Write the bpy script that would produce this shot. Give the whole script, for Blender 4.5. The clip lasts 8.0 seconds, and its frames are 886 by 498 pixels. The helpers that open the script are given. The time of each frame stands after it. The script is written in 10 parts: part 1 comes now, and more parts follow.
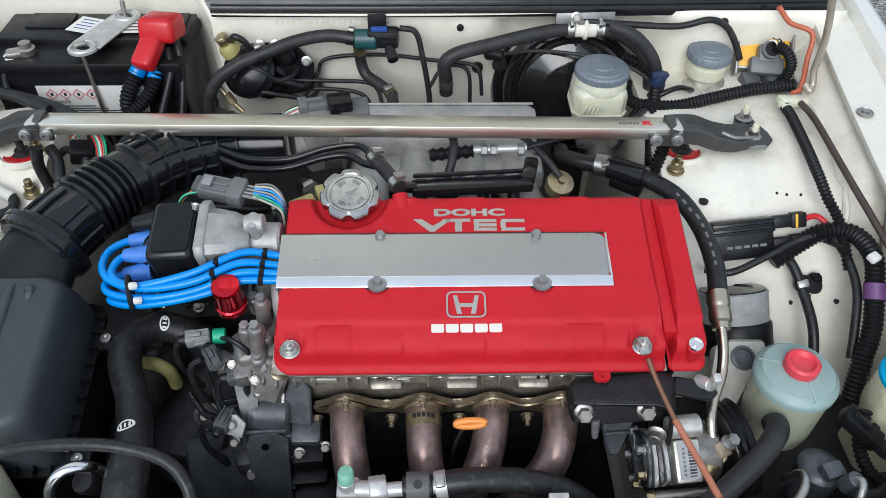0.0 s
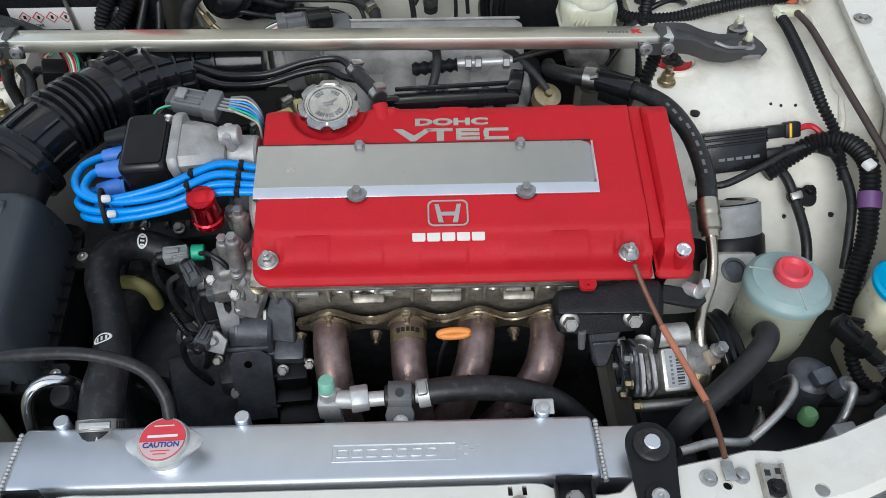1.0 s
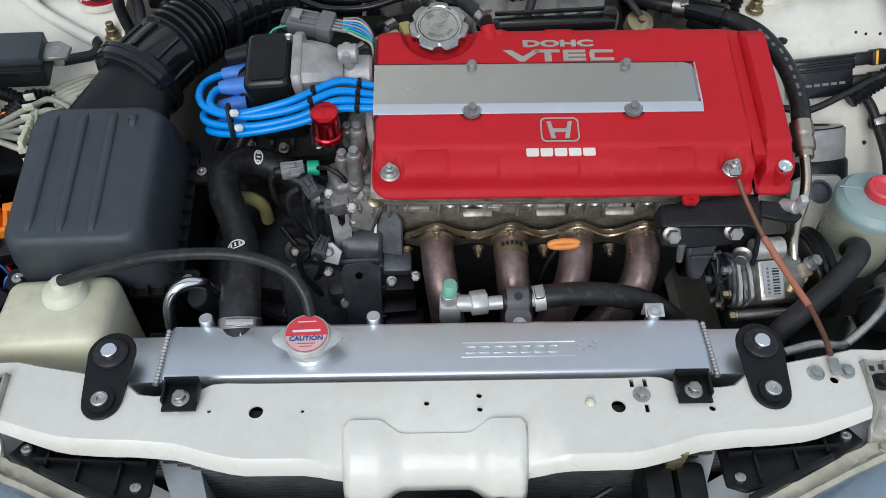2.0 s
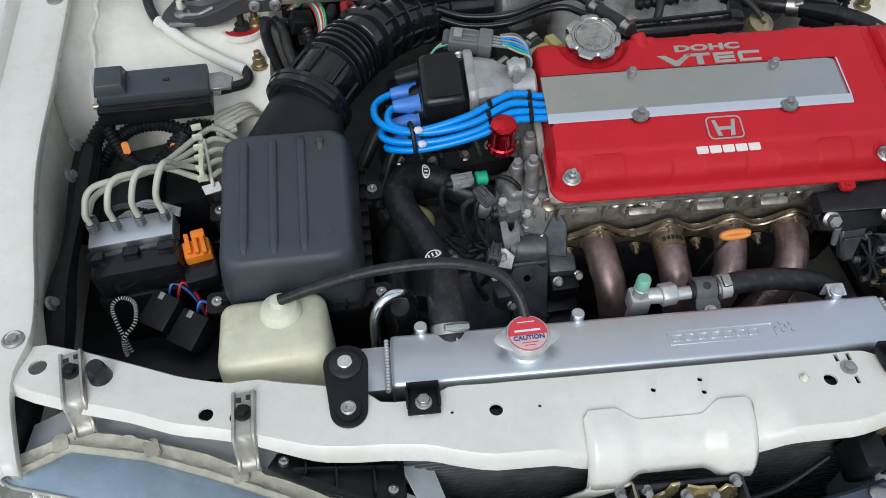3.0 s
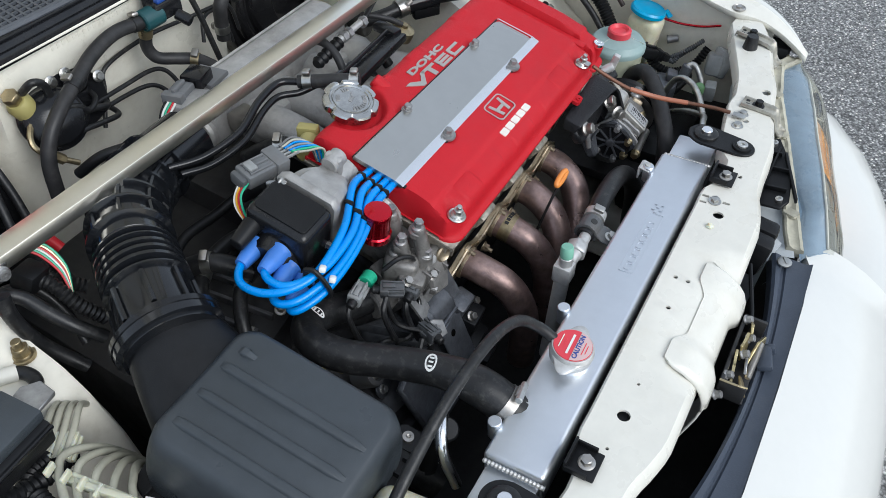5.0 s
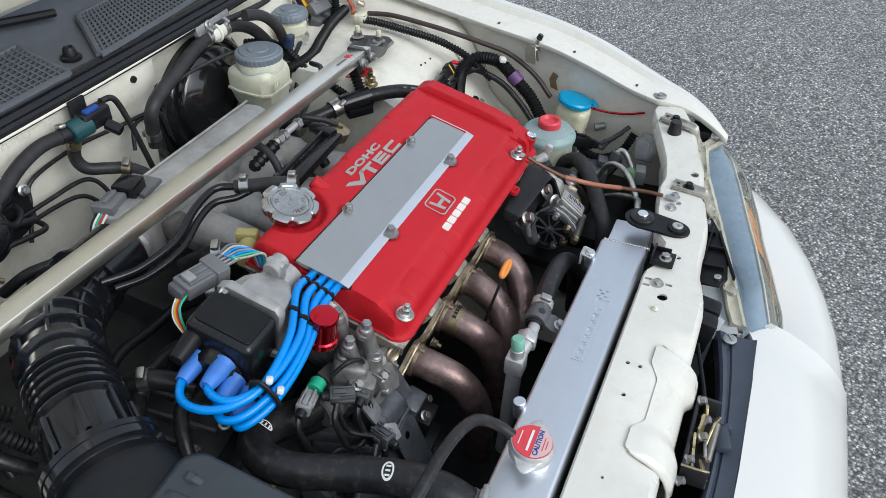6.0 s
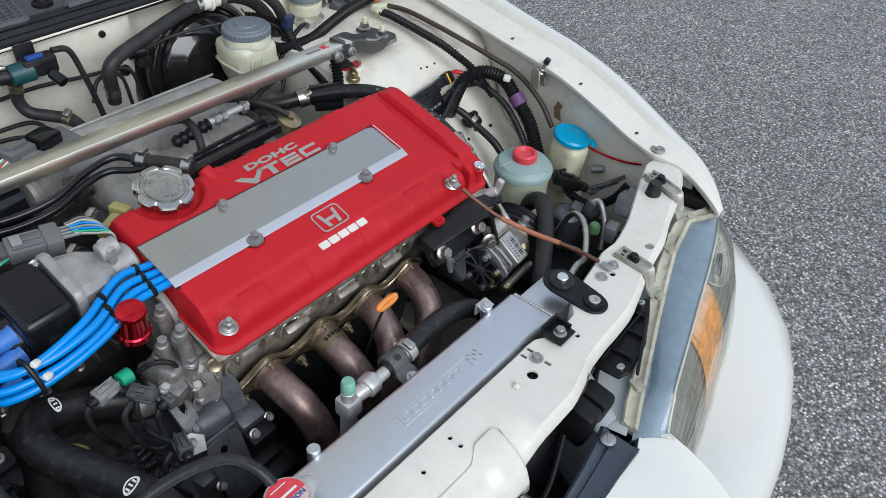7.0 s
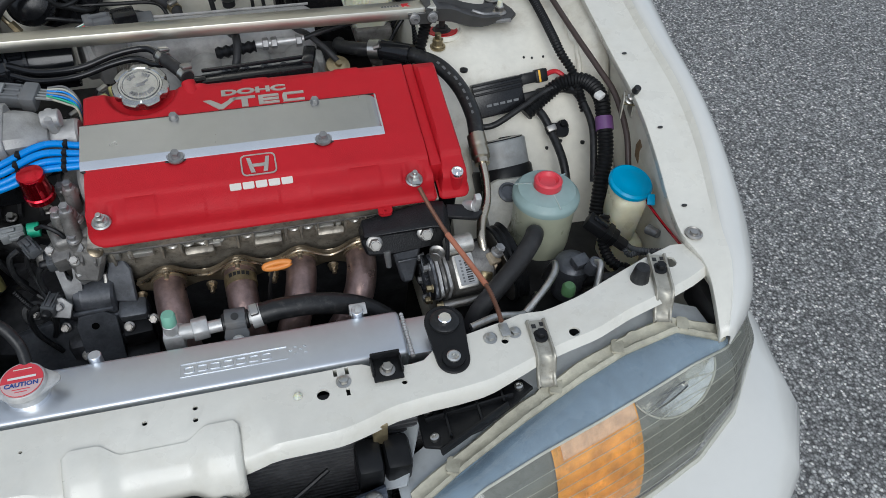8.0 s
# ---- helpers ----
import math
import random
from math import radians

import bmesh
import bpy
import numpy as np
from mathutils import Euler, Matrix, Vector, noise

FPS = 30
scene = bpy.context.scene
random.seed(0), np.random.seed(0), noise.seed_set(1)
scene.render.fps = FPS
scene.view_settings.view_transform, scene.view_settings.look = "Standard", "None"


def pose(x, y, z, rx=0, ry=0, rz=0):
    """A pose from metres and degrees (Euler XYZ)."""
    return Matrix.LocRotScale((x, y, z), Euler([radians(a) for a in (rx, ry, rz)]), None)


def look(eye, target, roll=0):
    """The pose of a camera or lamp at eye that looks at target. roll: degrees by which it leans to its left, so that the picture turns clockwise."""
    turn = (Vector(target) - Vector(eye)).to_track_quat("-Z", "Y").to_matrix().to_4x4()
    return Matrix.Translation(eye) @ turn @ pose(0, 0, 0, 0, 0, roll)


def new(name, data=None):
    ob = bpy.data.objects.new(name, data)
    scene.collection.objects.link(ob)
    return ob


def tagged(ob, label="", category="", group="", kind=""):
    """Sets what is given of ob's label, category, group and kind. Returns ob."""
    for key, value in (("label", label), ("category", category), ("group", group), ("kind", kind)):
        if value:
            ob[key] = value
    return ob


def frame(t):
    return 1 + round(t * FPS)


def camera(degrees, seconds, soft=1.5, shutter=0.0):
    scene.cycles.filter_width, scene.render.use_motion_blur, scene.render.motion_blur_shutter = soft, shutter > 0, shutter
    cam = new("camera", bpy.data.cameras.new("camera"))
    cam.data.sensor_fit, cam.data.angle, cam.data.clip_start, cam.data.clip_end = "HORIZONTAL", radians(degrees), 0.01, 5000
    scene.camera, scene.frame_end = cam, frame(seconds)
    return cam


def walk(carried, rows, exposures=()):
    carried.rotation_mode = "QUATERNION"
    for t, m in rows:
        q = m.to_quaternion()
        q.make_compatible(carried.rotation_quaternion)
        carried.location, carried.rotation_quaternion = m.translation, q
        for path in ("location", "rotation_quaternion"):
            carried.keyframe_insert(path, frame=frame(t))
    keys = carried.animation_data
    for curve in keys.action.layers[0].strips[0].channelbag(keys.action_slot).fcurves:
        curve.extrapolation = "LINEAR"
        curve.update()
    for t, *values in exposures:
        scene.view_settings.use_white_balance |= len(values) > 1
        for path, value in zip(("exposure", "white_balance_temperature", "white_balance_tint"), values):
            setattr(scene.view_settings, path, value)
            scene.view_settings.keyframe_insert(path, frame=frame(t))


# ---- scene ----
cam = camera(59.6, 8.0, 0.5)
PATH = [
    (0, (0.106, -0.358, 1.454), (0.15, 1.085, 0.07), 0.8),
    (0.5, (0.111, -0.355, 1.431), (0.157, 1.071, 0.029), 0.3),
    (1, (0.131, -0.385, 1.394), (0.166, 0.985, -0.062), -0.2),
    (1.5, (0.126, -0.416, 1.377), (0.142, 0.883, -0.144), 0.3),
    (2, (-0.002, -0.452, 1.399), (0.021, 0.829, -0.137), 0.0),
    (2.2, (-0.074, -0.477, 1.412), (-0.051, 0.808, -0.12), -1.0),
    (3.3, (-0.358, -0.472, 1.434), (-0.18, 0.833, -0.071), -2.8),
    (3.5, (-0.426, -0.461, 1.434), (-0.144, 0.841, -0.057), -5.2),
    (4, (-0.53, -0.366, 1.418), (0.115, 0.794, -0.078), -3.1),
    (4.5, (-0.596, -0.236, 1.399), (0.325, 0.755, -0.074), -1.9),
    (5, (-0.696, -0.125, 1.409), (0.534, 0.57, -0.007), 0.3),
    (5.2, (-0.704, -0.104, 1.411), (0.627, 0.512, 0.051), 1.9),
    (6.3, (-0.65, -0.105, 1.41), (0.789, 0.522, 0.17), 0.8),
    (6.5, (-0.599, -0.159, 1.41), (0.798, 0.514, 0.146), 0.2),
    (7, (-0.403, -0.361, 1.423), (0.808, 0.567, 0.13), 4.7),
    (7.5, (-0.182, -0.467, 1.408), (0.661, 0.647, -0.023), 5.5),
    (8, (0.164, -0.591, 1.444), (0.572, 0.757, 0.023), 3.2),
]
walk(cam, [(t, look(eye, target, roll)) for t, eye, target, roll in PATH],
     [(0, 0.30, 6000, 8), (2, -0.02, 6000, 8), (3.5, 0.02, 6000, 8), (4, -0.06, 6000, 8), (4.5, 0.16, 6000, 8), (5, 0.30, 6000, 8), (6.4, 0.20, 6050, 8), (7, 0.10, 6000, 8), (8, -0.20, 6000, 8)])

# ---- light ----
SUN_DIR = Vector((-0.20, -0.76, 0.60)).normalized()
world = bpy.data.worlds.new("sky")
scene.world = world
world.use_nodes = True
wt = world.node_tree
sky = wt.nodes.new("ShaderNodeTexSky")
sky.sky_type, sky.sun_disc = "NISHITA", False
sky.sun_elevation = math.asin(SUN_DIR.z)
sky.sun_rotation = math.atan2(SUN_DIR.x, SUN_DIR.y)
sky.air_density, sky.dust_density, sky.ozone_density = 1.0, 2.0, 1.5
haze = wt.nodes.new("ShaderNodeMix")  # bright thin cloud over the blue
haze.data_type = "RGBA"
haze.inputs["Factor"].default_value = 0.6
haze.inputs["B"].default_value = (5.3, 5.38, 5.45, 1.0)
wt.links.new(sky.outputs["Color"], haze.inputs["A"])
wt.links.new(haze.outputs["Result"], wt.nodes["Background"].inputs["Color"])
wt.nodes["Background"].inputs["Strength"].default_value = 0.15
sun_data = bpy.data.lights.new("sun", "SUN")
sun_data.energy, sun_data.angle, sun_data.color = 1.5, radians(40), (1.0, 0.98, 0.94)
sun = new("sun", sun_data)
sun.matrix_world = look(SUN_DIR * 20, (0, 0, 0))


# ---- materials ----
def material(name, color, rough=0.5, metal=0.0, var=0.15, grain=60.0, bump=0.1, bump_scale=400.0, dirt=0.0,
             dirt_color=(0.12, 0.09, 0.06), coat=0.0, spec=0.5, blotch=9.0, rvar=0.12, vary=0.0):
    """A surface with two scales of colour variation, optional dirt in patches, uneven gloss and fine relief."""
    m = bpy.data.materials.new(name)
    m.use_nodes = True
    n, l = m.node_tree.nodes, m.node_tree.links
    b = n["Principled BSDF"]
    tc = n.new("ShaderNodeTexCoord")

    def tex(scale, detail=4.0, rough_=0.6):
        t = n.new("ShaderNodeTexNoise")
        t.inputs["Scale"].default_value, t.inputs["Detail"].default_value, t.inputs["Roughness"].default_value = scale, detail, rough_
        l.new(tc.outputs["Object"], t.inputs["Vector"])
        return t.outputs["Fac"]

    def ramp(src, a, b_, lo, hi):
        r = n.new("ShaderNodeMapRange")
        r.inputs["From Min"].default_value, r.inputs["From Max"].default_value = a, b_
        r.inputs["To Min"].default_value, r.inputs["To Max"].default_value = lo, hi
        l.new(src, r.inputs["Value"])
        return r.outputs["Result"]

    def mix(fac, a, c, kind="MIX"):
        x = n.new("ShaderNodeMix")
        x.data_type, x.blend_type = "RGBA", kind
        for sock, v in ((x.inputs["Factor"], fac), (x.inputs["A"], a), (x.inputs["B"], c)):
            if isinstance(v, (int, float)):
                sock.default_value = v
            elif isinstance(v, tuple):
                sock.default_value = (*v, 1.0) if len(v) == 3 else v
            else:
                l.new(v, sock)
        return x.outputs["Result"]

    def gray(v):
        c = n.new("ShaderNodeCombineColor")
        for k in ("Red", "Green", "Blue"):
            l.new(v, c.inputs[k])
        return c.outputs["Color"]

    big, fine = tex(blotch, 5.0), tex(grain, 3.0)
    col = mix(1.0, tuple(color), gray(ramp(big, 0.3, 0.7, 1 - var, 1 + var)), "MULTIPLY")
    col = mix(1.0, col, gray(ramp(fine, 0.3, 0.7, 1 - var * 0.6, 1 + var * 0.6)), "MULTIPLY")
    if vary:
        oi = n.new("ShaderNodeObjectInfo")
        col = mix(1.0, col, gray(ramp(oi.outputs["Random"], 0, 1, 1 - vary, 1 + vary)), "MULTIPLY")
    if dirt:
        d = tex(blotch * 2.3, 8.0, 0.7)
        col = mix(ramp(d, 0.52, 0.72, 0.0, dirt), col, tuple(dirt_color))
    l.new(col, b.inputs["Base Color"])
    l.new(ramp(tex(grain * 0.4, 5.0), 0.3, 0.7, max(0.02, rough - rvar), min(1.0, rough + rvar)), b.inputs["Roughness"])
    b.inputs["Metallic"].default_value = metal
    b.inputs["Coat Weight"].default_value = coat
    b.inputs["Specular IOR Level"].default_value = spec
    if bump:
        bp = n.new("ShaderNodeBump")
        bp.inputs["Strength"].default_value, bp.inputs["Distance"].default_value = bump, 0.001
        l.new(tex(bump_scale, 3.0), bp.inputs["Height"])
        l.new(bp.outputs["Normal"], b.inputs["Normal"])
    return m


def brushed(name, color, rough, stretch, strength=0.25):
    """Brushed or drawn metal: fine lines along one axis."""
    m = material(name, color, rough, 1.0, var=0.03, bump=0.0, rvar=0.03)
    n, l = m.node_tree.nodes, m.node_tree.links
    tc, mp, t, bp = n.new("ShaderNodeTexCoord"), n.new("ShaderNodeMapping"), n.new("ShaderNodeTexNoise"), n.new("ShaderNodeBump")
    mp.inputs["Scale"].default_value = stretch
    t.inputs["Scale"].default_value, t.inputs["Detail"].default_value = 1.0, 4.0
    bp.inputs["Strength"].default_value, bp.inputs["Distance"].default_value = strength, 0.0004
    l.new(tc.outputs["Object"], mp.inputs["Vector"])
    l.new(mp.outputs["Vector"], t.inputs["Vector"])
    l.new(t.outputs["Fac"], bp.inputs["Height"])
    l.new(bp.outputs["Normal"], n["Principled BSDF"].inputs["Normal"])
    return m


def clear(name, tint, gloss=0.12, rough=0.03):
    """A thin clear pane or cover."""
    m = bpy.data.materials.new(name)
    m.use_nodes = True
    n, l = m.node_tree.nodes, m.node_tree.links
    n.remove(n["Principled BSDF"])
    tr, gl, mx = n.new("ShaderNodeBsdfTransparent"), n.new("ShaderNodeBsdfGlossy"), n.new("ShaderNodeMixShader")
    fr = n.new("ShaderNodeFresnel")
    fr.inputs["IOR"].default_value = 1.5
    ad = n.new("ShaderNodeMath")
    ad.operation = "ADD"
    ad.inputs[1].default_value = gloss
    tr.inputs["Color"].default_value = (*tint, 1)
    gl.inputs["Roughness"].default_value = rough
    l.new(fr.outputs["Fac"], ad.inputs[0])
    l.new(ad.outputs["Value"], mx.inputs["Fac"])
    l.new(tr.outputs["BSDF"], mx.inputs[1])
    l.new(gl.outputs["BSDF"], mx.inputs[2])
    l.new(mx.outputs["Shader"], n["Material Output"].inputs["Surface"])
    return m


def milky(name, color, rough=0.35):
    """Translucent moulded plastic."""
    m = material(name, color, rough, var=0.08, blotch=14, bump=0.05, dirt=0.25, dirt_color=(0.35, 0.28, 0.12))
    b = m.node_tree.nodes["Principled BSDF"]
    b.inputs["Subsurface Weight"].default_value = 0.5
    b.inputs["Subsurface Radius"].default_value = (0.02, 0.015, 0.008)
    b.inputs["Subsurface Scale"].default_value = 0.6
    return m


RED = material("red_wrinkle_paint", (0.47, 0.010, 0.018), 0.50, var=0.06, bump=0.6, bump_scale=900, blotch=6, spec=0.26)
CREAM = material("cream_body_paint", (0.70, 0.685, 0.615), 0.32, var=0.05, bump=0.02, dirt=0.22, dirt_color=(0.46, 0.40, 0.28), coat=0.3, blotch=5)
# the cream paint again, lightened to put more light on the firewall
CREAM_LIT = material("cream_paint_lit_for_firewall", (0.80, 0.775, 0.675), 0.35, var=0.05, bump=0.03, dirt=0.25, dirt_color=(0.45, 0.38, 0.25), blotch=7)
CREAM_D = material("dusty_cream_paint", (0.75, 0.725, 0.635), 0.45, var=0.07, bump=0.05, dirt=0.45, dirt_color=(0.40, 0.34, 0.24), blotch=6)
WHITE = material("white_body_paint", (0.67, 0.668, 0.63), 0.22, var=0.015, bump=0.0, coat=0.5, blotch=3, rvar=0.02)
BLACK_P = material("black_plastic", (0.0085, 0.009, 0.010), 0.40, var=0.3, bump=0.25, bump_scale=700, dirt=0.12, dirt_color=(0.035, 0.033, 0.03), spec=0.26)
BLACK_G = material("glossy_black_plastic", (0.009, 0.0095, 0.011), 0.20, var=0.2, bump=0.05, dirt=0.10, dirt_color=(0.04, 0.04, 0.04), spec=0.4)
GREY_P = material("grey_plastic", (0.14, 0.145, 0.15), 0.45, var=0.12, bump=0.1, dirt=0.3)
LGREY_P = material("pale_grey_plastic", (0.26, 0.27, 0.27), 0.42, var=0.18, bump=0.1, dirt=0.4)
BOXLID = material("charcoal_moulded_plastic", (0.042, 0.050, 0.058), 0.38, var=0.10, bump=0.35, bump_scale=1500, spec=0.42)
RUBBER = material("black_rubber", (0.013, 0.0135, 0.0145), 0.40, var=0.25, bump=0.25, bump_scale=300, dirt=0.5, dirt_color=(0.085, 0.082, 0.077), spec=0.40, blotch=48)
RUBBER_G = material("aged_grey_rubber", (0.026, 0.026, 0.027), 0.48, var=0.25, bump=0.2, bump_scale=300, dirt=0.3, dirt_color=(0.09, 0.08, 0.075), spec=0.32, blotch=26)
DUCT = material("ribbed_black_rubber", (0.008, 0.009, 0.011), 0.15, var=0.2, bump=0.05, dirt=0.08, dirt_color=(0.04, 0.04, 0.04), coat=0.25, spec=0.4)
CAST = material("cast_aluminium", (0.41, 0.405, 0.395), 0.50, 0.45, var=0.20, bump=0.6, bump_scale=350, dirt=0.4, dirt_color=(0.12, 0.10, 0.08))
CAST_D = material("grimy_cast_aluminium", (0.215, 0.207, 0.195), 0.46, 0.45, var=0.36, bump=0.5, bump_scale=260, dirt=0.75, dirt_color=(0.04, 0.034, 0.03), blotch=22)
GRIME = material("oily_dark_casting", (0.075, 0.076, 0.082), 0.48, 0.3, var=0.4, bump=0.5, bump_scale=200, dirt=0.55, dirt_color=(0.02, 0.018, 0.016), blotch=20)
ALU = brushed("brushed_aluminium", (0.70, 0.73, 0.77), 0.42, (6, 900, 900), 0.12)
ALU_P = brushed("satin_plug_cover_metal", (0.52, 0.52, 0.50), 0.30, (8, 1500, 1500), 0.15)
ALU_E = material("bright_cut_aluminium", (0.85, 0.86, 0.87), 0.16, 1.0, var=0.03, bump=0.0)
ANOD = brushed("champagne_aluminium", (0.84, 0.815, 0.73), 0.32, (5, 1200, 1200), 0.12)
BRACK = material("grey_coated_bracket", (0.075, 0.074, 0.073), 0.40, 0.5, var=0.12, bump=0.2, dirt=0.2)
ZINC = material("zinc_plated_steel", (0.52, 0.52, 0.50), 0.38, 1.0, var=0.15, bump=0.1, dirt=0.3, dirt_color=(0.25, 0.19, 0.1), blotch=60)
STEEL = material("bare_steel", (0.44, 0.425, 0.40), 0.42, 1.0, var=0.12, bump=0.08, dirt=0.25, dirt_color=(0.28, 0.18, 0.1), blotch=40)
BRONZE = material("gold_passivated_steel", (0.40, 0.33, 0.20), 0.38, 0.9, var=0.2, bump=0.2, dirt=0.45, dirt_color=(0.10, 0.07, 0.04), blotch=30)
HEADER = material("heat_tinted_steel", (0.32, 0.225, 0.205), 0.36, 0.75, var=0.35, bump=0.35, bump_scale=260, dirt=0.5, dirt_color=(0.40, 0.27, 0.21), blotch=34)
FLANGE = material("straw_tinted_flange", (0.46, 0.38, 0.27), 0.40, 0.9, var=0.25, bump=0.3, dirt=0.4, dirt_color=(0.12, 0.09, 0.07), blotch=20)
BLUE_W = material("blue_silicone", (0.0, 0.235, 0.70), 0.28, var=0.06, bump=0.03, coat=0.1)
BLUE_B = material("blue_rubber_boot", (0.055, 0.19, 0.58), 0.42, var=0.15, bump=0.05)
RED_A = material("red_anodised", (0.62, 0.006, 0.022), 0.14, 0.92, var=0.05, bump=0.0, coat=0.4)
RED_PL = material("red_plastic", (0.50, 0.010, 0.016), 0.35, var=0.06, bump=0.03)
RED_RES = material("faded_red_plastic", (0.66, 0.05, 0.07), 0.40, var=0.05, bump=0.03)
GREENISH = milky("aged_greenish_plastic", (0.40, 0.47, 0.44))
MILK = milky("yellowed_milky_plastic", (0.68, 0.655, 0.49))
MILK_W = milky("milky_white_plastic", (0.66, 0.66, 0.52))
LID_G = material("grey_blue_lid_plastic", (0.16, 0.19, 0.22), 0.45, var=0.1, bump=0.1, dirt=0.2, dirt_color=(0.3, 0.3, 0.3))
CYAN = material("cyan_plastic", (0.0, 0.32, 0.58), 0.35, var=0.05, bump=0.02)
ORANGE = material("orange_plastic", (0.80, 0.22, 0.01), 0.4, var=0.08, bump=0.03)
AMBER_P = material("orange_dipstick_plastic", (0.70, 0.25, 0.05), 0.4, var=0.1, bump=0.03)
GREEN_P = material("green_plastic", (0.03, 0.42, 0.24), 0.4, var=0.08, bump=0.03)
MOSS = material("moss_green_cap", (0.10, 0.22, 0.09), 0.4, var=0.1, bump=0.05)
GREEN_C = material("pale_green_cap", (0.20, 0.44, 0.33), 0.45, var=0.1, bump=0.05)
YELLOW = material("yellow_label", (0.80, 0.42, 0.02), 0.45, var=0.06, bump=0.0)
LABEL_G = material("greyed_label", (0.36, 0.365, 0.37), 0.45, var=0.15, bump=0.05)
PAPER = material("white_label", (0.75, 0.75, 0.72), 0.5, var=0.05, bump=0.0)
TAPE = material("off_white_tape", (0.72, 0.70, 0.62), 0.45, var=0.06, bump=0.08)
INK = material("black_ink", (0.02, 0.02, 0.02), 0.5, var=0.05, bump=0.0)
INK_R = material("red_ink", (0.55, 0.02, 0.03), 0.5, var=0.05, bump=0.0)
NAVY = material("navy_plastic", (0.018, 0.035, 0.085), 0.4, var=0.15, bump=0.05)
INK_B = material("blue_ink", (0.015, 0.06, 0.28), 0.5, var=0.05, bump=0.0)
SILVER_INK = material("bare_cast_lettering", (0.52, 0.50, 0.46), 0.38, 0.75, var=0.08, bump=0.2)
PAINT_W = material("off_white_lettering", (0.72, 0.68, 0.62), 0.45, var=0.05, bump=0.05)
OLIVE = material("olive_plastic", (0.36, 0.32, 0.12), 0.45, var=0.1, bump=0.05)
COPPER = material("aged_copper_braid", (0.20, 0.095, 0.06), 0.5, 0.4, var=0.25, bump=0.4, bump_scale=900)
PALE_PIPE = material("olive_white_coated_pipe", (0.44, 0.435, 0.355), 0.4, var=0.12, bump=0.05, dirt=0.2)
ORANGE_W = material("orange_cable", (0.46, 0.12, 0.06), 0.45, var=0.1, bump=0.02)
PURPLE = material("purple_tape", (0.14, 0.06, 0.18), 0.45, var=0.1, bump=0.1)
STRIP = material("blue_grey_plastic", (0.050, 0.062, 0.085), 0.45, var=0.1, bump=0.2, dirt=0.2, dirt_color=(0.12, 0.12, 0.12))
COWL = material("weathered_grey_plastic", (0.075, 0.082, 0.095), 0.55, var=0.1, bump=0.3, bump_scale=1200)
GASKET = material("old_sealant", (0.44, 0.42, 0.33), 0.6, var=0.25, bump=0.6, bump_scale=220, dirt=0.5, dirt_color=(0.12, 0.10, 0.07))
# blue-grey puts the lens's sky reflection into the shell's colour
SKY_SHELL = material("sky_tinted_lamp_shell", (0.245, 0.345, 0.455), 0.28, var=0.12, bump=0.05, blotch=18)
REFLECT = material("silvered_plastic", (0.86, 0.86, 0.80), 0.16, 0.85, var=0.15, bump=0.8, bump_scale=70, blotch=40)
AMBER_SHEEN = material("pale_amber_reflection", (1.0, 0.66, 0.40), 0.18, 0.4, var=0.25, bump=0.8, bump_scale=120, blotch=45)
AMBER = material("amber_reflector", (1.0, 0.46, 0.035), 0.22, 0.25, var=0.3, bump=1.0, bump_scale=150, blotch=34)
FIN = material("dark_metal_fins", (0.13, 0.132, 0.138), 0.45, 0.3, var=0.3, bump=0.1)
# dark base colour for grimy metal, also used to stand in for shade
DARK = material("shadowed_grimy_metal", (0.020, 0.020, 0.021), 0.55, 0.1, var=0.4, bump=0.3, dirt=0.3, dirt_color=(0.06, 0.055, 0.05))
HOOD_IN = material("hood_underside_paint", (0.66, 0.63, 0.52), 0.4, var=0.06, bump=0.02, dirt=0.2)
GLASS = clear("windscreen_glass", (0.25, 0.28, 0.28), 0.02)
LENS = clear("hazy_lens", (0.93, 0.94, 0.92), 0.04, 0.05)
ln, ll = LENS.node_tree.nodes, LENS.node_tree.links
haze_b, haze_m = ln.new("ShaderNodeBsdfDiffuse"), ln.new("ShaderNodeMixShader")
haze_b.inputs["Color"].default_value = (0.75, 0.76, 0.70, 1)
haze_m.inputs["Fac"].default_value = 0.07
ll.new(ln["Material Output"].inputs["Surface"].links[0].from_socket, haze_m.inputs[1])
ll.new(haze_b.outputs["BSDF"], haze_m.inputs[2])
ll.new(haze_m.outputs["Shader"], ln["Material Output"].inputs["Surface"])
LENS_R = material("pale_lens_ribs", (0.52, 0.52, 0.45), 0.3, var=0.1, bump=0.0)
PALE_PANEL = material("pale_weathered_plastic", (0.55, 0.585, 0.60), 0.5, var=0.1, bump=0.1, dirt=0.2)
GREY_D = material("dark_grey_plastic", (0.085, 0.09, 0.095), 0.42, var=0.15, bump=0.1, dirt=0.3)
SOOT = material("oily_grey_casting", (0.095, 0.101, 0.113), 0.38, 0.35, var=0.4, bump=0.3, bump_scale=240, dirt=0.55, dirt_color=(0.022, 0.02, 0.018), blotch=26)
CAST_L = material("bright_cast_pads", (0.62, 0.60, 0.55), 0.42, 0.7, var=0.15, bump=0.4, bump_scale=300, dirt=0.35, dirt_color=(0.16, 0.13, 0.10), blotch=40)
PRESSED = material("dull_zinc_pressing", (0.50, 0.49, 0.44), 0.5, 0.3, var=0.15, bump=0.1, dirt=0.4, dirt_color=(0.3, 0.26, 0.16), blotch=30)
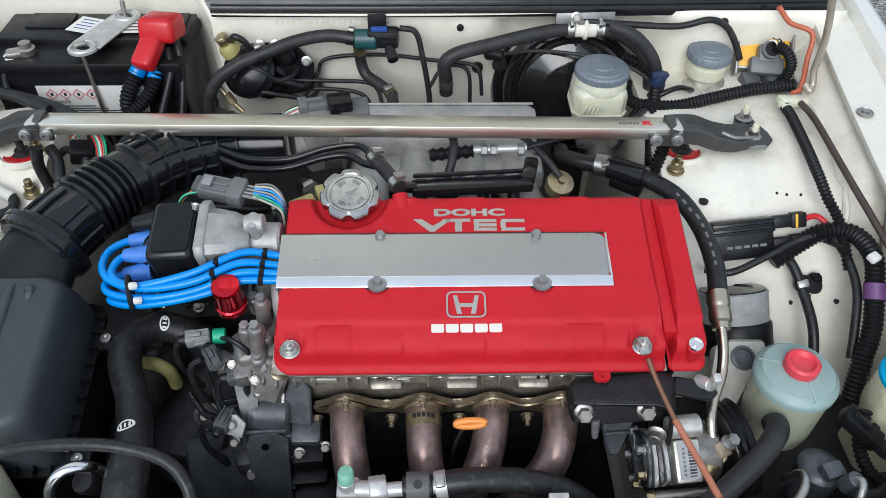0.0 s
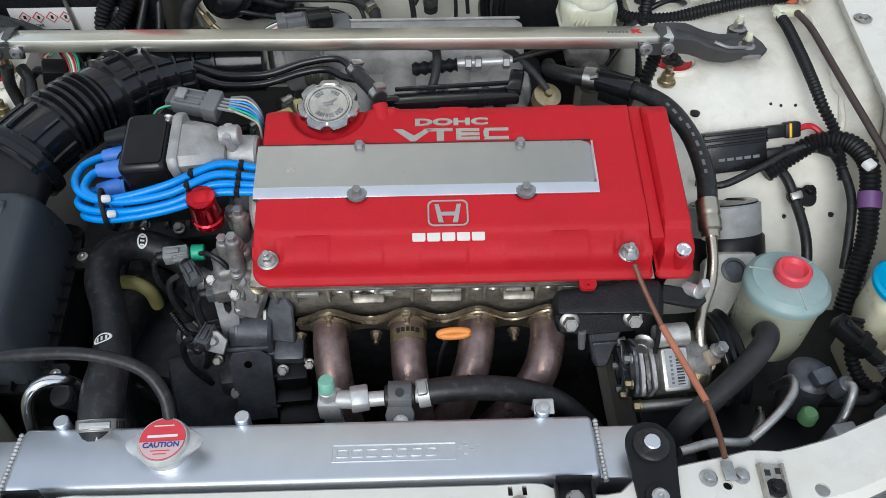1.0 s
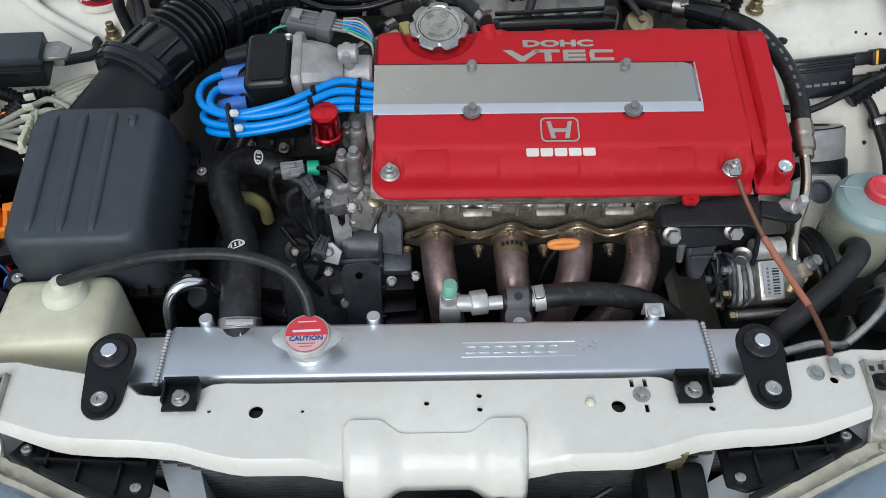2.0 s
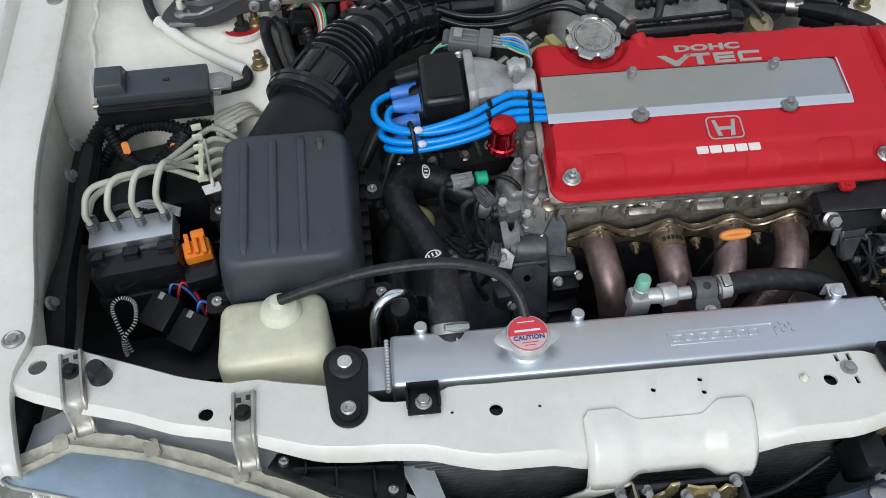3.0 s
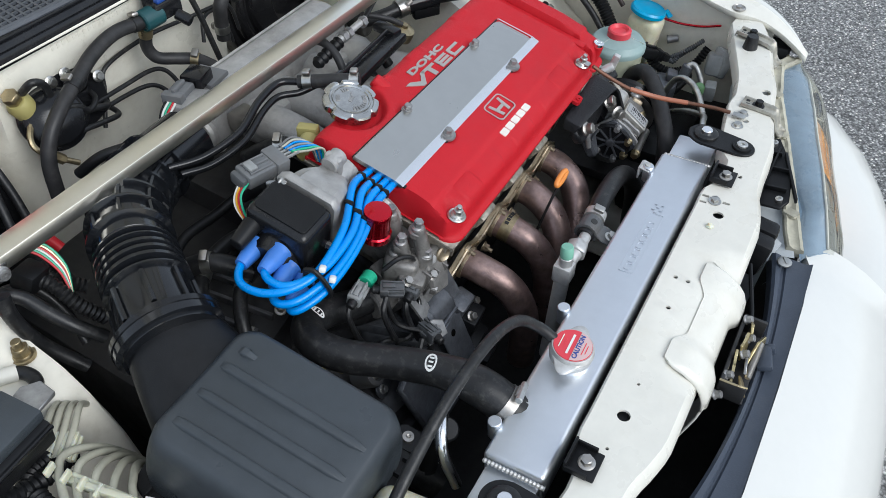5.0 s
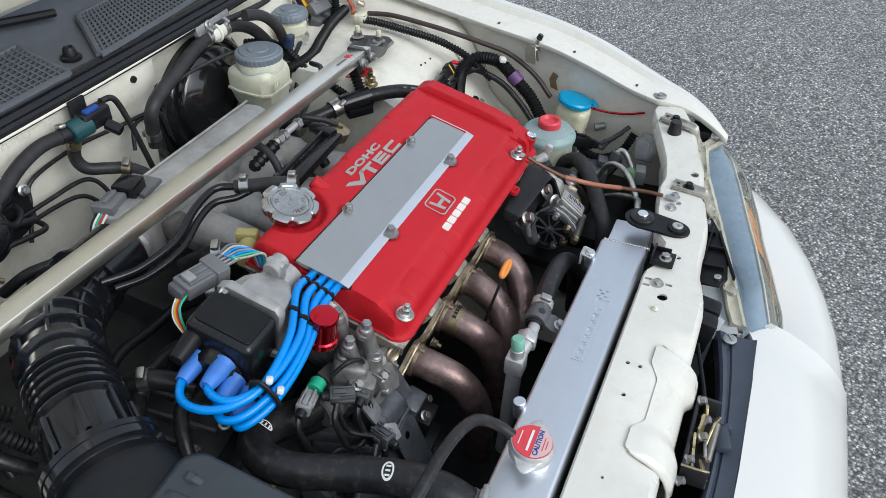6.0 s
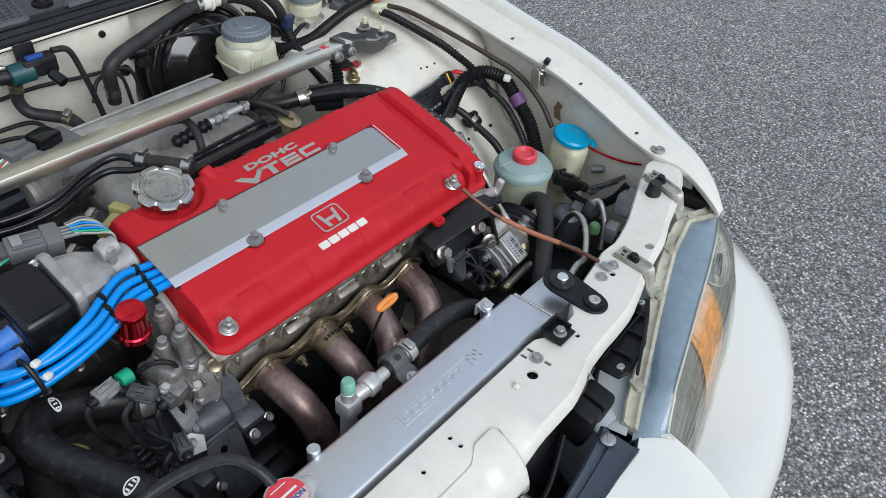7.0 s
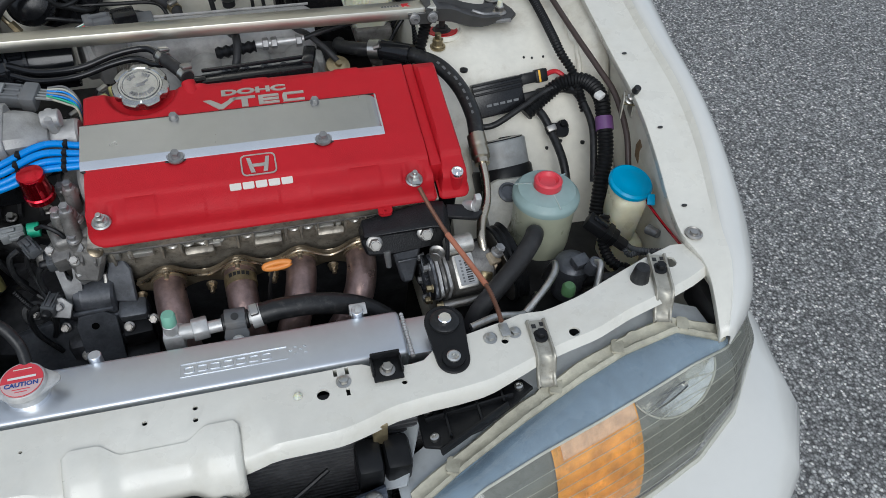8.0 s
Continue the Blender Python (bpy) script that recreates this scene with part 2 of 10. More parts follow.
PRESSED_D = material("dull_grey_pressing", (0.30, 0.30, 0.30), 0.45, 0.6, var=0.2, bump=0.15, dirt=0.4, dirt_color=(0.08, 0.07, 0.06), blotch=30)
DULL_ALU = material("dull_oxidised_aluminium", (0.54, 0.54, 0.53), 0.42, 0.45, var=0.15, bump=0.2, dirt=0.35, dirt_color=(0.25, 0.24, 0.22), blotch=25)
BROWN_W = material("brown_cable", (0.055, 0.038, 0.034), 0.45, var=0.15, bump=0.02)
HEAD_M = material("baked_oil_stained_head", (0.36, 0.325, 0.27), 0.42, 0.5, var=0.35, bump=0.6, bump_scale=240, dirt=0.85, dirt_color=(0.035, 0.027, 0.02), blotch=38)
CAP_M = material("polished_cap_metal", (0.50, 0.50, 0.485), 0.24, 1.0, var=0.12, bump=0.12, bump_scale=500, dirt=0.25, dirt_color=(0.25, 0.24, 0.22), blotch=60)
SALMON = material("salmon_cable_sleeve", (0.40, 0.15, 0.085), 0.45, var=0.15, bump=0.05, dirt=0.2)
BRKT = material("aged_zinc_bracket", (0.40, 0.385, 0.33), 0.42, 0.5, var=0.2, bump=0.1, dirt=0.55, dirt_color=(0.16, 0.13, 0.09), blotch=40)
# near-black colour stands for hollows that light doesn't reach
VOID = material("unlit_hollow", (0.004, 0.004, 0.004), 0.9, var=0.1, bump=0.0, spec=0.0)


def asphalt():
    m = material("asphalt", (0.41, 0.408, 0.392), 0.85, var=0.10, blotch=1.2, grain=30, bump=0.0)
    n, l = m.node_tree.nodes, m.node_tree.links
    b = n["Principled BSDF"]
    tc, v, v2 = n.new("ShaderNodeTexCoord"), n.new("ShaderNodeTexVoronoi"), n.new("ShaderNodeTexVoronoi")
    v.inputs["Scale"].default_value, v2.inputs["Scale"].default_value = 150, 420
    for t in (v, v2):
        l.new(tc.outputs["Object"], t.inputs["Vector"])
    base = b.inputs["Base Color"].links[0].from_socket
    sp = n.new("ShaderNodeSeparateColor")
    l.new(v.outputs["Color"], sp.inputs["Color"])
    r = n.new("ShaderNodeValToRGB")
    e = r.color_ramp.elements
    e[0].position, e[0].color = 0.0, (0.35, 0.35, 0.36, 1)
    e[1].position, e[1].color = 1.0, (2.9, 2.85, 2.75, 1)
    for p, g in ((0.40, 0.85), (0.75, 1.25), (0.9, 1.9)):
        x = e.new(p)
        x.color = (g, g, g * 1.01, 1)
    l.new(sp.outputs["Red"], r.inputs["Fac"])
    mx = n.new("ShaderNodeMix")
    mx.data_type, mx.blend_type = "RGBA", "MULTIPLY"
    mx.inputs["Factor"].default_value = 1.0
    l.new(base, mx.inputs["A"])
    l.new(r.outputs["Color"], mx.inputs["B"])
    edge = n.new("ShaderNodeMapRange")
    edge.inputs["From Min"].default_value, edge.inputs["From Max"].default_value = 0.25, 0.75
    edge.inputs["To Min"].default_value, edge.inputs["To Max"].default_value = 1.0, 0.35
    l.new(v.outputs["Distance"], edge.inputs["Value"])
    m2 = n.new("ShaderNodeMix")
    m2.data_type, m2.blend_type = "RGBA", "MULTIPLY"
    m2.inputs["Factor"].default_value = 1.0
    l.new(mx.outputs["Result"], m2.inputs["A"])
    cc = n.new("ShaderNodeCombineColor")
    for k in ("Red", "Green", "Blue"):
        l.new(edge.outputs["Result"], cc.inputs[k])
    l.new(cc.outputs["Color"], m2.inputs["B"])
    l.new(m2.outputs["Result"], b.inputs["Base Color"])
    bp = n.new("ShaderNodeBump")
    bp.invert = True
    bp.inputs["Strength"].default_value, bp.inputs["Distance"].default_value = 0.9, 0.004
    ad = n.new("ShaderNodeMath")
    l.new(v.outputs["Distance"], ad.inputs[0])
    l.new(v2.outputs["Distance"], ad.inputs[1])
    l.new(ad.outputs["Value"], bp.inputs["Height"])
    l.new(bp.outputs["Normal"], b.inputs["Normal"])
    return m


# ---- mesh tools ----
ID = Matrix.Identity(4)


def faces(bm, rings, closed=True, caps=True):
    """Skin a row of equal rings of points."""
    vs = [[bm.verts.new(p) for p in r] for r in rings]
    k = len(vs[0])
    for a, b in zip(vs, vs[1:]):
        for i in range(k if closed else k - 1):
            j = (i + 1) % k
            bm.faces.new((a[i], a[j], b[j], b[i]))
    if caps and closed:
        bm.faces.new(vs[0][::-1])
        bm.faces.new(vs[-1])
    return bm


def box(bm, size, m=ID, bevel=0.0, seg=2, taper=1.0):
    """A box about the origin of m, its top scaled by taper, with rounded edges."""
    g = bmesh.new()
    x, y, z = (s / 2 for s in size)
    bmesh.ops.create_cube(g, size=1.0)
    for v in g.verts:
        k = taper if v.co.z > 0 else 1.0
        v.co = Vector((v.co.x * 2 * x * k, v.co.y * 2 * y * k, v.co.z * 2 * z))
    if bevel:
        bmesh.ops.bevel(g, geom=list(g.edges), offset=min(bevel, 0.45 * min(size)), segments=seg, affect="EDGES", profile=0.5)
    return merge(bm, g, m)


def merge(bm, g, m=ID):
    idx = {}
    for v in g.verts:
        idx[v] = bm.verts.new(m @ v.co)
    for f in g.faces:
        bm.faces.new([idx[v] for v in f.verts])
    g.free()
    return bm


def lathe(bm, profile, m=ID, seg=24, squash=1.0):
    """Turn (radius, height) pairs about z."""
    rings = []
    for r, z in profile:
        r = max(r, 1e-5)
        rings.append([m @ Vector((r * math.cos(2 * math.pi * i / seg), squash * r * math.sin(2 * math.pi * i / seg), z)) for i in range(seg)])
    return faces(bm, rings)


def rod(bm, a, b, r, r2=None, seg=14, bevel=0.12):
    """A round bar from a to b."""
    a, b = Vector(a), Vector(b)
    r2 = r if r2 is None else r2
    d = b - a
    m = Matrix.Translation(a) @ d.to_track_quat("Z", "Y").to_matrix().to_4x4()
    h, e = d.length, min(bevel * min(r, r2), d.length * 0.3)
    return lathe(bm, [(r - e, 0), (r, e), (r2, h - e), (r2 - e, h)], m, seg)


def spline(pts, n=8):
    """A smooth line through points."""
    p = [Vector(q) for q in pts]
    if len(p) < 3:
        return [p[0].lerp(p[1], i / n) for i in range(n + 1)]
    p = [2 * p[0] - p[1], *p, 2 * p[-1] - p[-2]]
    out = []
    for a, b, c, d in zip(p, p[1:], p[2:], p[3:]):
        for i in range(n):
            t = i / n
            out.append(0.5 * (2 * b + (c - a) * t + (2 * a - 5 * b + 4 * c - d) * t * t + (3 * b - a - 3 * c + d) * t ** 3))
    out.append(p[-2])
    return out


def along(line, step):
    """Points at even steps along a line."""
    out, need = [line[0]], step
    for a, b in zip(line, line[1:]):
        d = (b - a).length
        while d >= need and d > 0:
            a = a.lerp(b, need / d)
            d = (b - a).length
            out.append(a)
            need = step
        need -= d
    if (out[-1] - line[-1]).length > step * 0.3:
        out.append(line[-1])
    return out


def tube(bm, pts, r, seg=12, n=8, step=None, ribs=0.0, pitch=0.0):
    """A hose or wire through points; r is a radius or a function of 0..1; ribs and pitch give corrugation."""
    line = spline(pts, n)
    if pitch:
        line = along(line, pitch / 2)
    elif step:
        line = along(line, step)
    k, rings, up = len(line), [], None
    for i, p in enumerate(line):
        d = (line[min(i + 1, k - 1)] - line[max(i - 1, 0)]).normalized()
        if up is None:
            up = d.orthogonal().normalized()
        up = (up - d * up.dot(d)).normalized()
        side = d.cross(up)
        rad = r(i / (k - 1)) if callable(r) else r
        if pitch:
            rad += ribs * (1 if i % 2 else -1)
        rings.append([p + rad * (math.cos(2 * math.pi * j / seg) * up + math.sin(2 * math.pi * j / seg) * side) for j in range(seg)])
    return faces(bm, rings)


def prism(bm, outline, h, m=ID, bevel=0.0):
    """A flat plate of thickness h over an outline in the plane of m."""
    g = bmesh.new()
    lo = [g.verts.new((x, y, 0)) for x, y in outline]
    hi = [g.verts.new((x, y, h)) for x, y in outline]
    k = len(outline)
    g.faces.new(lo[::-1])
    g.faces.new(hi)
    for i in range(k):
        g.faces.new((lo[i], lo[(i + 1) % k], hi[(i + 1) % k], hi[i]))
    if bevel:
        bmesh.ops.bevel(g, geom=list(g.edges), offset=bevel, segments=1, affect="EDGES")
    return merge(bm, g, m)


def rounded(w, d, r, n=5):
    """The outline of a rectangle with round corners."""
    out = []
    for cx, cy, a in ((w / 2 - r, d / 2 - r, 0), (-w / 2 + r, d / 2 - r, 90), (-w / 2 + r, -d / 2 + r, 180), (w / 2 - r, -d / 2 + r, 270)):
        for i in range(n + 1):
            t = radians(a + 90 * i / n)
            out.append((cx + r * math.cos(t), cy + r * math.sin(t)))
    return out


def hexbolt(bm, m, r=0.006, h=0.006, flange=1.5):
    """A hexagon head on a round flange, standing on the plane of m."""
    if flange:
        lathe(bm, [(r * flange, 0), (r * flange, h * 0.18), (r * 1.05, h * 0.4)], m, 16)
    pts = [(r * math.cos(radians(60 * i)), r * math.sin(radians(60 * i))) for i in range(6)]
    prism(bm, pts, h, m @ Matrix.Translation((0, 0, h * 0.3)), 0.0)
    lathe(bm, [(r * 0.78, 0), (r * 0.7, h * 0.08)], m @ Matrix.Translation((0, 0, h * 1.3)), 12)
    return bm


def finish(bm, name, mat, smooth=38):
    bmesh.ops.recalc_face_normals(bm, faces=list(bm.faces))
    me = bpy.data.meshes.new(name)
    bm.to_mesh(me)
    bm.free()
    me.materials.append(mat)
    me.polygons.foreach_set("use_smooth", [True] * len(me.polygons))
    me.set_sharp_from_angle(angle=radians(smooth))
    return me


def part(name, bm, mat, parent, label="", smooth=38):
    """One mesh under a thing or a part; the mesh is given in the world's metres, or in the parent's where that has been moved."""
    ob = new(name, finish(bm, name, mat, smooth))
    ob.parent = parent
    return tagged(ob, label)


def thing(name, label, category, at=(0, 0, 0), group="", kind=""):
    """An Empty at a thing's base; its parts are given in the world's metres."""
    ob = new(name)
    ob.empty_display_size = 0.02
    return tagged(ob, label, category, group, kind)


def solo(name, bm, mat, label, category, group="", kind="", smooth=38):
    """A thing of one mesh."""
    return tagged(new(name, finish(bm, name, mat, smooth)), label, category, group, kind)


def words(body, size, depth, mat, name, parent, m, wide=1.0, label="", bold=0.0):
    """Raised lettering in the plane of m, centred."""
    cu = bpy.data.curves.new(name, "FONT")
    cu.body, cu.size, cu.extrude, cu.align_x, cu.align_y, cu.resolution_u = body, size, depth / 2, "CENTER", "CENTER", 3
    cu.offset = bold
    tmp = bpy.data.objects.new(name, cu)
    me = bpy.data.meshes.new_from_object(tmp)
    bpy.data.objects.remove(tmp)
    bpy.data.curves.remove(cu)
    me.transform(m @ Matrix.Diagonal((wide, 1, 1, 1)))
    me.materials.clear()
    me.materials.append(mat)
    ob = new(name, me)
    ob.parent = parent
    return tagged(ob, label)


def bm_():
    return bmesh.new()


def smooth01(a, b, x):
    t = min(1.0, max(0.0, (x - a) / (b - a)))
    return t * t * (3 - 2 * t)


def lerp_table(table, x):
    """Straight lines between rows of (x, value, ...)."""
    if x <= table[0][0]:
        return table[0][1:]
    for a, b in zip(table, table[1:]):
        if x <= b[0]:
            t = (x - a[0]) / (b[0] - a[0])
            return tuple(p + (q - p) * t for p, q in zip(a[1:], b[1:]))
    return table[-1][1:]


def T(x, y, z, rx=0, ry=0, rz=0):
    return pose(x, y, z, rx, ry, rz)


# ---- setting ----
def cut(me, cutter):
    """Take a bmesh's volume out of a mesh."""
    a = new("a", me)
    b = new("b", finish(cutter, "cutter", DARK))
    md = a.modifiers.new("cut", "BOOLEAN")
    md.object, md.operation, md.solver = b, "DIFFERENCE", "EXACT"
    out = bpy.data.meshes.new_from_object(a.evaluated_get(bpy.context.evaluated_depsgraph_get()))
    bpy.data.objects.remove(a)
    bpy.data.objects.remove(b)
    return out


g = bm_()
for sx, sy in ((-300, -300), (300, -300), (300, 300), (-300, 300)):
    g.verts.new((sx, sy, 0))
g.faces.new(g.verts[:])
solo("ground", g, asphalt(), "grey asphalt with pale stone chips under the car", "asphalt", kind="structure")

# ---- the car's body round the engine bay ----
car = thing("car_body", "cream white car body round an open engine bay", "car")

FENDER = [  # y, inner flange x, flange z, flange width, rise to the crown, outer x
    (-0.088, 0.701, 0.668, 0.008, 0.001, 0.717),
    (-0.050, 0.708, 0.689, 0.022, 0.005, 0.764),
    (0.000, 0.716, 0.707, 0.036, 0.008, 0.806),
    (0.050, 0.712, 0.716, 0.050, 0.013, 0.832),
    (0.100, 0.716, 0.725, 0.060, 0.018, 0.844),
    (0.180, 0.728, 0.746, 0.066, 0.022, 0.852),
    (0.263, 0.738, 0.766, 0.067, 0.022, 0.860),
    (0.430, 0.745, 0.790, 0.067, 0.023, 0.876),
    (0.593, 0.752, 0.812, 0.066, 0.026, 0.896),
    (0.950, 0.775, 0.858, 0.050, 0.028, 0.896),
    (1.500, 0.790, 0.905, 0.040, 0.030, 0.880),
]


def flow_table(table, x):
    """A smooth line through rows of (x, value, ...)."""
    x = min(max(x, table[0][0]), table[-1][0])
    i = next(k for k in range(len(table) - 1) if x <= table[k + 1][0])
    a, b = table[i], table[i + 1]
    h = b[0] - a[0]
    t = (x - a[0]) / h
    out = []
    for c in range(1, len(a)):
        d = (b[c] - a[c]) / h
        sl = []
        for k in (i, i + 1):
            if 0 < k < len(table) - 1:
                p, q, r = table[k - 1], table[k], table[k + 1]
                d0, d1 = (q[c] - p[c]) / (q[0] - p[0]), (r[c] - q[c]) / (r[0] - q[0])
                sl.append((d0 * (r[0] - q[0]) + d1 * (q[0] - p[0])) / (r[0] - p[0]))
            else:
                sl.append(d)
        out.append(a[c] + h * t * (sl[0] * (1 - t) ** 2 - sl[1] * t * (1 - t)) + (b[c] - a[c]) * t * t * (3 - 2 * t))
    return tuple(out)


def fender_section(y, s):
    xf, zf, fw, rise, xo = flow_table(FENDER, y)
    lip = 0.003 + 0.008 * smooth01(0.01, 0.07, y)
    xc, zc = xf + fw, zf + rise
    k = smooth01(0.0, 0.08, y)
    pts = [(xf - lip - 0.001, zf - 0.010), (xf - lip, zf - 0.001), (xf - lip + 0.003, zf + 0.0005), (xf + 0.30 * fw, zf + 0.001 + 0.25 * rise * (1 - k)), (xf + 0.62 * fw, zf + 0.002 + 0.10 * rise + 0.3 * rise * (1 - k)),
           (xf + 0.76 * fw, zf + 0.003 + 0.20 * rise + 0.3 * rise * (1 - k)), (xf + 0.86 * fw, zf + 0.80 * rise), (xf + 0.92 * fw, zf + 0.95 * rise), (xc, zc)]
    zl = 0.25 if y > 0.1025 else 0.650 - 0.10 * smooth01(-0.085, 0.105, y)
    drop = min(0.13, zc - zl)
    for i in range(1, 13):
        a = radians(90 * i / 12)
        pts.append((xc + (xo - xc) * math.sin(a), zc - drop * (1 - math.cos(a))))
    pts.append((xo, min(zl, zc - drop) - 0.0005))
    return [(s * x, y, z) for x, z in pts]


def fender(s):
    g = bm_()
    ys = sorted({-0.088, 0.1, 0.105, 1.5} | {0.015 * i for i in range(-5, 64)} | {1.0 + 0.05 * i for i in range(10)})
    faces(g, [fender_section(y, s) for y in ys], closed=False)
    ob = part("fender", g, WHITE, car, "glossy white front fender", smooth=30)
    ob.data.materials.append(CREAM)  # thinner cream paint on the inner flange
    k = len(fender_section(0, s)) - 1
    ob.data.polygons.foreach_set("material_index", [1 if i % k < 6 else 0 for i in range(len(ob.data.polygons))])
    md = ob.modifiers.new("thick", "SOLIDIFY")
    md.thickness, md.offset = 0.0025, -1.0 * s
    for y, r in ((0.052, 0.0125), (0.593, 0.0125)):
        xf, zf, fw, *_ = flow_table(FENDER, y)
        b = bm_()
        lathe(b, [(r, 0), (r, 0.002), (r * 0.8, 0.0035), (r * 0.72, 0.002), (r * 0.45, 0.002), (r * 0.42, 0.005), (0.001, 0.005)], T(s * (xf + 0.004), y, zf + 0.0022), 20)
        part("bolt", b, STEEL, ob, "round-headed steel bolt")
    for y in (0.10, 0.235, 0.40):
        xf, zf, fw, *_ = flow_table(FENDER, y)
        b = bm_()
        lathe(b, [(0.0042, 0), (0.0042, 0.0012), (0.001, 0.0012)], T(s * (xf + 0.008), y, zf + 0.0016), 12, 0.6)
        part("plug", b, INK, ob)
    return ob


fender(1)
fender(-1)
# dark blocks put the shade of the open hollows under both tips
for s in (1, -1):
    part("fender_hollow", box(bm_(), (0.040, 0.085, 0.050), T(s * 0.734, -0.014, 0.640), 0.006), DARK, car, "dark block filling the shaded hollow under the fender tip")

TOWER = {1: [(-0.05, 0.36), (0.20, 0.38), (0.30, 0.50), (0.36, 0.585), (0.415, 0.628), (0.46, 0.690), (0.50, 0.722), (0.56, 0.744), (0.62, 0.752), (0.75, 0.752), (0.95, 0.745)],
         -1: [(-0.05, 0.34), (0.36, 0.36), (0.43, 0.50), (0.46, 0.665), (0.50, 0.705), (0.53, 0.716), (0.58, 0.745), (0.64, 0.756), (0.70, 0.752), (0.735, 0.56), (0.95, 0.50)]}


def wing_height(a, y, s):
    xf, zf, *_ = flow_table(FENDER, max(y, 0.0))
    top = lerp_table(TOWER[s], y)[0]
    z = 0.30 + (top - 0.30) * smooth01(0.425, 0.458, a)
    rear = smooth01(0.40, 0.52, y)
    z += 0.004 * math.sin(a * 40 + y * 9) * smooth01(0.46, 0.52, a)
    return z + (zf - 0.020 - z) * smooth01(xf - 0.060, xf + 0.006, a) * rear


for s in (1, -1):
    g = bm_()
    rows = []
    for j in range(76):
        y = -0.03 + j * 0.0135
        xf = flow_table(FENDER, max(y, 0.0))[0]
        rows.append([(s * (0.41 + (xf + 0.016 - 0.41) * i / 44), y, wing_height(0.41 + (xf + 0.016 - 0.41) * i / 44, y, s)) for i in range(45)])
    faces(g, rows, closed=False)
    wing = part("inner_wing", g, CREAM_D, car, "dusty cream inner wing and strut tower", smooth=60)
    md = wing.modifiers.new("thick", "SOLIDIFY")
    md.thickness, md.offset = 0.003, -1.0 * s
    g = bm_()
    rows = []
    for j in range(60):
        y = -0.02 + j * 0.0165
        xf, zf, *_ = flow_table(FENDER, max(y, 0.0))
        low = 0.30 if y < 0.42 else wing_height(xf - 0.012, y, s) - 0.02
        rows.append([(s * (xf + 0.012 + 0.006 * smooth01(0, 0.35, t)), y, zf - 0.004 + (low - zf) * t) for t in (0, 0.12, 0.3, 0.6, 1.0)])
    faces(g, rows, closed=False)
    ob = part("wing_wall", g, CREAM_D, car, "cream inner wall under the fender", smooth=60)
    md = ob.modifiers.new("thick", "SOLIDIFY")
    md.thickness, md.offset = 0.003, 1.0 * s
    g = bm_()
    pts = []
    for j in range(50):
        y = 0.30 + j * 0.012
        xf, zf, *_ = flow_table(FENDER, y)
        a = xf - 0.034 + 0.002 * math.sin(j * 0.9) + 0.001 * math.sin(j * 2.3)
        pts.append((s * a, y, wing_height(a, y, s) + 0.001))
    tube(g, [p for p in pts if p[1] > 0.44], lambda t: 0.0045 + 0.001 * math.sin(t * 30), 8, 3)
    part("seam_sealer", g, CREAM_D, wing, "brushed seam sealer")
    # added dark slab stands for the shade low in the wing
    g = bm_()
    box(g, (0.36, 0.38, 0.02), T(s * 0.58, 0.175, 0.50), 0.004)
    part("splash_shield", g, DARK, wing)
    tx, ty = s * 0.497, 0.592
    tz = wing_height(0.497, ty, s)
    g = bm_()
    lathe(g, [(0.036, -0.004), (0.035, 0.003), (0.032, 0.004), (0.030, 0.002), (0.028, -0.006)], T(tx, ty, tz, -3, 0, 0), 32)
    part("mount_rim", g, CREAM_D, wing)
    g = bm_()
    lathe(g, [(0.0285, 0.002), (0.027, 0.003), (0.017, 0.001), (0.0165, 0.0)], T(tx, ty, tz, -3, 0, 0), 32)
    part("mount_ring", g, RED_PL, wing, "red strut mount ring")
    g = bm_()
    lathe(g, [(0.0165, 0.0), (0.0165, 0.002), (0.011, 0.004), (0.011, 0.008)], T(tx, ty, tz, -3, 0, 0), 20)
    rod(g, (tx, ty, tz + 0.004), (tx, ty + 0.001, tz + 0.026), 0.0055)
    part("strut_top", g, DARK, wing)
    if s > 0:
        for x, y, r in ((0.514, 0.502, 0.007), (0.627, 0.517, 0.002), (0.641, 0.514, 0.002), (0.661, 0.512, 0.002), (0.678, 0.418, 0.004), (0.671, 0.407, 0.003), (0.709, 0.398, 0.004), (0.643, 0.400, 0.003)):
            part("plug", lathe(bm_(), [(r, -0.002), (r, 0.0015), (r * 0.6, 0.0025), (0.0003, 0.0025)], T(x, y, wing_height(x, y, s)), 14), RUBBER, wing, "black rubber plug")

# firewall: leans back towards its foot, with a pressed recess
g = bm_()
rows = []
for j in range(25):
    z = 0.865 - j * 0.025
    y0 = 0.816 + 0.030 * smooth01(0.86, 0.60, z)
    row = []
    for i in range(61):
        x = -0.80 + 1.6 * i / 60
        y = y0 + 0.012 * smooth01(-0.13, -0.11, x) * smooth01(0.23, 0.21, x) * smooth01(0.80, 0.785, z) - 0.004 * math.exp(-((z - 0.80) / 0.008) ** 2)
        y += 0.040 * smooth01(0.224, 0.234, x) * smooth01(0.512, 0.502, x) * smooth01(0.856, 0.846, z)
        y += (0.945 - y) * smooth01(-0.236, -0.300, x)
        row.append((x, y, z))
    rows.append(row)
faces(g, rows, closed=False)
wall = part("firewall", g, CREAM_LIT, car, "cream firewall with stains", smooth=60)
md = wall.modifiers.new("thick", "SOLIDIFY")
md.thickness = 0.003
g = bm_()
rows = []
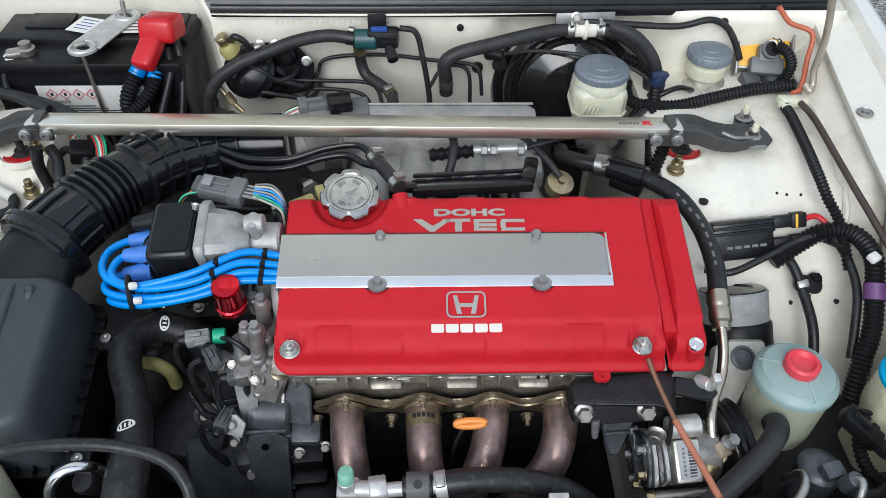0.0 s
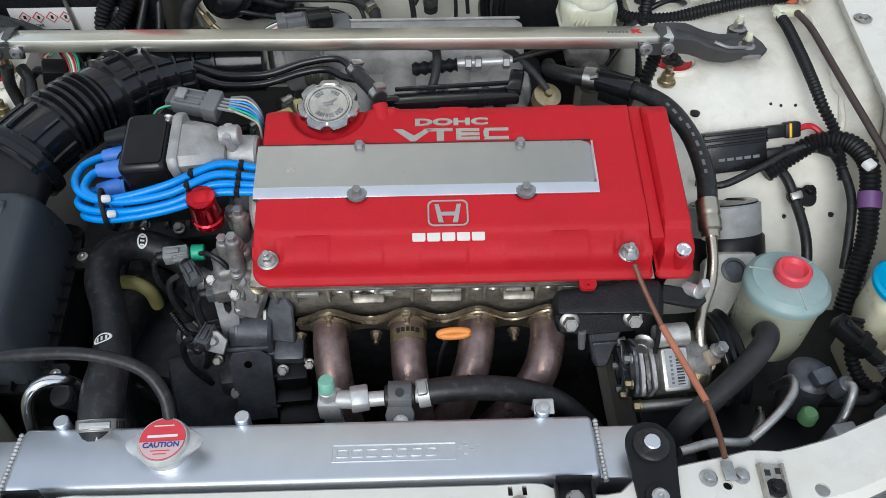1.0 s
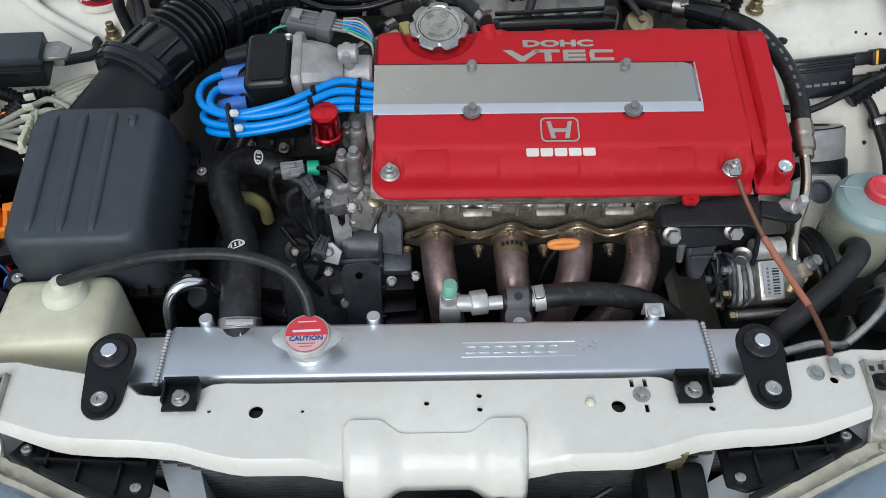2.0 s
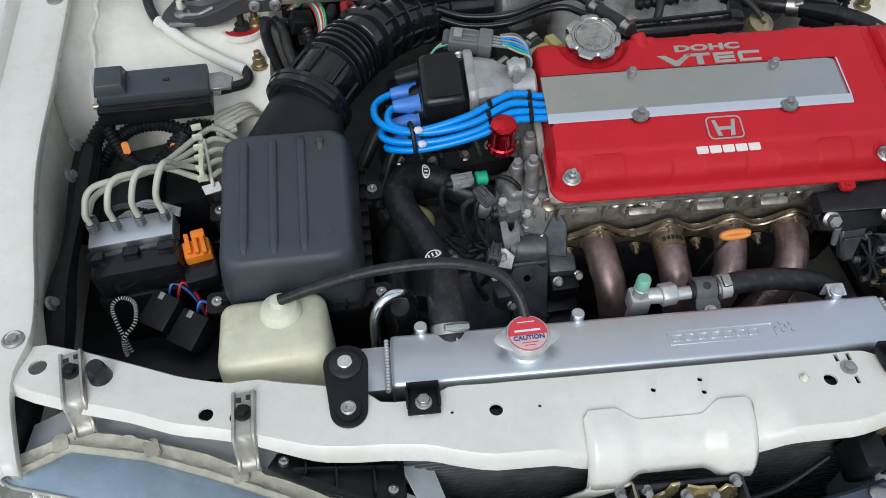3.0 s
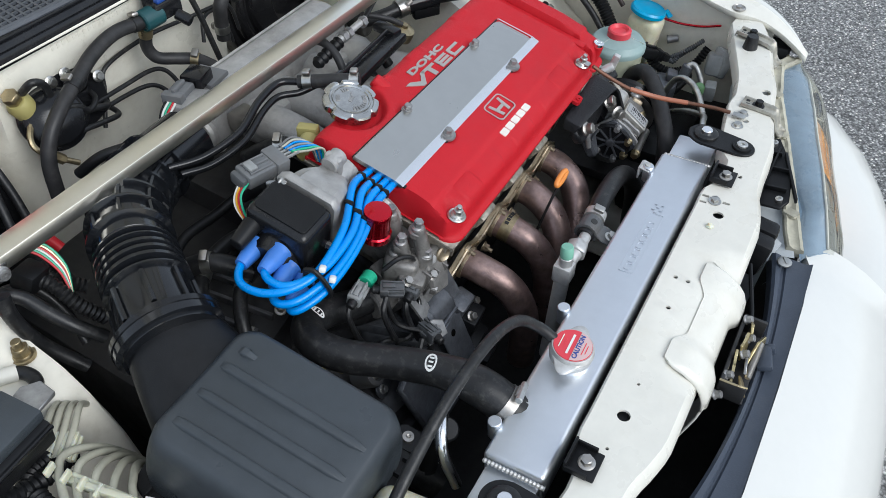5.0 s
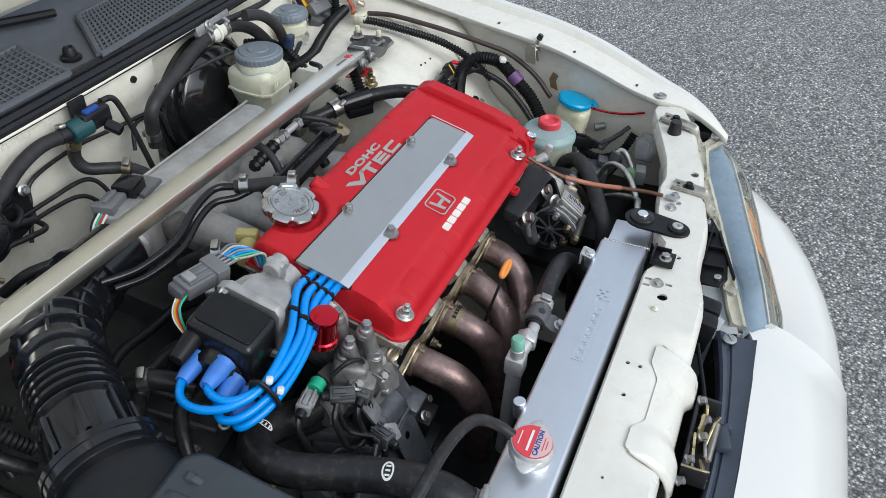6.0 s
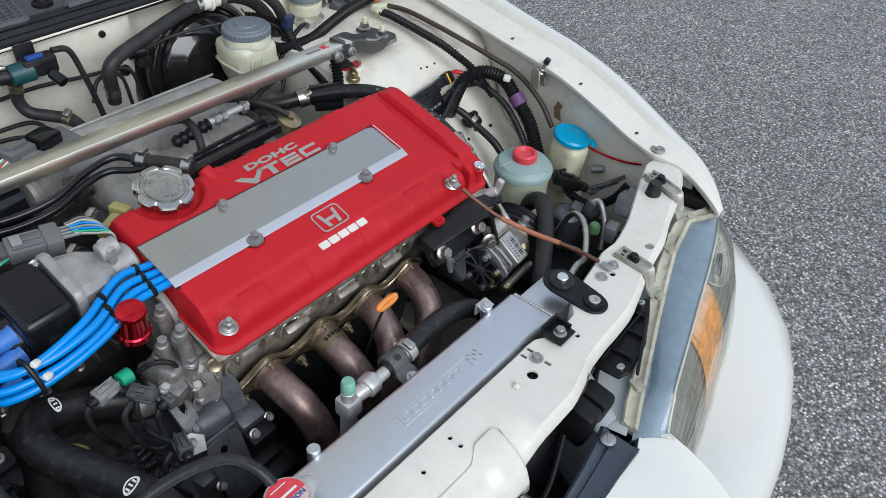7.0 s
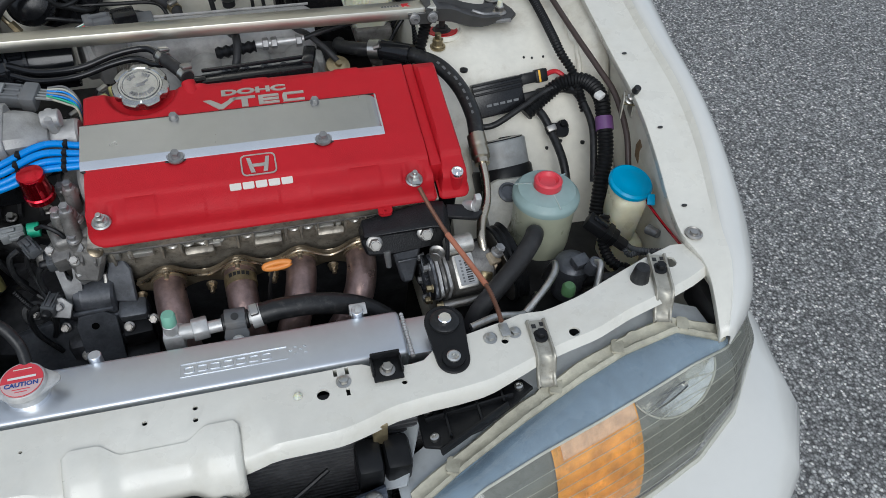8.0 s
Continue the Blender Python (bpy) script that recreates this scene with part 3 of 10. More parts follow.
for y, z in ((0.795, 0.866), (0.803, 0.873), (0.83, 0.872), (0.86, 0.868)):
    rows.append([(x, y + 0.03 * (x / 0.6) ** 2, z) for x in [-0.236 + 0.0518 * i for i in range(21)]])
faces(g, rows, closed=False)
ob = part("firewall_flange", g, CREAM_LIT, car)
md = ob.modifiers.new("thick", "SOLIDIFY")
md.thickness = 0.003
for x, z, r in ((0.197, 0.755, 0.010), (0.165, 0.836, 0.006), (0.60, 0.845, 0.008), (0.235, 0.76, 0.013)):
    y = 0.816 + 0.030 * smooth01(0.86, 0.60, z) - 0.004
    part("grommet", lathe(bm_(), [(r, -0.004), (r, 0), (r * 0.9, 0.003), (r * 0.5, 0.003)], T(x, y, z, 98, 0, 0), 16), RUBBER, wall, "black rubber grommet")

for k in range(17):
    part("stamp", box(bm_(), (0.0055, 0.0016, 0.0085), T(-0.135 + 0.0092 * k, 0.8135, 0.846, 4, 0, 0), 0.0006), CREAM_LIT, wall, "stamped plain mark")

# cowl: rubber seal, plastic panel with a square mesh, glass behind
g = bm_()
CW = [(0.786, 0.859), (0.785, 0.871), (0.788, 0.876), (0.7915, 0.8755), (0.7925, 0.872), (0.7945, 0.872), (0.7955, 0.878), (0.799, 0.882), (0.803, 0.881), (0.8045, 0.876), (0.808, 0.876),
      (0.810, 0.883), (0.815, 0.886), (0.821, 0.8855), (0.823, 0.881), (0.827, 0.881), (0.829, 0.874), (0.80, 0.8685), (0.792, 0.859)]
faces(g, [[(x, y + 0.012 + 0.06 * x * x, z + 0.003 - 0.012 * (x / 0.8) ** 2) for y, z in CW] for x in [-0.235 + 1.02 * i / 24 for i in range(25)]])
part("cowl_seal", g, BLACK_G, car, "black rubber bonnet seal along the cowl")


def cowl_point(x, v, up=0.0):
    """A place on the cowl panel: v metres behind the seal, which bows forward in the middle."""
    return Vector((x, 0.812 + 0.20 * x * x + v, 0.880 + 0.08 * v + max(0.0, v - 0.13) * 0.35 - 0.02 * (x / 0.8) ** 2 + up))


GRILLES = [((0.128, 0.215), (0.64, 0.60)), ((-0.225, -0.215), (0.060, 0.080))]  # left edge and right edge, front and rear
g = bm_()
rows = []
for v in (0.004, 0.012, 0.025, 0.05, 0.08, 0.12, 0.135, 0.16, 0.21, 0.29):
    rows.append([cowl_point(-0.236 + 1.0 * i / 30, v) for i in range(31)])
faces(g, rows, closed=False)
cowl = part("cowl_panel", g, COWL, car, "weathered grey plastic cowl panel", smooth=50)
md = cowl.modifiers.new("thick", "SOLIDIFY")
md.thickness, md.offset = 0.003, -1.0
for (l0, l1), (r0, r1) in GRILLES:
    def gp(u, w, up):
        return cowl_point((l0 + (l1 - l0) * w) * (1 - u) + (r0 + (r1 - r0) * w) * u, 0.014 + 0.118 * w, up)
    n = int((r0 - l0) / 0.0115)
    g = bm_()
    for i in range(n + 1):
        tube(g, [gp(i / n, k / 6, 0.011) for k in range(7)], 0.0026, 4, 1)
    for j in range(12):
        tube(g, [gp(k / 16, j / 11, 0.0108) for k in range(17)], 0.0026, 4, 1)
    tagged(part("mesh_grille", g, COWL, cowl), kind="stuff")
    # black sheet over the panel paints unlit depth under the mesh
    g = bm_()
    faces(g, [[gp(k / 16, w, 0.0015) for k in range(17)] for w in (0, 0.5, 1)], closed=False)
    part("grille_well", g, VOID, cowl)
    g = bm_()
    ring = [gp(k / 12, 0, 0.008) for k in range(13)] + [gp(1, k / 4, 0.008) for k in range(1, 5)] + [gp(1 - k / 12, 1, 0.008) for k in range(1, 13)] + [gp(0, 1 - k / 4, 0.008) for k in range(1, 5)]
    tube(g, ring, 0.0062, 8, 3)
    part("grille_rim", g, COWL, cowl)
g = bm_()
lathe(g, [(0.016, 0), (0.016, 0.005), (0.011, 0.007), (0.009, 0.018), (0.007, 0.020), (0.006, 0.017), (0.001, 0.017)], Matrix.Translation(cowl_point(0.108, 0.055)), 18)
part("wiper_pivot_cap", g, BLACK_P, cowl)
g = bm_()
faces(g, [[(x, 1.06, 0.928 - 0.02 * (x / 0.7) ** 2) for x in (-0.72, -0.3, 0, 0.3, 0.72)], [(x * 0.85, 1.75, 1.30) for x in (-0.72, -0.3, 0, 0.3, 0.72)]], closed=False)
part("windscreen", g, GLASS, car, "tinted windscreen glass")
g = bm_()
faces(g, [[(x, 1.14, 0.80) for x in (-0.78, 0, 0.78)], [(x, 1.90, 0.90) for x in (-0.78, 0, 0.78)], [(x * 0.85, 1.95, 1.32) for x in (-0.78, 0, 0.78)]], closed=False)
part("cabin_shell", g, DARK, car)
g = bm_()
for x in (0.02, 0.42):
    tube(g, [(x + 0.16, 0.965, 0.915), (x, 1.00, 0.935), (x - 0.25, 1.07, 0.965)], 0.007, 8)
part("wiper_arm", g, BLACK_P, car)

# open hood leaning back over the bay
hood = part("hood", box(bm_(), (1.36, 1.09, 0.012), T(0, 1.00, 0.925, -72, 0, 0) @ T(0, -0.545, 0.006), 0.005), WHITE, car, "open white hood, cream underside")
g = bm_()
hm = T(0, 1.00, 0.925, -72, 0, 0)
for x, w in ((-0.60, 0.07), (0.60, 0.07), (0, 0.10), (-0.30, 0.06), (0.30, 0.06)):
    box(g, (w, 1.00, 0.022), hm @ T(x, -0.545, -0.011), 0.008)
for y in (-0.06, -1.04, -0.53):
    box(g, (1.24, 0.07, 0.024), hm @ T(0, y, -0.0115), 0.008)
part("hood_frame", g, HOOD_IN, hood)

# dark floor that closes the bay, and a dark box for shade behind
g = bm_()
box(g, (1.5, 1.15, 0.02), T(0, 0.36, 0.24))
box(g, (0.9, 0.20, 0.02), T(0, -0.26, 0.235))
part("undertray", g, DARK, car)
# added box paints the bay's unlit depth below the firewall
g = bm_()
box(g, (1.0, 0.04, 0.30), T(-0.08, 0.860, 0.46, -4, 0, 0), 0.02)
part("heat_pad", g, DARK, car, "black box for the shade low on the firewall")

# ---- front panel ----
BEAM = [  # |x|, rear y, front y, z
    (0.00, -0.031, -0.126, 0.679), (0.20, -0.031, -0.124, 0.679), (0.235, -0.030, -0.116, 0.680), (0.262, -0.044, -0.107, 0.680), (0.31, -0.046, -0.103, 0.682),
    (0.335, -0.026, -0.103, 0.683), (0.38, -0.018, -0.100, 0.685), (0.42, -0.012, -0.090, 0.688), (0.45, -0.006, -0.083, 0.690), (0.48, -0.010, -0.078, 0.692), (0.53, 0.000, -0.070, 0.697),
    (0.58, 0.018, -0.052, 0.701), (0.64, 0.040, -0.036, 0.704), (0.69, 0.056, -0.018, 0.704), (0.715, 0.050, -0.005, 0.704)]
g = bm_()
rings = []
for i in range(97):
    x = -0.715 + 1.43 * i / 96
    r, f, z = lerp_table(BEAM, abs(x))
    lip = 0.021 - 0.011 * smooth01(0.36, 0.46, abs(x))
    f += 0.005 * smooth01(0.40, 0.50, abs(x))
    dz = 0.017 * smooth01(0.135, 0.085, abs(x + 0.003))
    e = (r + f) / 2 - 0.004
    sec = [(r, z - 0.03), (r, z - 0.004), (r - 0.003, z), (e, z + 0.0008), (f + 0.006, z - dz), (f, z - dz - 0.006), (f - 0.003, z - dz - lip), (f + 0.0005, z - dz - lip - 0.001),
           (f + 0.003, z - dz - 0.008), (f + 0.008, z - dz - 0.003), (e, z - 0.0025), (r - 0.006, z - 0.003), (r - 0.003, z - 0.007), (r - 0.003, z - 0.03)]
    rings.append([(x, y, zz) for y, zz in sec])
faces(g, rings)
HOLES = [(-0.188, -0.067, 0.0075), (0.187, -0.067, 0.0075), (-0.012, -0.060, 0.0030), (0.043, -0.052, 0.0030), (0.043, -0.068, 0.0030), (0.283, -0.072, 0.0035), (-0.236, -0.066, 0.002), (-0.14, -0.067, 0.002),
         (0.457, -0.059, 0.007), (0.503, -0.055, 0.007), (0.416, -0.045, 0.0045), (-0.499, -0.050, 0.008), (-0.467, -0.055, 0.007), (-0.688, 0.022, 0.010), (0.668, 0.022, 0.010), (0.59, 0.028, 0.003), (-0.585, 0.025, 0.003)]
c = bm_()
for x, y, r in HOLES:
    rod(c, (x, y, 0.66), (x, y, 0.73), r, seg=16, bevel=0)
for x, y in ((0.205, -0.040), (0.219, -0.040), (0.216, -0.070)):
    box(c, (0.0045, 0.010, 0.05), T(x, y, 0.68))
beam = tagged(new("front_panel", cut(finish(g, "front_panel", CREAM), c)), "cream painted slam panel with punched holes")
beam.parent = car
me = beam.data
me.materials.clear()
me.materials.append(CREAM)
me.set_sharp_from_angle(angle=radians(38))
# round-headed screws and clips on the panel
for x, y, z, r in ((0.213, -0.0545, 0.680, 0.0062), (0.400, -0.036, 0.6865, 0.0062), (0.432, -0.036, 0.6885, 0.0062)):
    part("bolt", hexbolt(bm_(), T(x, y, z), r, 0.0045), ZINC, beam, "zinc bolt")
for x, y in ((0.158, -0.063), (-0.27, -0.062)):
    part("clip", lathe(bm_(), [(0.0055, 0), (0.0055, 0.001), (0.003, 0.003), (0.002, 0.005), (0.0005, 0.005)], T(x, y, 0.6802), 10), MILK_W, beam)

# pressed latch bracket in the middle: two raised ears and a flat pocket between, one ear running down as a leg
g = bm_()
EAR = [(-0.079, 0.6800), (-0.0800, 0.6830), (-0.095, 0.6822), (-0.111, 0.6775), (-0.126, 0.6680), (-0.137, 0.6550), (-0.143, 0.6400), (-0.145, 0.6240)]
POCKET = [(-0.0925, 0.6735), (-0.0930, 0.6772), (-0.102, 0.6740), (-0.112, 0.6695), (-0.121, 0.6635), (-0.128, 0.6560), (-0.133, 0.6460), (-0.135, 0.6340)]
rows = []
for k, ((y0, z0), (y1, z1)) in enumerate(zip(EAR, POCKET)):
    row = []
    for i in range(61):
        x = -0.097 + 0.187 * i / 60
        u = abs(x + 0.003)
        e = smooth01(0.032, 0.060, u)
        edge = smooth01(0.086, 0.0935, u)
        y, z = y1 + (y0 - y1) * e, z1 + (z0 - z1) * e
        row.append((x, y + (0.008 if k < 2 else 0.0) * -edge + 0.005 * edge * (k > 2), z - 0.004 * edge * (k > 1)))
    rows.append(row)
faces(g, rows, closed=False)
leg = []
for y, z, xa, xb in ((-0.1445, 0.6255, -0.094, -0.046), (-0.141, 0.605, -0.098, -0.052), (-0.132, 0.575, -0.105, -0.060), (-0.120, 0.535, -0.114, -0.070), (-0.105, 0.485, -0.124, -0.080)):
    leg.append([(xa + (xb - xa) * i / 8, y + 0.010 * (i / 8 - 0.5) ** 2, z) for i in range(9)])
faces(g, leg, closed=False)
br = part("latch_bracket", g, CREAM, car, "cream pressed latch bracket", smooth=60)
md = br.modifiers.new("thick", "SOLIDIFY")
md.thickness = 0.003
latch = thing("hood_latch", "gold-zinc hood latch with greasy levers under the panel", "latch")
g = bm_()
for size, at in (((0.120, 0.005, 0.034), (0.012, -0.149, 0.616)), ((0.005, 0.032, 0.030), (-0.047, -0.163, 0.618)), ((0.005, 0.030, 0.030), (0.070, -0.162, 0.618)), ((0.120, 0.034, 0.004), (0.012, -0.164, 0.602))):
    box(g, size, T(*at), 0.0015)
channel = part("channel", g, DARK, latch, "greasy black steel channel")
part("channel_rim", tube(bm_(), [(-0.049, -0.146, 0.634), (-0.0485, -0.165, 0.634), (-0.045, -0.179, 0.632)], 0.0016, 6, 4), BRONZE, channel)
GOLD = material("gold_zinc_plating", (0.56, 0.47, 0.26), 0.32, 0.9, var=0.3, bump=0.2, dirt=0.6, dirt_color=(0.05, 0.04, 0.03), blotch=60)
for k, (x, y, z, rx, ry, rz, pts) in enumerate((
        (-0.020, -0.156, 0.622, 82, -14, 8, [(-0.022, -0.010), (0.004, -0.014), (0.020, 0.002), (0.024, 0.016), (0.014, 0.018), (0.006, 0.006), (-0.020, 0.002)]),
        (0.022, -0.158, 0.628, 80, 10, -6, [(-0.018, -0.012), (0.014, -0.014), (0.020, 0.002), (0.012, 0.014), (-0.004, 0.008), (-0.018, 0.012)]),
        (0.050, -0.160, 0.624, 84, -20, 12, [(-0.012, -0.016), (0.012, -0.016), (0.014, 0.006), (0.004, 0.020), (-0.008, 0.014)]),
        (-0.030, -0.172, 0.612, 60, 6, 16, [(-0.012, -0.008), (0.012, -0.008), (0.012, 0.008), (-0.012, 0.008)]),
        (0.030, -0.174, 0.614, 70, -6, -10, [(-0.030, -0.006), (0.020, -0.010), (0.030, 0.002), (0.010, 0.010), (-0.026, 0.006)]),
        (0.004, -0.167, 0.620, 78, 24, 4, [(-0.026, -0.005), (0.020, -0.007), (0.026, 0.004), (-0.022, 0.006)]))):
    part("lever", prism(bm_(), pts, 0.0035, T(x, y, z, rx, ry, rz), 0.0008), (GOLD, GOLD, GOLD, BRONZE, GOLD, PRESSED_D)[k], latch)
for x, y, z in ((-0.034, -0.151, 0.628), (0.006, -0.160, 0.630), (0.036, -0.160, 0.628), (0.062, -0.150, 0.632), (-0.060, -0.147, 0.616)):
    part("pivot_pin", hexbolt(bm_(), T(x, y, z, 55, 0, 0), 0.0050, 0.007, 1.3), PRESSED_D, latch)
part("spring", tube(bm_(), [(-0.016, -0.176, 0.616), (0.044, -0.178, 0.620)], 0.0040, 8, pitch=0.003, ribs=0.001), STEEL, latch)
part("pull_cable", tube(bm_(), [(0.066, -0.165, 0.612), (0.09, -0.160, 0.600), (0.13, -0.15, 0.60), (0.18, -0.13, 0.62)], 0.0032, 8), BLACK_P, latch)

# bumper, with the dark filler strip behind its upper edge
BUMP = [((0, -0.215, 0.603), (0, -0.388)), ((0.16, -0.213, 0.601), (0.165, -0.384)), ((0.240, -0.208, 0.597), (0.262, -0.380)), ((0.268, -0.197, 0.594), (0.285, -0.379)), ((0.300, -0.226, 0.594), (0.315, -0.378)), ((0.306, -0.256, 0.522), (0.335, -0.376)),
        ((0.345, -0.264, 0.500), (0.40, -0.370)), ((0.42, -0.250, 0.490), (0.49, -0.358)), ((0.505, -0.228, 0.490), (0.585, -0.336)), ((0.59, -0.205, 0.502), (0.68, -0.304)),
        ((0.665, -0.179, 0.516), (0.765, -0.262)), ((0.735, -0.134, 0.535), (0.835, -0.200)), ((0.80, -0.058, 0.548), (0.885, -0.120)), ((0.852, 0.05, 0.535), (0.895, -0.01)), ((0.856, 0.11, 0.545), (0.892, 0.11))]
g = bm_()
rows = []
for sgn in (-1, 1):
    for (ux, uy, uz), (fx, fy) in (BUMP[::-1] if sgn < 0 else BUMP[1:]):
        U, Fp = Vector((sgn * ux, uy + 0.006 * (ux > 0.31), uz + 0.006 * (ux > 0.31))), Vector((sgn * fx, fy, 0.44))
        row = [U + Vector((0, 0.004, -0.03)), U]
        for k in range(1, 9):
            a = radians(90 * k / 8)
            p = U.lerp(Fp, math.sin(a))
            p.z = Fp.z + (U.z - Fp.z) * (0.30 * (1 - math.sin(a)) + 0.70 * math.cos(a))
            row.append(p)
        row += [Vector((Fp.x, Fp.y, 0.36)), Vector((Fp.x * 0.99, Fp.y + 0.01, 0.18))]
        rows.append(row)
faces(g, rows, closed=False)
bumper = part("bumper", g, WHITE, car, "white front bumper", smooth=50)
md = bumper.modifiers.new("thick", "SOLIDIFY")
md.thickness = 0.003
sb = bumper.modifiers.new("soft", "BEVEL")
sb.width, sb.segments, sb.limit_method = 0.004, 2, "ANGLE"
g = bm_()
rings = []
for i in range(25):
    x = -0.242 + 0.484 * i / 24
    k = (x / 0.242) ** 2
    sec = [(-0.181 + 0.030 * k, 0.575), (-0.182 + 0.030 * k, 0.599), (-0.185 + 0.028 * k, 0.602), (-0.1885 + 0.024 * k, 0.601), (-0.190 + 0.022 * k, 0.597), (-0.192 + 0.021 * k, 0.597), (-0.194 + 0.020 * k, 0.600), (-0.205 + 0.003 * k, 0.600), (-0.2135 + 0.004 * k, 0.604), (-0.2145 + 0.004 * k, 0.59)]
    rings.append([(x, y, z) for y, z in sec])
faces(g, rings)
strip = part("filler_strip", g, STRIP, car, "blue-grey plastic filler strip above the bumper")
for x in (-0.225, 0.225):
    g = bm_()
    lathe(g, [(0.0105, 0), (0.0105, 0.002), (0.007, 0.004), (0.001, 0.004)], T(x, -0.172, 0.6045), 20)
    box(g, (0.014, 0.002, 0.002), T(x, -0.172, 0.609, 0, 0, 30))
    part("screw", g, ZINC, strip, "slotted zinc screw")
g = bm_()
box(g, (0.036, 0.020, 0.012), T(0.033, -0.188, 0.607, -20, 0, 15), 0.004)
box(g, (0.010, 0.016, 0.014), T(0.052, -0.190, 0.607, -20, 0, 15), 0.003)
part("clip_tab", g, STRIP, strip)

# condenser behind the panel, with thin level fins
cond = thing("condenser", "dark finned condenser below the slam panel", "condenser")
g = bm_()
for i in range(44):
    box(g, (0.64, 0.018, 0.0030), T(0, -0.085, 0.29 + 0.0082 * i))
tagged(part("finned_core", g, FIN, cond), kind="stuff")
# plain dark sheet gives the gaps between the fins their shade
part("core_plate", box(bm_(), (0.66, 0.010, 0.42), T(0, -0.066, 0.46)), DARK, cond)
for x in (-0.335, 0.335):
    part("end_tank", rod(bm_(), (x, -0.08, 0.25), (x, -0.08, 0.66), 0.011), ALU, cond)
for s in (1, -1):
    g = bm_()
    th = Vector((s * 0.001, 0, -0.004))
    for quad in (((0.298, -0.090, 0.622), (0.264, -0.080, 0.600), (0.240, -0.150, 0.582), (0.266, -0.160, 0.602)), ((0.264, -0.080, 0.597), (0.240, -0.150, 0.579), (0.240, -0.145, 0.44), (0.264, -0.085, 0.44))):
        quad = [Vector((s * x, y, z)) for x, y, z in quad]
        faces(g, [quad, [p + th for p in quad]])
    part("side_panel", g, PALE_PANEL, cond, "pale side deflector")
    part("side_frame", box(bm_(), (0.010, 0.006, 0.28), T(s * 0.345, -0.06, 0.50), 0.002), GREY_P, cond)
horn = thing("horn", "black horn pair in front of the condenser", "horn")
for x in (0.228, 0.262):
    g = bm_()
    box(g, (0.032, 0.045, 0.065), T(x, -0.125, 0.60, 8, 0, 0), 0.008)
    part("horn_body", g, BLACK_P, horn)
part("horn_bracket", box(bm_(), (0.018, 0.006, 0.04), T(0.245, -0.112, 0.645), 0.002), BRONZE, horn)

for s in (1, -1):
    duct = thing("air_guide", "black plastic air guide panel beside the condenser", "air guide", group="air guides")
    o = Vector((s * 0.308, -0.095, 0.634))
    ax = (Vector((s * 0.420, -0.098, 0.655)) - o).normalized()
    az = ax.cross(Vector((s * 0.0, -1, 0.16))).normalized() * s
    if az.z < 0:
        az = -az
    m = Matrix.Translation(o) @ Matrix((ax, az.cross(ax), az)).transposed().to_4x4()
    w = -1.0 if (m.to_3x3() @ Vector((0, 1, 0))).y > 0 else 1.0
    g = bm_()
    prism(g, [(x, w * y) for x, y in ((-0.014, -0.010), (0.122, -0.014), (0.132, 0.004), (0.104, 0.020), (0.056, 0.044), (0.004, 0.054), (-0.014, 0.046))], 0.005, m, 0.0015)
    panel = part("panel", g, BLACK_P, duct)
    for x, y, lx, ly, rz in ((0.050, 0.012, 0.11, 0.003, 0), (0.020, 0.020, 0.003, 0.05, 0), (0.060, 0.014, 0.003, 0.05, 0), (0.092, 0.004, 0.003, 0.028, 0), (0.05, 0.043, 0.10, 0.004, -24 * w), (0.055, -0.010, 0.12, 0.004, 0)):
        part("rib", box(bm_(), (lx, ly, 0.010), m @ T(x, w * y, 0.008, 0, 0, rz), 0.001), BLACK_P, panel)
    for x, y in ((0.0, 0.0), (0.001, 0.040), (0.115, 0.0)):
        part("screw", lathe(bm_(), [(0.0055, 0.004), (0.0055, 0.010), (0.003, 0.011), (0.002, 0.009), (0.001, 0.009)], m @ T(x, w * y, 0), 12), ZINC, panel)

# ---- headlamps ----
LAMP_IN = material("hazed_lamp_interior", (0.17, 0.175, 0.145), 0.30, 0.0, var=0.15, bump=0.0)
LAMP = [  # rear edge, ridge, foot
    ((0.258, -0.194, 0.590), (0.292, -0.226, 0.592), (0.300, -0.252, 0.522)), ((0.33, -0.164, 0.614), (0.342, -0.202, 0.629), (0.345, -0.258, 0.505)),
    ((0.42, -0.128, 0.637), (0.422, -0.178, 0.640), (0.42, -0.244, 0.495)), ((0.50, -0.098, 0.650), (0.503, -0.154, 0.642), (0.505, -0.222, 0.495)),
    ((0.57, -0.074, 0.656), (0.578, -0.132, 0.648), (0.590, -0.199, 0.507)), ((0.65, -0.058, 0.660), (0.652, -0.108, 0.652), (0.665, -0.173, 0.521)),
    ((0.708, -0.080, 0.652), (0.716, -0.086, 0.640), (0.735, -0.128, 0.540)), ((0.778, -0.034, 0.624), (0.784, -0.038, 0.612), (0.80, -0.052, 0.553)),
    ((0.840, 0.082, 0.585), (0.845, 0.078, 0.575), (0.852, 0.056, 0.540))]
RIDGE = 0.32


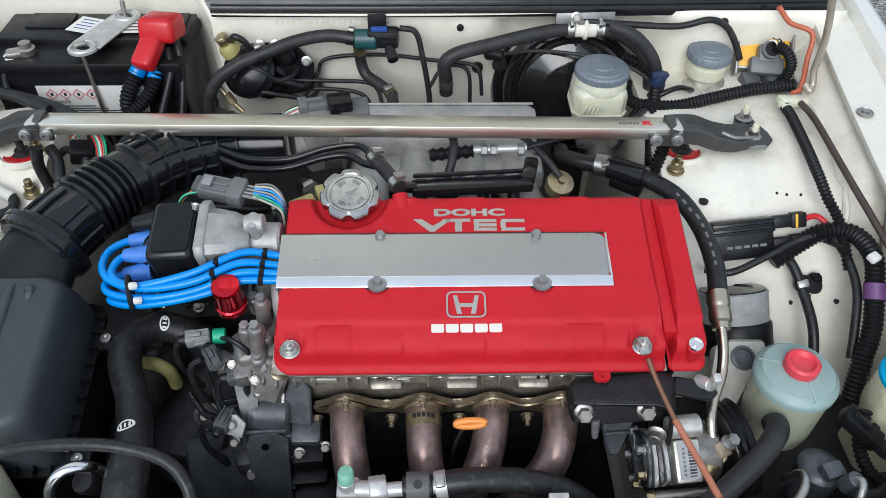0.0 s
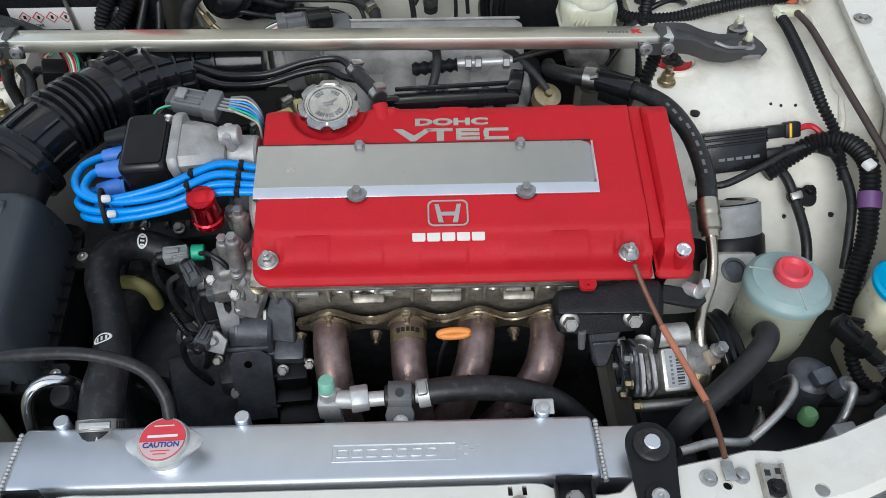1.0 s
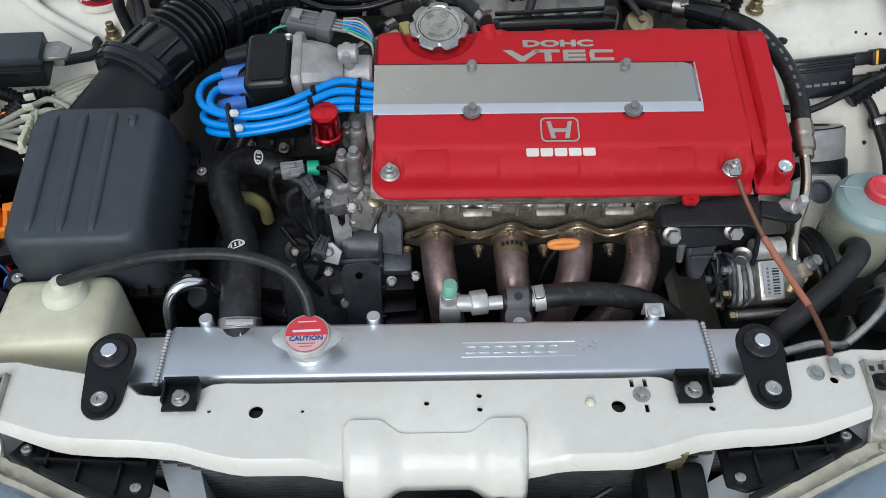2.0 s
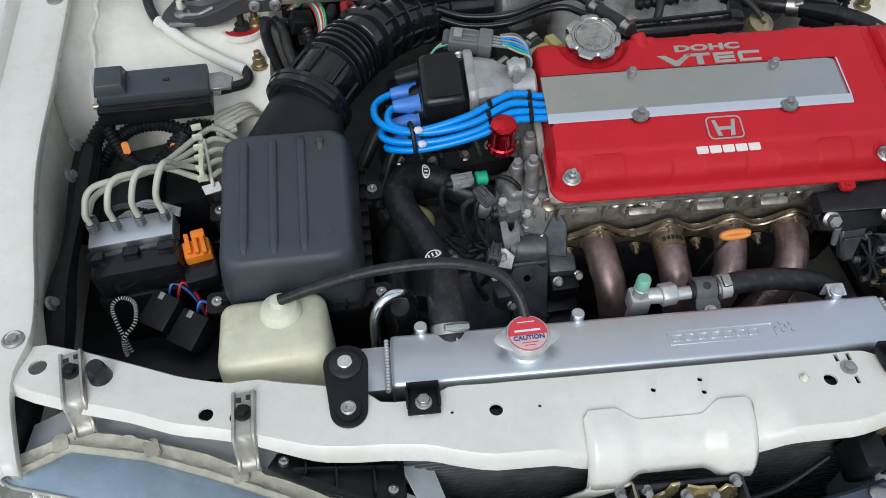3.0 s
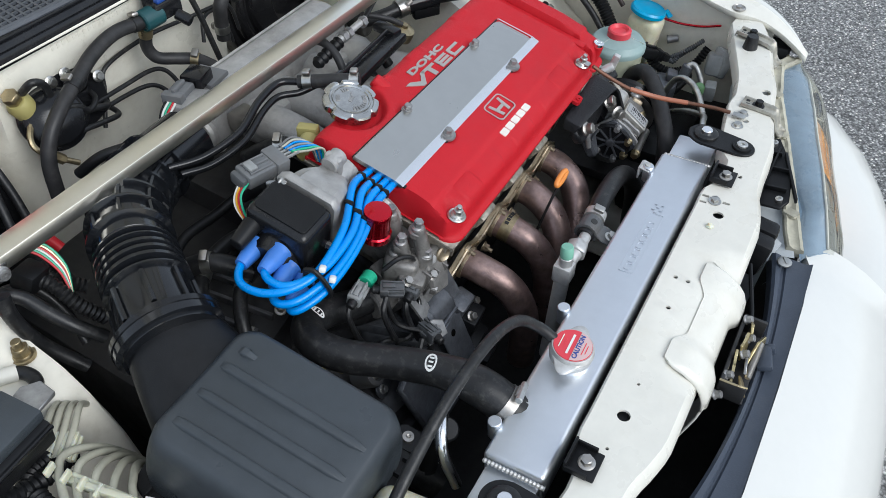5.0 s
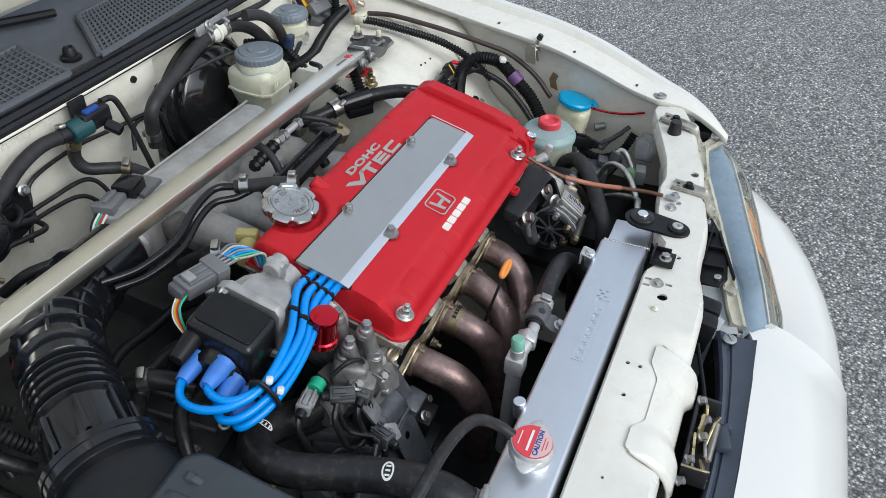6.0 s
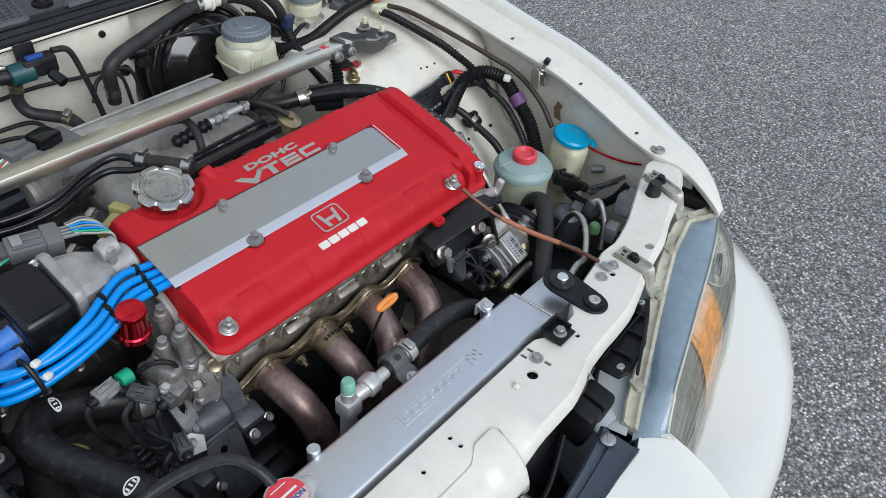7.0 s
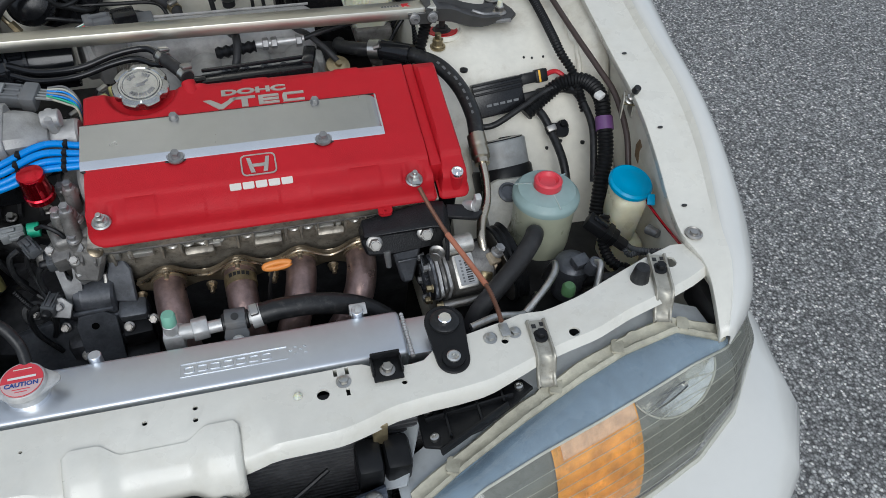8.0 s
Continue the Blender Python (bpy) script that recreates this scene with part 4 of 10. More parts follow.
def lamp_point(f, t, s, sink=0.0):
    """A place on the lens: f counts the stations from the grille outwards, t runs from the rear edge over the ridge to the foot."""
    i = min(7, int(f))
    a, r, b = (Vector(p).lerp(Vector(q), f - i) for p, q in zip(LAMP[i], LAMP[i + 1]))
    out = Vector((0.25 + 0.6 * smooth01(4, 8, f), -0.75 + 0.6 * smooth01(5, 8, f), 0.62)).normalized()
    k = 1 - 0.7 * smooth01(5.5, 8, f)
    if t < RIDGE:
        u = t / RIDGE
        p = a.lerp(r, u) + Vector((0, 0, 0.012 * k * u * (1 - u) * 2))
    else:
        u = (t - RIDGE) / (1 - RIDGE)
        c = r.lerp(b, 0.45) + out * 0.034 * k
        p = (1 - u) ** 2 * r + 2 * u * (1 - u) * c + u * u * b
    p = p - out * sink
    p.x *= s
    return p


def lamp_sheet(s, t0, t1, sink, n=9, f0=0.0, f1=8.0):
    k = int((f1 - f0) * 5)
    rows = []
    for j in range(n):
        t = t0 + (t1 - t0) * j / (n - 1)
        rows.append(spline([lamp_point(f0 + (f1 - f0) * i / k, t, s, sink) for i in range(k + 1)], 2))
    return faces(bm_(), rows, closed=False)


for s in (1, -1):
    lamp = thing("headlamp", "wraparound headlamp with hazy lens and amber indicator", "headlight", group="headlamps")
    lens = part("lens", lamp_sheet(s, 0.0, 1.0, 0.0, 15), LENS, lamp, "hazy clear lens", smooth=60)
    lens.visible_shadow = False
    part("upper_shell", lamp_sheet(s, 0.012, RIDGE + 0.02, 0.004, 9, 0, 6.2), SKY_SHELL, lamp, "upper shell with the lens's blue sky reflection in its colour", smooth=60)
    part("end_cap", faces(bm_(), [[lamp_point(0.0, t / 10, s, 0.001) for t in range(11)], [lamp_point(0.0, t / 10, s, 0.05) + Vector((0, 0, -0.03)) for t in range(11)]], closed=False), SKY_SHELL, lamp, smooth=60)
    part("main_reflector", lamp_sheet(s, RIDGE + 0.015, 0.995, 0.009, 11, 0, 2.2), LAMP_IN, lamp, "dulled main reflector", smooth=60)
    part("inner_shell", lamp_sheet(s, RIDGE + 0.015, 0.995, 0.011, 11, 2.0, 8), LAMP_IN, lamp, smooth=60)
    part("amber_reflector", lamp_sheet(s, RIDGE + 0.005, 0.96, 0.006, 11, 2.2, 3.76), AMBER, lamp, "amber indicator reflector", smooth=60)
    # pale strip paints the silvery reflection along the ridge
    part("amber_band", lamp_sheet(s, RIDGE + 0.004, RIDGE + 0.115, 0.0045, 5, 2.35, 3.72), AMBER_SHEEN, lamp, "pale band painted as a silvery reflection over the amber", smooth=60)
    rows = []
    for v in [j / 8 for j in range(9)]:
        row = []
        for i in range(25):
            u = i / 24
            arch = max(0.02, math.sin(math.pi * u)) ** 0.55
            row.append(lamp_point(3.76 + 1.86 * u, RIDGE + 0.006 + 0.25 * v * arch, s, 0.0040 + 0.0060 * math.sin(math.pi * v) * arch))
        rows.append(row)
    dish = part("side_reflector", faces(bm_(), rows, closed=False), REFLECT, lamp, "silvered half-round side reflector", smooth=60)
    part("rim", tube(bm_(), [lamp_point(3.76 + 1.86 * i / 24, RIDGE + 0.008 + 0.25 * max(0.02, math.sin(math.pi * i / 24)) ** 0.55, s, 0.0030) for i in range(25)], 0.0013, 8, 2), LENS_R, dish, "pale moulded rim")
    part("bulb", tube(bm_(), [lamp_point(4.10, RIDGE + 0.11, s, 0.006), lamp_point(4.45, RIDGE + 0.10, s, 0.003), lamp_point(4.75, RIDGE + 0.09, s, 0.003)], lambda t: 0.0075 - 0.003 * t, 14, 6), clear("bulb_glass", (0.9, 0.9, 0.9), 0.1), lamp)
    # patch put in for shade at the lamp's outer end
    part("dark_end", lamp_sheet(s, RIDGE + 0.02, 0.62, 0.0085, 7, 5.62, 6.05), LAMP_IN, lamp, smooth=60)
    for k in range(8):
        t = RIDGE + 0.12 + 0.07 * k
        part("flute", tube(bm_(), [lamp_point(0.2 + 0.3 * i, t, s, 0.0010) for i in range(26)], 0.0005, 5, 1), LENS_R, lamp)
    part("lens_foot", tube(bm_(), [lamp_point(8 * i / 40, 0.992, s, 0.0005) for i in range(41)], 0.0042, 8, 2), LENS_R, lamp, "pale clouded lower edge")
    part("lens_ridge", tube(bm_(), [lamp_point(0.1 + 6.6 * i / 40, RIDGE + 0.008, s, 0.0016) for i in range(41)], 0.0019, 8, 2), LENS_R, lamp, "pale clouded ridge")
    g = bm_()
    rings = []
    for i in range(91):
        f = 0.15 + 5.95 * i / 90
        p = lamp_point(f, 0.0, s) + Vector((0, 0.0, 0.002))
        lump = 0.0005 * math.sin(i * 0.9) + 0.0005 * math.sin(i * 2.3 + 1)
        w = 0.021 + 0.0012 * math.sin(i * 0.31)
        if i in (33, 34, 61, 62):
            w, lump = w + 0.002, lump + 0.002
        rings.append([p + Vector(q) for q in ((0, -0.004, -0.002), (0, -0.003, 0.003 + lump), (0, 0.002, 0.0045 + lump), (0, 0.006, 0.002), (0, w - 0.008, 0.002 + lump), (0, w - 0.003, 0.005 + lump), (0, w, 0.003), (0, w, -0.012), (0, 0.0, -0.012))])
    faces(g, rings)
    part("sealant", g, GASKET, lamp, "aged sealant band along the lens edge")
    for f in (0.9, 2.6, 3.9, 5.2):
        p = lamp_point(f, 0.0, s) + Vector((0, 0.010, 0.002))
        part("clip_tab", prism(bm_(), rounded(0.016, 0.022, 0.003), 0.0045, Matrix.Translation(p) @ T(0, 0, 0.001, -4, 0, s * -22), 0.001), GASKET, lamp)
    g = bm_()
    rows = [[lamp_point(f * 0.5, 0.0, s) + Vector((0, 0.016 + d, z)) for f in range(0, 13)] for d, z in ((-0.006, 0.000), (0.016, -0.006), (0.050, -0.010), (0.060, -0.06))]
    faces(g, rows, closed=False)
    part("housing", g, PALE_PANEL, lamp)
    for bx, by, bz, rz, reach in ((0.459, -0.056, 0.692, -4, 0.004), (0.645, 0.004, 0.709, -14, 0.014)):
        m = T(s * bx, by, bz, 3, 0, s * rz)
        ridge = tuple((0.84 * x, z) for x, z in ((-0.0160, -0.002), (-0.0155, 0.0), (-0.0140, 0.0035), (-0.0110, 0.0035), (-0.0090, 0.0), (0.0090, 0.0), (0.0110, 0.0035), (0.0140, 0.0035), (0.0155, 0.0), (0.0160, -0.002)))
        way = ((0.030, -0.003), (0.029, 0.0012), (0.010, 0.0015), (-0.016 - reach, 0.0015), (-0.023 - reach, -0.002), (-0.028 - reach, -0.012), (-0.032 - reach, -0.022), (-0.037 - reach, -0.028), (-0.045 - reach, -0.031))
        arm = part("bracket", faces(bm_(), [[m @ Vector((x * (1 - 0.06 * k / 8), y, z + h)) for x, h in ridge] for k, (y, z) in enumerate(way)], closed=False), BRKT, lamp, "pressed grey mounting bracket", smooth=50)
        md = arm.modifiers.new("thick", "SOLIDIFY")
        md.thickness = 0.0018
        for x, y in ((-0.005, 0.020), (0.006, 0.022)):
            part("slot", box(bm_(), (0.006, 0.006, 0.0008), m @ T(x, y, 0.0018), 0.0003), INK, arm)
        part("bolt", hexbolt(bm_(), m @ T(0, 0.004, 0.002), 0.0065, 0.007, 1.5), BLACK_P, arm, "black bolt")
    g = bm_()
    lathe(g, [(0.013, 0), (0.0125, 0.004), (0.010, 0.022), (0.009, 0.025), (0.001, 0.025)], T(s * 0.616, 0.003, 0.7005), 18)
    solo("rubber_buffer", g, RUBBER, "black rubber hood buffer on the slam panel", "buffer", group="hood buffers")


# ---- engine: leans back, so its parts are laid out in a tilted frame ----
EN = T(0, 0.207, 0.705, 13.5, 0, 0)


def en(x, y, z, rx=0, ry=0, rz=0):
    return EN @ T(x, y, z, rx, ry, rz)


def ep(x, y, z):
    return EN @ Vector((x, y, z))


PROFILE = [(0.0, 0.0), (0.0, 0.0035), (0.0015, 0.005), (0.0055, 0.0062), (0.0085, 0.009), (0.0105, 0.016), (0.013, 0.025), (0.016, 0.0315), (0.021, 0.0355), (0.028, 0.0378), (0.036, 0.0395), (0.043, 0.0405),
           (0.0455, 0.0415), (0.048, 0.0435), (0.052, 0.0448)]
PROFILE += [(0.052 + 0.004 * i, 0.0448 + 0.0042 * min(1.0, i / 10)) for i in range(1, 41)]
PROFILE += [(0.217, 0.0485), (0.222, 0.0475), (0.227, 0.045), (0.231, 0.040), (0.235, 0.031), (0.238, 0.020), (0.240, 0.010), (0.242, 0.006), (0.246, 0.005), (0.247, 0.003), (0.247, 0.0)]
VBOLTS = [(-0.054, 0.019), (0.361, 0.019)]
PBOLTS = [(0.047, 0.0985), (0.2465, 0.0985), (0.049, 0.1645), (0.2445, 0.1645)]
CAP = (0.008, 0.229)


def cover_w(x, y, w):
    """Pockets, steps and bulges of the cover's skin."""
    if w < 0.007:
        return w
    for bx, by in VBOLTS:
        d = math.hypot(x - bx, (y - by) * 0.95)
        if y < by:
            d = abs(x - bx)
        w = w + (min(w, 0.0305) - w) * (1 - smooth01(0.0155, 0.0195, d)) if d < 0.02 else w
    for bx, by in PBOLTS:
        d = math.hypot(x - bx, y - by)
        if d < 0.016:
            w -= 0.0035 * (1 - smooth01(0.012, 0.0155, d))
    if 0.098 < y < 0.162 and x < 0.325:
        w = min(w, 0.0375)
    d = math.hypot(x - CAP[0], y - CAP[1])
    if d < 0.06 and y > 0.16:
        w = w + (max(min(w, 0.036), 0.0) - w) * (1 - smooth01(0.043, 0.052, d)) if w > 0.03 else w
    if 0.008 < y < 0.044:
        for a, b in ((-0.025, 0.0175), (0.271, 0.317)):
            w += 0.0016 * smooth01(a, a + 0.003, x) * (1 - smooth01(b - 0.003, b, x)) * smooth01(0.009, 0.014, y)
        for a, b in ((0.076, 0.1215), (0.1735, 0.219)):
            w -= 0.0030 * smooth01(a, a + 0.003, x) * (1 - smooth01(b - 0.003, b, x)) * smooth01(0.010, 0.014, y) * (1 - smooth01(0.022, 0.030, y))
    # raised shoulder along the rear, where the breather sits
    if y > 0.219:
        w += 0.004 * smooth01(0.058, 0.072, x) * (1 - smooth01(0.088, 0.10, x)) * (1 - smooth01(0.230, 0.238, y))
        w += 0.0025 * (1 - smooth01(0.016, 0.02, abs(x - 0.165))) * (1 - smooth01(0.230, 0.236, y))
        w += 0.0025 * (1 - smooth01(0.016, 0.02, abs(x - 0.30))) * (1 - smooth01(0.230, 0.236, y))
    return w


def cover_mesh(x0, x1, profile, left_r, right_r, shape, n):
    g = bm_()
    xs = [x0, x0 + 0.0008, x0 + 0.0030, x0 + 0.0040, x0 + 0.0052, x0 + 0.0075, x0 + 0.0105]
    xs += [x0 + 0.013 + (x1 - x0 - 0.026) * i / n for i in range(n + 1)]
    xs += [x1 - 0.0105, x1 - 0.0075, x1 - 0.0052, x1 - 0.0040, x1 - 0.0030, x1 - 0.0008, x1]
    rows = []
    for x in xs:
        d = min(x - x0, x1 - x)
        r = left_r if x - x0 < x1 - x else right_r
        cap = 1.0 if d > 0.0105 else (0.0055 if d < 0.0033 else 0.0055 + 0.0455 * math.sqrt(max(0.0, 1 - ((0.0105 - d) / 0.0072) ** 2)))
        off = r * (1 - math.sqrt(max(0.0, 1 - ((r - d) / r) ** 2))) if d < r else 0.0
        row = []
        for y, w in profile:
            yy = y + off * (1 - smooth01(0.0, 0.10, y)) - off * 0.6 * smooth01(0.14, 0.24, y)
            row.append(ep(x, yy, min(shape(x, y, w), cap)))
        rows.append(row)
    return faces(g, rows, closed=False)


cover = thing("valve_cover", "red wrinkle-painted valve cover with silver lettering", "valve cover")
part("cover_shell", cover_mesh(-0.078, 0.3935, PROFILE, 0.024, 0.006, cover_w, 220), RED, cover, "red wrinkle-painted shell", smooth=50)


def timing_w(x, y, w):
    if 0.0455 < y < 0.215:
        w += 0.003
    return w if y < 0.2 else w - 0.004 * smooth01(0.2, 0.23, y)


part("timing_cover", cover_mesh(0.3972, 0.4425, PROFILE, 0.008, 0.012, timing_w, 16), RED, cover, "red end cover over the cam belt", smooth=50)
part("joint_gap", box(bm_(), (0.015, 0.196, 0.042), en(0.3953, 0.130, 0.021), 0.002), RED, cover)
g = bm_()
lathe(g, [(0.0085, 0.0), (0.0085, 0.006), (0.0065, 0.0066), (0.0060, 0.0045), (0.003, 0.004), (0.0028, 0.007), (0.0005, 0.007)], en(0.4225, 0.017, 0.0345), 18)
part("end_bolt", g, ALU_E, cover, "bright end bolt")
g = bm_()
rod(g, ep(0.4225, 0.017, 0.006), ep(0.4225, 0.017, 0.036), 0.0098, seg=18)
part("bolt_post", g, RED, cover)
for bx, by in VBOLTS:
    g = bm_()
    lathe(g, [(0.0122, 0.0), (0.0125, 0.0015), (0.0108, 0.0034), (0.0085, 0.0022), (0.0075, 0.003)], en(bx, by, 0.031), 22)
    w = part("washer", g, ZINC, cover, "bright cup washer")
    g = bm_()
    hexbolt(g, en(bx, by, 0.0335), 0.0066, 0.0075, 1.25)
    rod(g, ep(bx, by, 0.043), ep(bx, by, 0.0500), 0.0036)
    part("cap_nut", g, ZINC, w, "zinc cap nut")
g = bm_()
prism(g, rounded(0.020, 0.016, 0.006), 0.006, en(0.316, -0.004, -0.004))
lathe(g, [(0.0045, 0.002), (0.0045, 0.0035), (0.0022, 0.0035), (0.002, 0.001)], en(0.316, -0.007, 0), 14)
part("front_lug", g, RED, cover)
# breather outlet
part("breather_boss", rod(bm_(), ep(0.077, 0.208, 0.036), ep(0.072, 0.233, 0.0485), 0.0125, 0.0098), RED, cover)

# silver lettering, standing a little proud of the paint
words("DOHC", 0.0142, 0.0030, SILVER_INK, "lettering", cover, en(0.1615, 0.2005, 0.0490, 0), 2.15, "silver raised letters", 0.0007)
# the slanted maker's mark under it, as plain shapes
g = bm_()
mk = en(0.161, 0.1815, 0.0486, 0)
prism(g, [(-0.071, 0.0092), (-0.060, 0.0092), (-0.046, -0.001), (-0.036, 0.0055), (-0.033, 0.0092), (-0.022, 0.0092), (-0.044, -0.0098), (-0.050, -0.0098)][::-1], 0.0016, mk)
prism(g, [(-0.030, 0.0052), (-0.030, 0.0098), (0.002, 0.0098), (0.002, 0.0052), (-0.009, 0.0052), (-0.009, -0.0098), (-0.018, -0.0098), (-0.018, 0.0052)][::-1], 0.0016, mk)
for a in (0.0066, 0.0, -0.0066):
    prism(g, [(0.006, a - 0.0023), (0.035, a - 0.0023), (0.035, a + 0.0023), (0.006, a + 0.0023)], 0.0016, mk)
    if a:
        prism(g, [(0.040, a - 0.0023), (0.071, a - 0.0023), (0.071, a + 0.0023), (0.042, a + 0.0023)], 0.0016, mk)
for x in (0.009, 0.043):
    prism(g, [(x - 0.003, -0.0045), (x + 0.0035, -0.0045), (x + 0.0035, 0.0045), (x - 0.003, 0.0045)], 0.00155, mk)
part("maker_mark", g, SILVER_INK, cover, "silver plain block shapes")
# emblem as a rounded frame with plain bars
mk = en(0.1535, 0.0685, 0.0465, 3)
outer, inner = rounded(0.0475, 0.0345, 0.007), rounded(0.0435, 0.0305, 0.0055)
g = bm_()
faces(g, [[mk @ Vector((x, y, z)) for x, y in ring] for ring, z in ((outer, 0), (outer, 0.0012), (inner, 0.0012), (inner, 0))], caps=False)
part("emblem_frame", g, SILVER_INK, cover)
g = bm_()
for s in (-1, 1):
    prism(g, [(s * x, y) for x, y in ((0.0052, -0.0125), (0.0112, -0.0125), (0.0155, 0.0118), (0.0105, 0.0118))][::s], 0.0012, mk)
prism(g, [(-0.007, -0.0035), (0.007, -0.0035), (0.0085, 0.0015), (-0.0085, 0.0015)], 0.00115, mk)
part("emblem_bars", g, SILVER_INK, cover)
# five plain blocks below the emblem
for i in range(5):
    g = bm_()
    x = 0.1535 - 0.0344 + 0.0172 * i
    prism(g, rounded(0.0152, 0.0115, 0.002, 2), 0.0014, en(x, 0.0405, 0.0398, 3))
    part("name_block", g, PAINT_W, cover)

plate = thing("spark_plug_cover", "brushed aluminium spark plug cover with bright edges", "engine cover")
g = bm_()
PSEC = [(0.0925, 0.0460), (0.0925, 0.0492), (0.0938, 0.0500), (0.1045, 0.0520), (0.1055, 0.0524), (0.166, 0.0524), (0.1675, 0.0516), (0.1682, 0.0495), (0.1682, 0.046)]


def plate_sec(x, pull):
    return [ep(x, y + (pull if y < 0.13 else -pull), w - 0.4 * pull) for y, w in PSEC]


faces(g, [plate_sec(-0.0745, 0), plate_sec(0.318, 0), plate_sec(0.3255, 0.0015), plate_sec(0.330, 0.004), plate_sec(0.3325, 0.008)])
part("panel", g, ALU_P, plate, "brushed grey face", smooth=4)
g = bm_()
rows = [[ep(x, y, w) for x in (-0.0747, 0.3335)] for y, w in ((0.0915, 0.046), (0.0915, 0.0498), (0.0932, 0.0506), (0.1045, 0.0526), (0.1048, 0.0522))]
faces(g, rows, closed=False)
part("front_edge", g, ALU_E, plate, "bright chamfered front edge")
g = bm_()
faces(g, [[ep(x, y, w) for y, w in ((0.0935, 0.0507), (0.1045, 0.0527), (0.166, 0.0527), (0.1682, 0.0512))] for x in (0.3312, 0.3335)], closed=False)
part("end_edge", g, ALU_E, plate, "bright end edge")
for i, (bx, by) in enumerate(PBOLTS):
    g = bm_()
    lathe(g, [(0.0105 if by < 0.12 else 0.0085, 0), (0.0105 if by < 0.12 else 0.0085, 0.0016), (0.005, 0.002)], en(bx, by - 0.002, 0.0505), 22)
    w = part("washer", g, PRESSED_D, plate, "domed washer")
    if by < 0.12:
        # grey ring stands for shade in the scallop round the screw
        part("pocket", lathe(bm_(), [(0.0119, -0.002), (0.0119, 0.0012), (0.0110, 0.0013), (0.0104, -0.0015)], en(bx, by - 0.002, 0.0505), 24), PRESSED_D, plate, "grey ring for the shaded recess round the screw")
    part("screw", hexbolt(bm_(), en(bx, by - 0.002, 0.052), 0.0056, 0.0065, 1.2), PRESSED_D, w)

for nm, y, w in (("front_gap", 0.0903, 0.0476), ("rear_gap", 0.1690, 0.0492)):
    part(nm, tube(bm_(), [ep(-0.073, y, w), ep(0.13, y, w), ep(0.332, y, w)], 0.0013, 6, 2), BLACK_P, plate, "dark joint line")

cap = thing("oil_filler_cap", "bright scalloped aluminium oil filler cap on the valve cover", "oil cap")
g = bm_()
rings = []
cm = en(CAP[0], CAP[1], 0.046, 3, 0, 12)
for r0, z, lob in ((0.030, -0.010, 0), (0.034, -0.002, 0.4), (0.0385, 0.000, 1), (0.0392, 0.008, 1), (0.0375, 0.0105, 1), (0.031, 0.012, 0.25), (0.0295, 0.0105, 0.0), (0.027, 0.0105, 0.0), (0.026, 0.0125, 0), (0.0245, 0.0125, 0), (0.0235, 0.0108, 0)):
    ring = []
    for i in range(140):
        a = 2 * math.pi * i / 140
        k = max(0.0, math.cos(7 * a)) ** 3
        rr = r0 - lob * 0.0052 * k
        ring.append(cm @ Vector((rr * math.cos(a), rr * math.sin(a), z)))
    rings.append(ring)
faces(g, rings)
part("cap_body", g, CAP_M, cap)
g = bm_()
for a0, a1 in ((40, 75), (105, 140), (215, 245), (255, 285), (295, 325)):
    for a in range(a0, a1, 12):
        part("cap_mark", box(bm_(), (0.0028, 0.0055, 0.001), cm @ T(0, 0, 0.0112, 0, 0, a - 90) @ T(0, 0.0185, 0)), PRESSED_D, cap)
box(g, (0.012, 0.005, 0.0012), cm @ T(0, 0, 0.0112), 0.0005)
box(g, (0.010, 0.0018, 0.0012), cm @ T(0.007, 0.003, 0.0112, 0, 0, 25))
part("cap_emblem", g, PRESSED_D, cap, "stamped sign")

# head and block
eng = thing("engine_block", "oily cast aluminium cylinder head and block", "engine")
g = bm_()
box(g, (0.468, 0.222, 0.030), en(0.158, 0.122, -0.016), 0.003)
box(g, (0.462, 0.205, 0.100), en(0.158, 0.124, -0.08), 0.004)
part("cylinder_head", g, HEAD_M, eng, "stained cast aluminium head")
g = bm_()
box(g, (0.476, 0.236, 0.004), en(0.158, 0.119, -0.001), 0.001)
part("gasket", g, HEAD_M, eng)
for x, w, h, z in ((-0.024, 0.038, 0.010, -0.052), (0.073, 0.026, 0.010, -0.053), (0.048, 0.034, 0.004, -0.066), (0.145, 0.034, 0.009, -0.050), (0.165, 0.010, 0.016, -0.052), (0.232, 0.030, 0.009, -0.050), (0.252, 0.008, 0.018, -0.052), (0.310, 0.044, 0.008, -0.046), (0.355, 0.012, 0.022, -0.050), (-0.055, 0.010, 0.030, -0.040)):
    part("head_pad", box(bm_(), (w * 0.9, 0.012, h), en(x, 0.0195, z), 0.0015), CAST_L, eng, "bright cast pad")
for x in (0.019, 0.040, 0.059, 0.083, 0.122, 0.188, 0.208, 0.276):
    part("core_plug", lathe(bm_(), [(0.0085, 0), (0.0085, 0.003), (0.0065, 0.004), (0.005, 0.002), (0.001, 0.002)], en(x, 0.0215, -0.046, 90, 0, 0), 16), CAST_L, eng)
for x in (-0.06, -0.036, 0.005, 0.030, 0.066, 0.108, 0.130, 0.176, 0.198, 0.222, 0.262, 0.292, 0.325, 0.345):
    part("cast_rib", box(bm_(), (0.004, 0.014, 0.034), en(x, 0.018, -0.050), 0.0012), HEAD_M, eng)
part("cast_ledge", box(bm_(), (0.45, 0.012, 0.005), en(0.158, 0.0175, -0.034), 0.0015), CAST_D, eng)
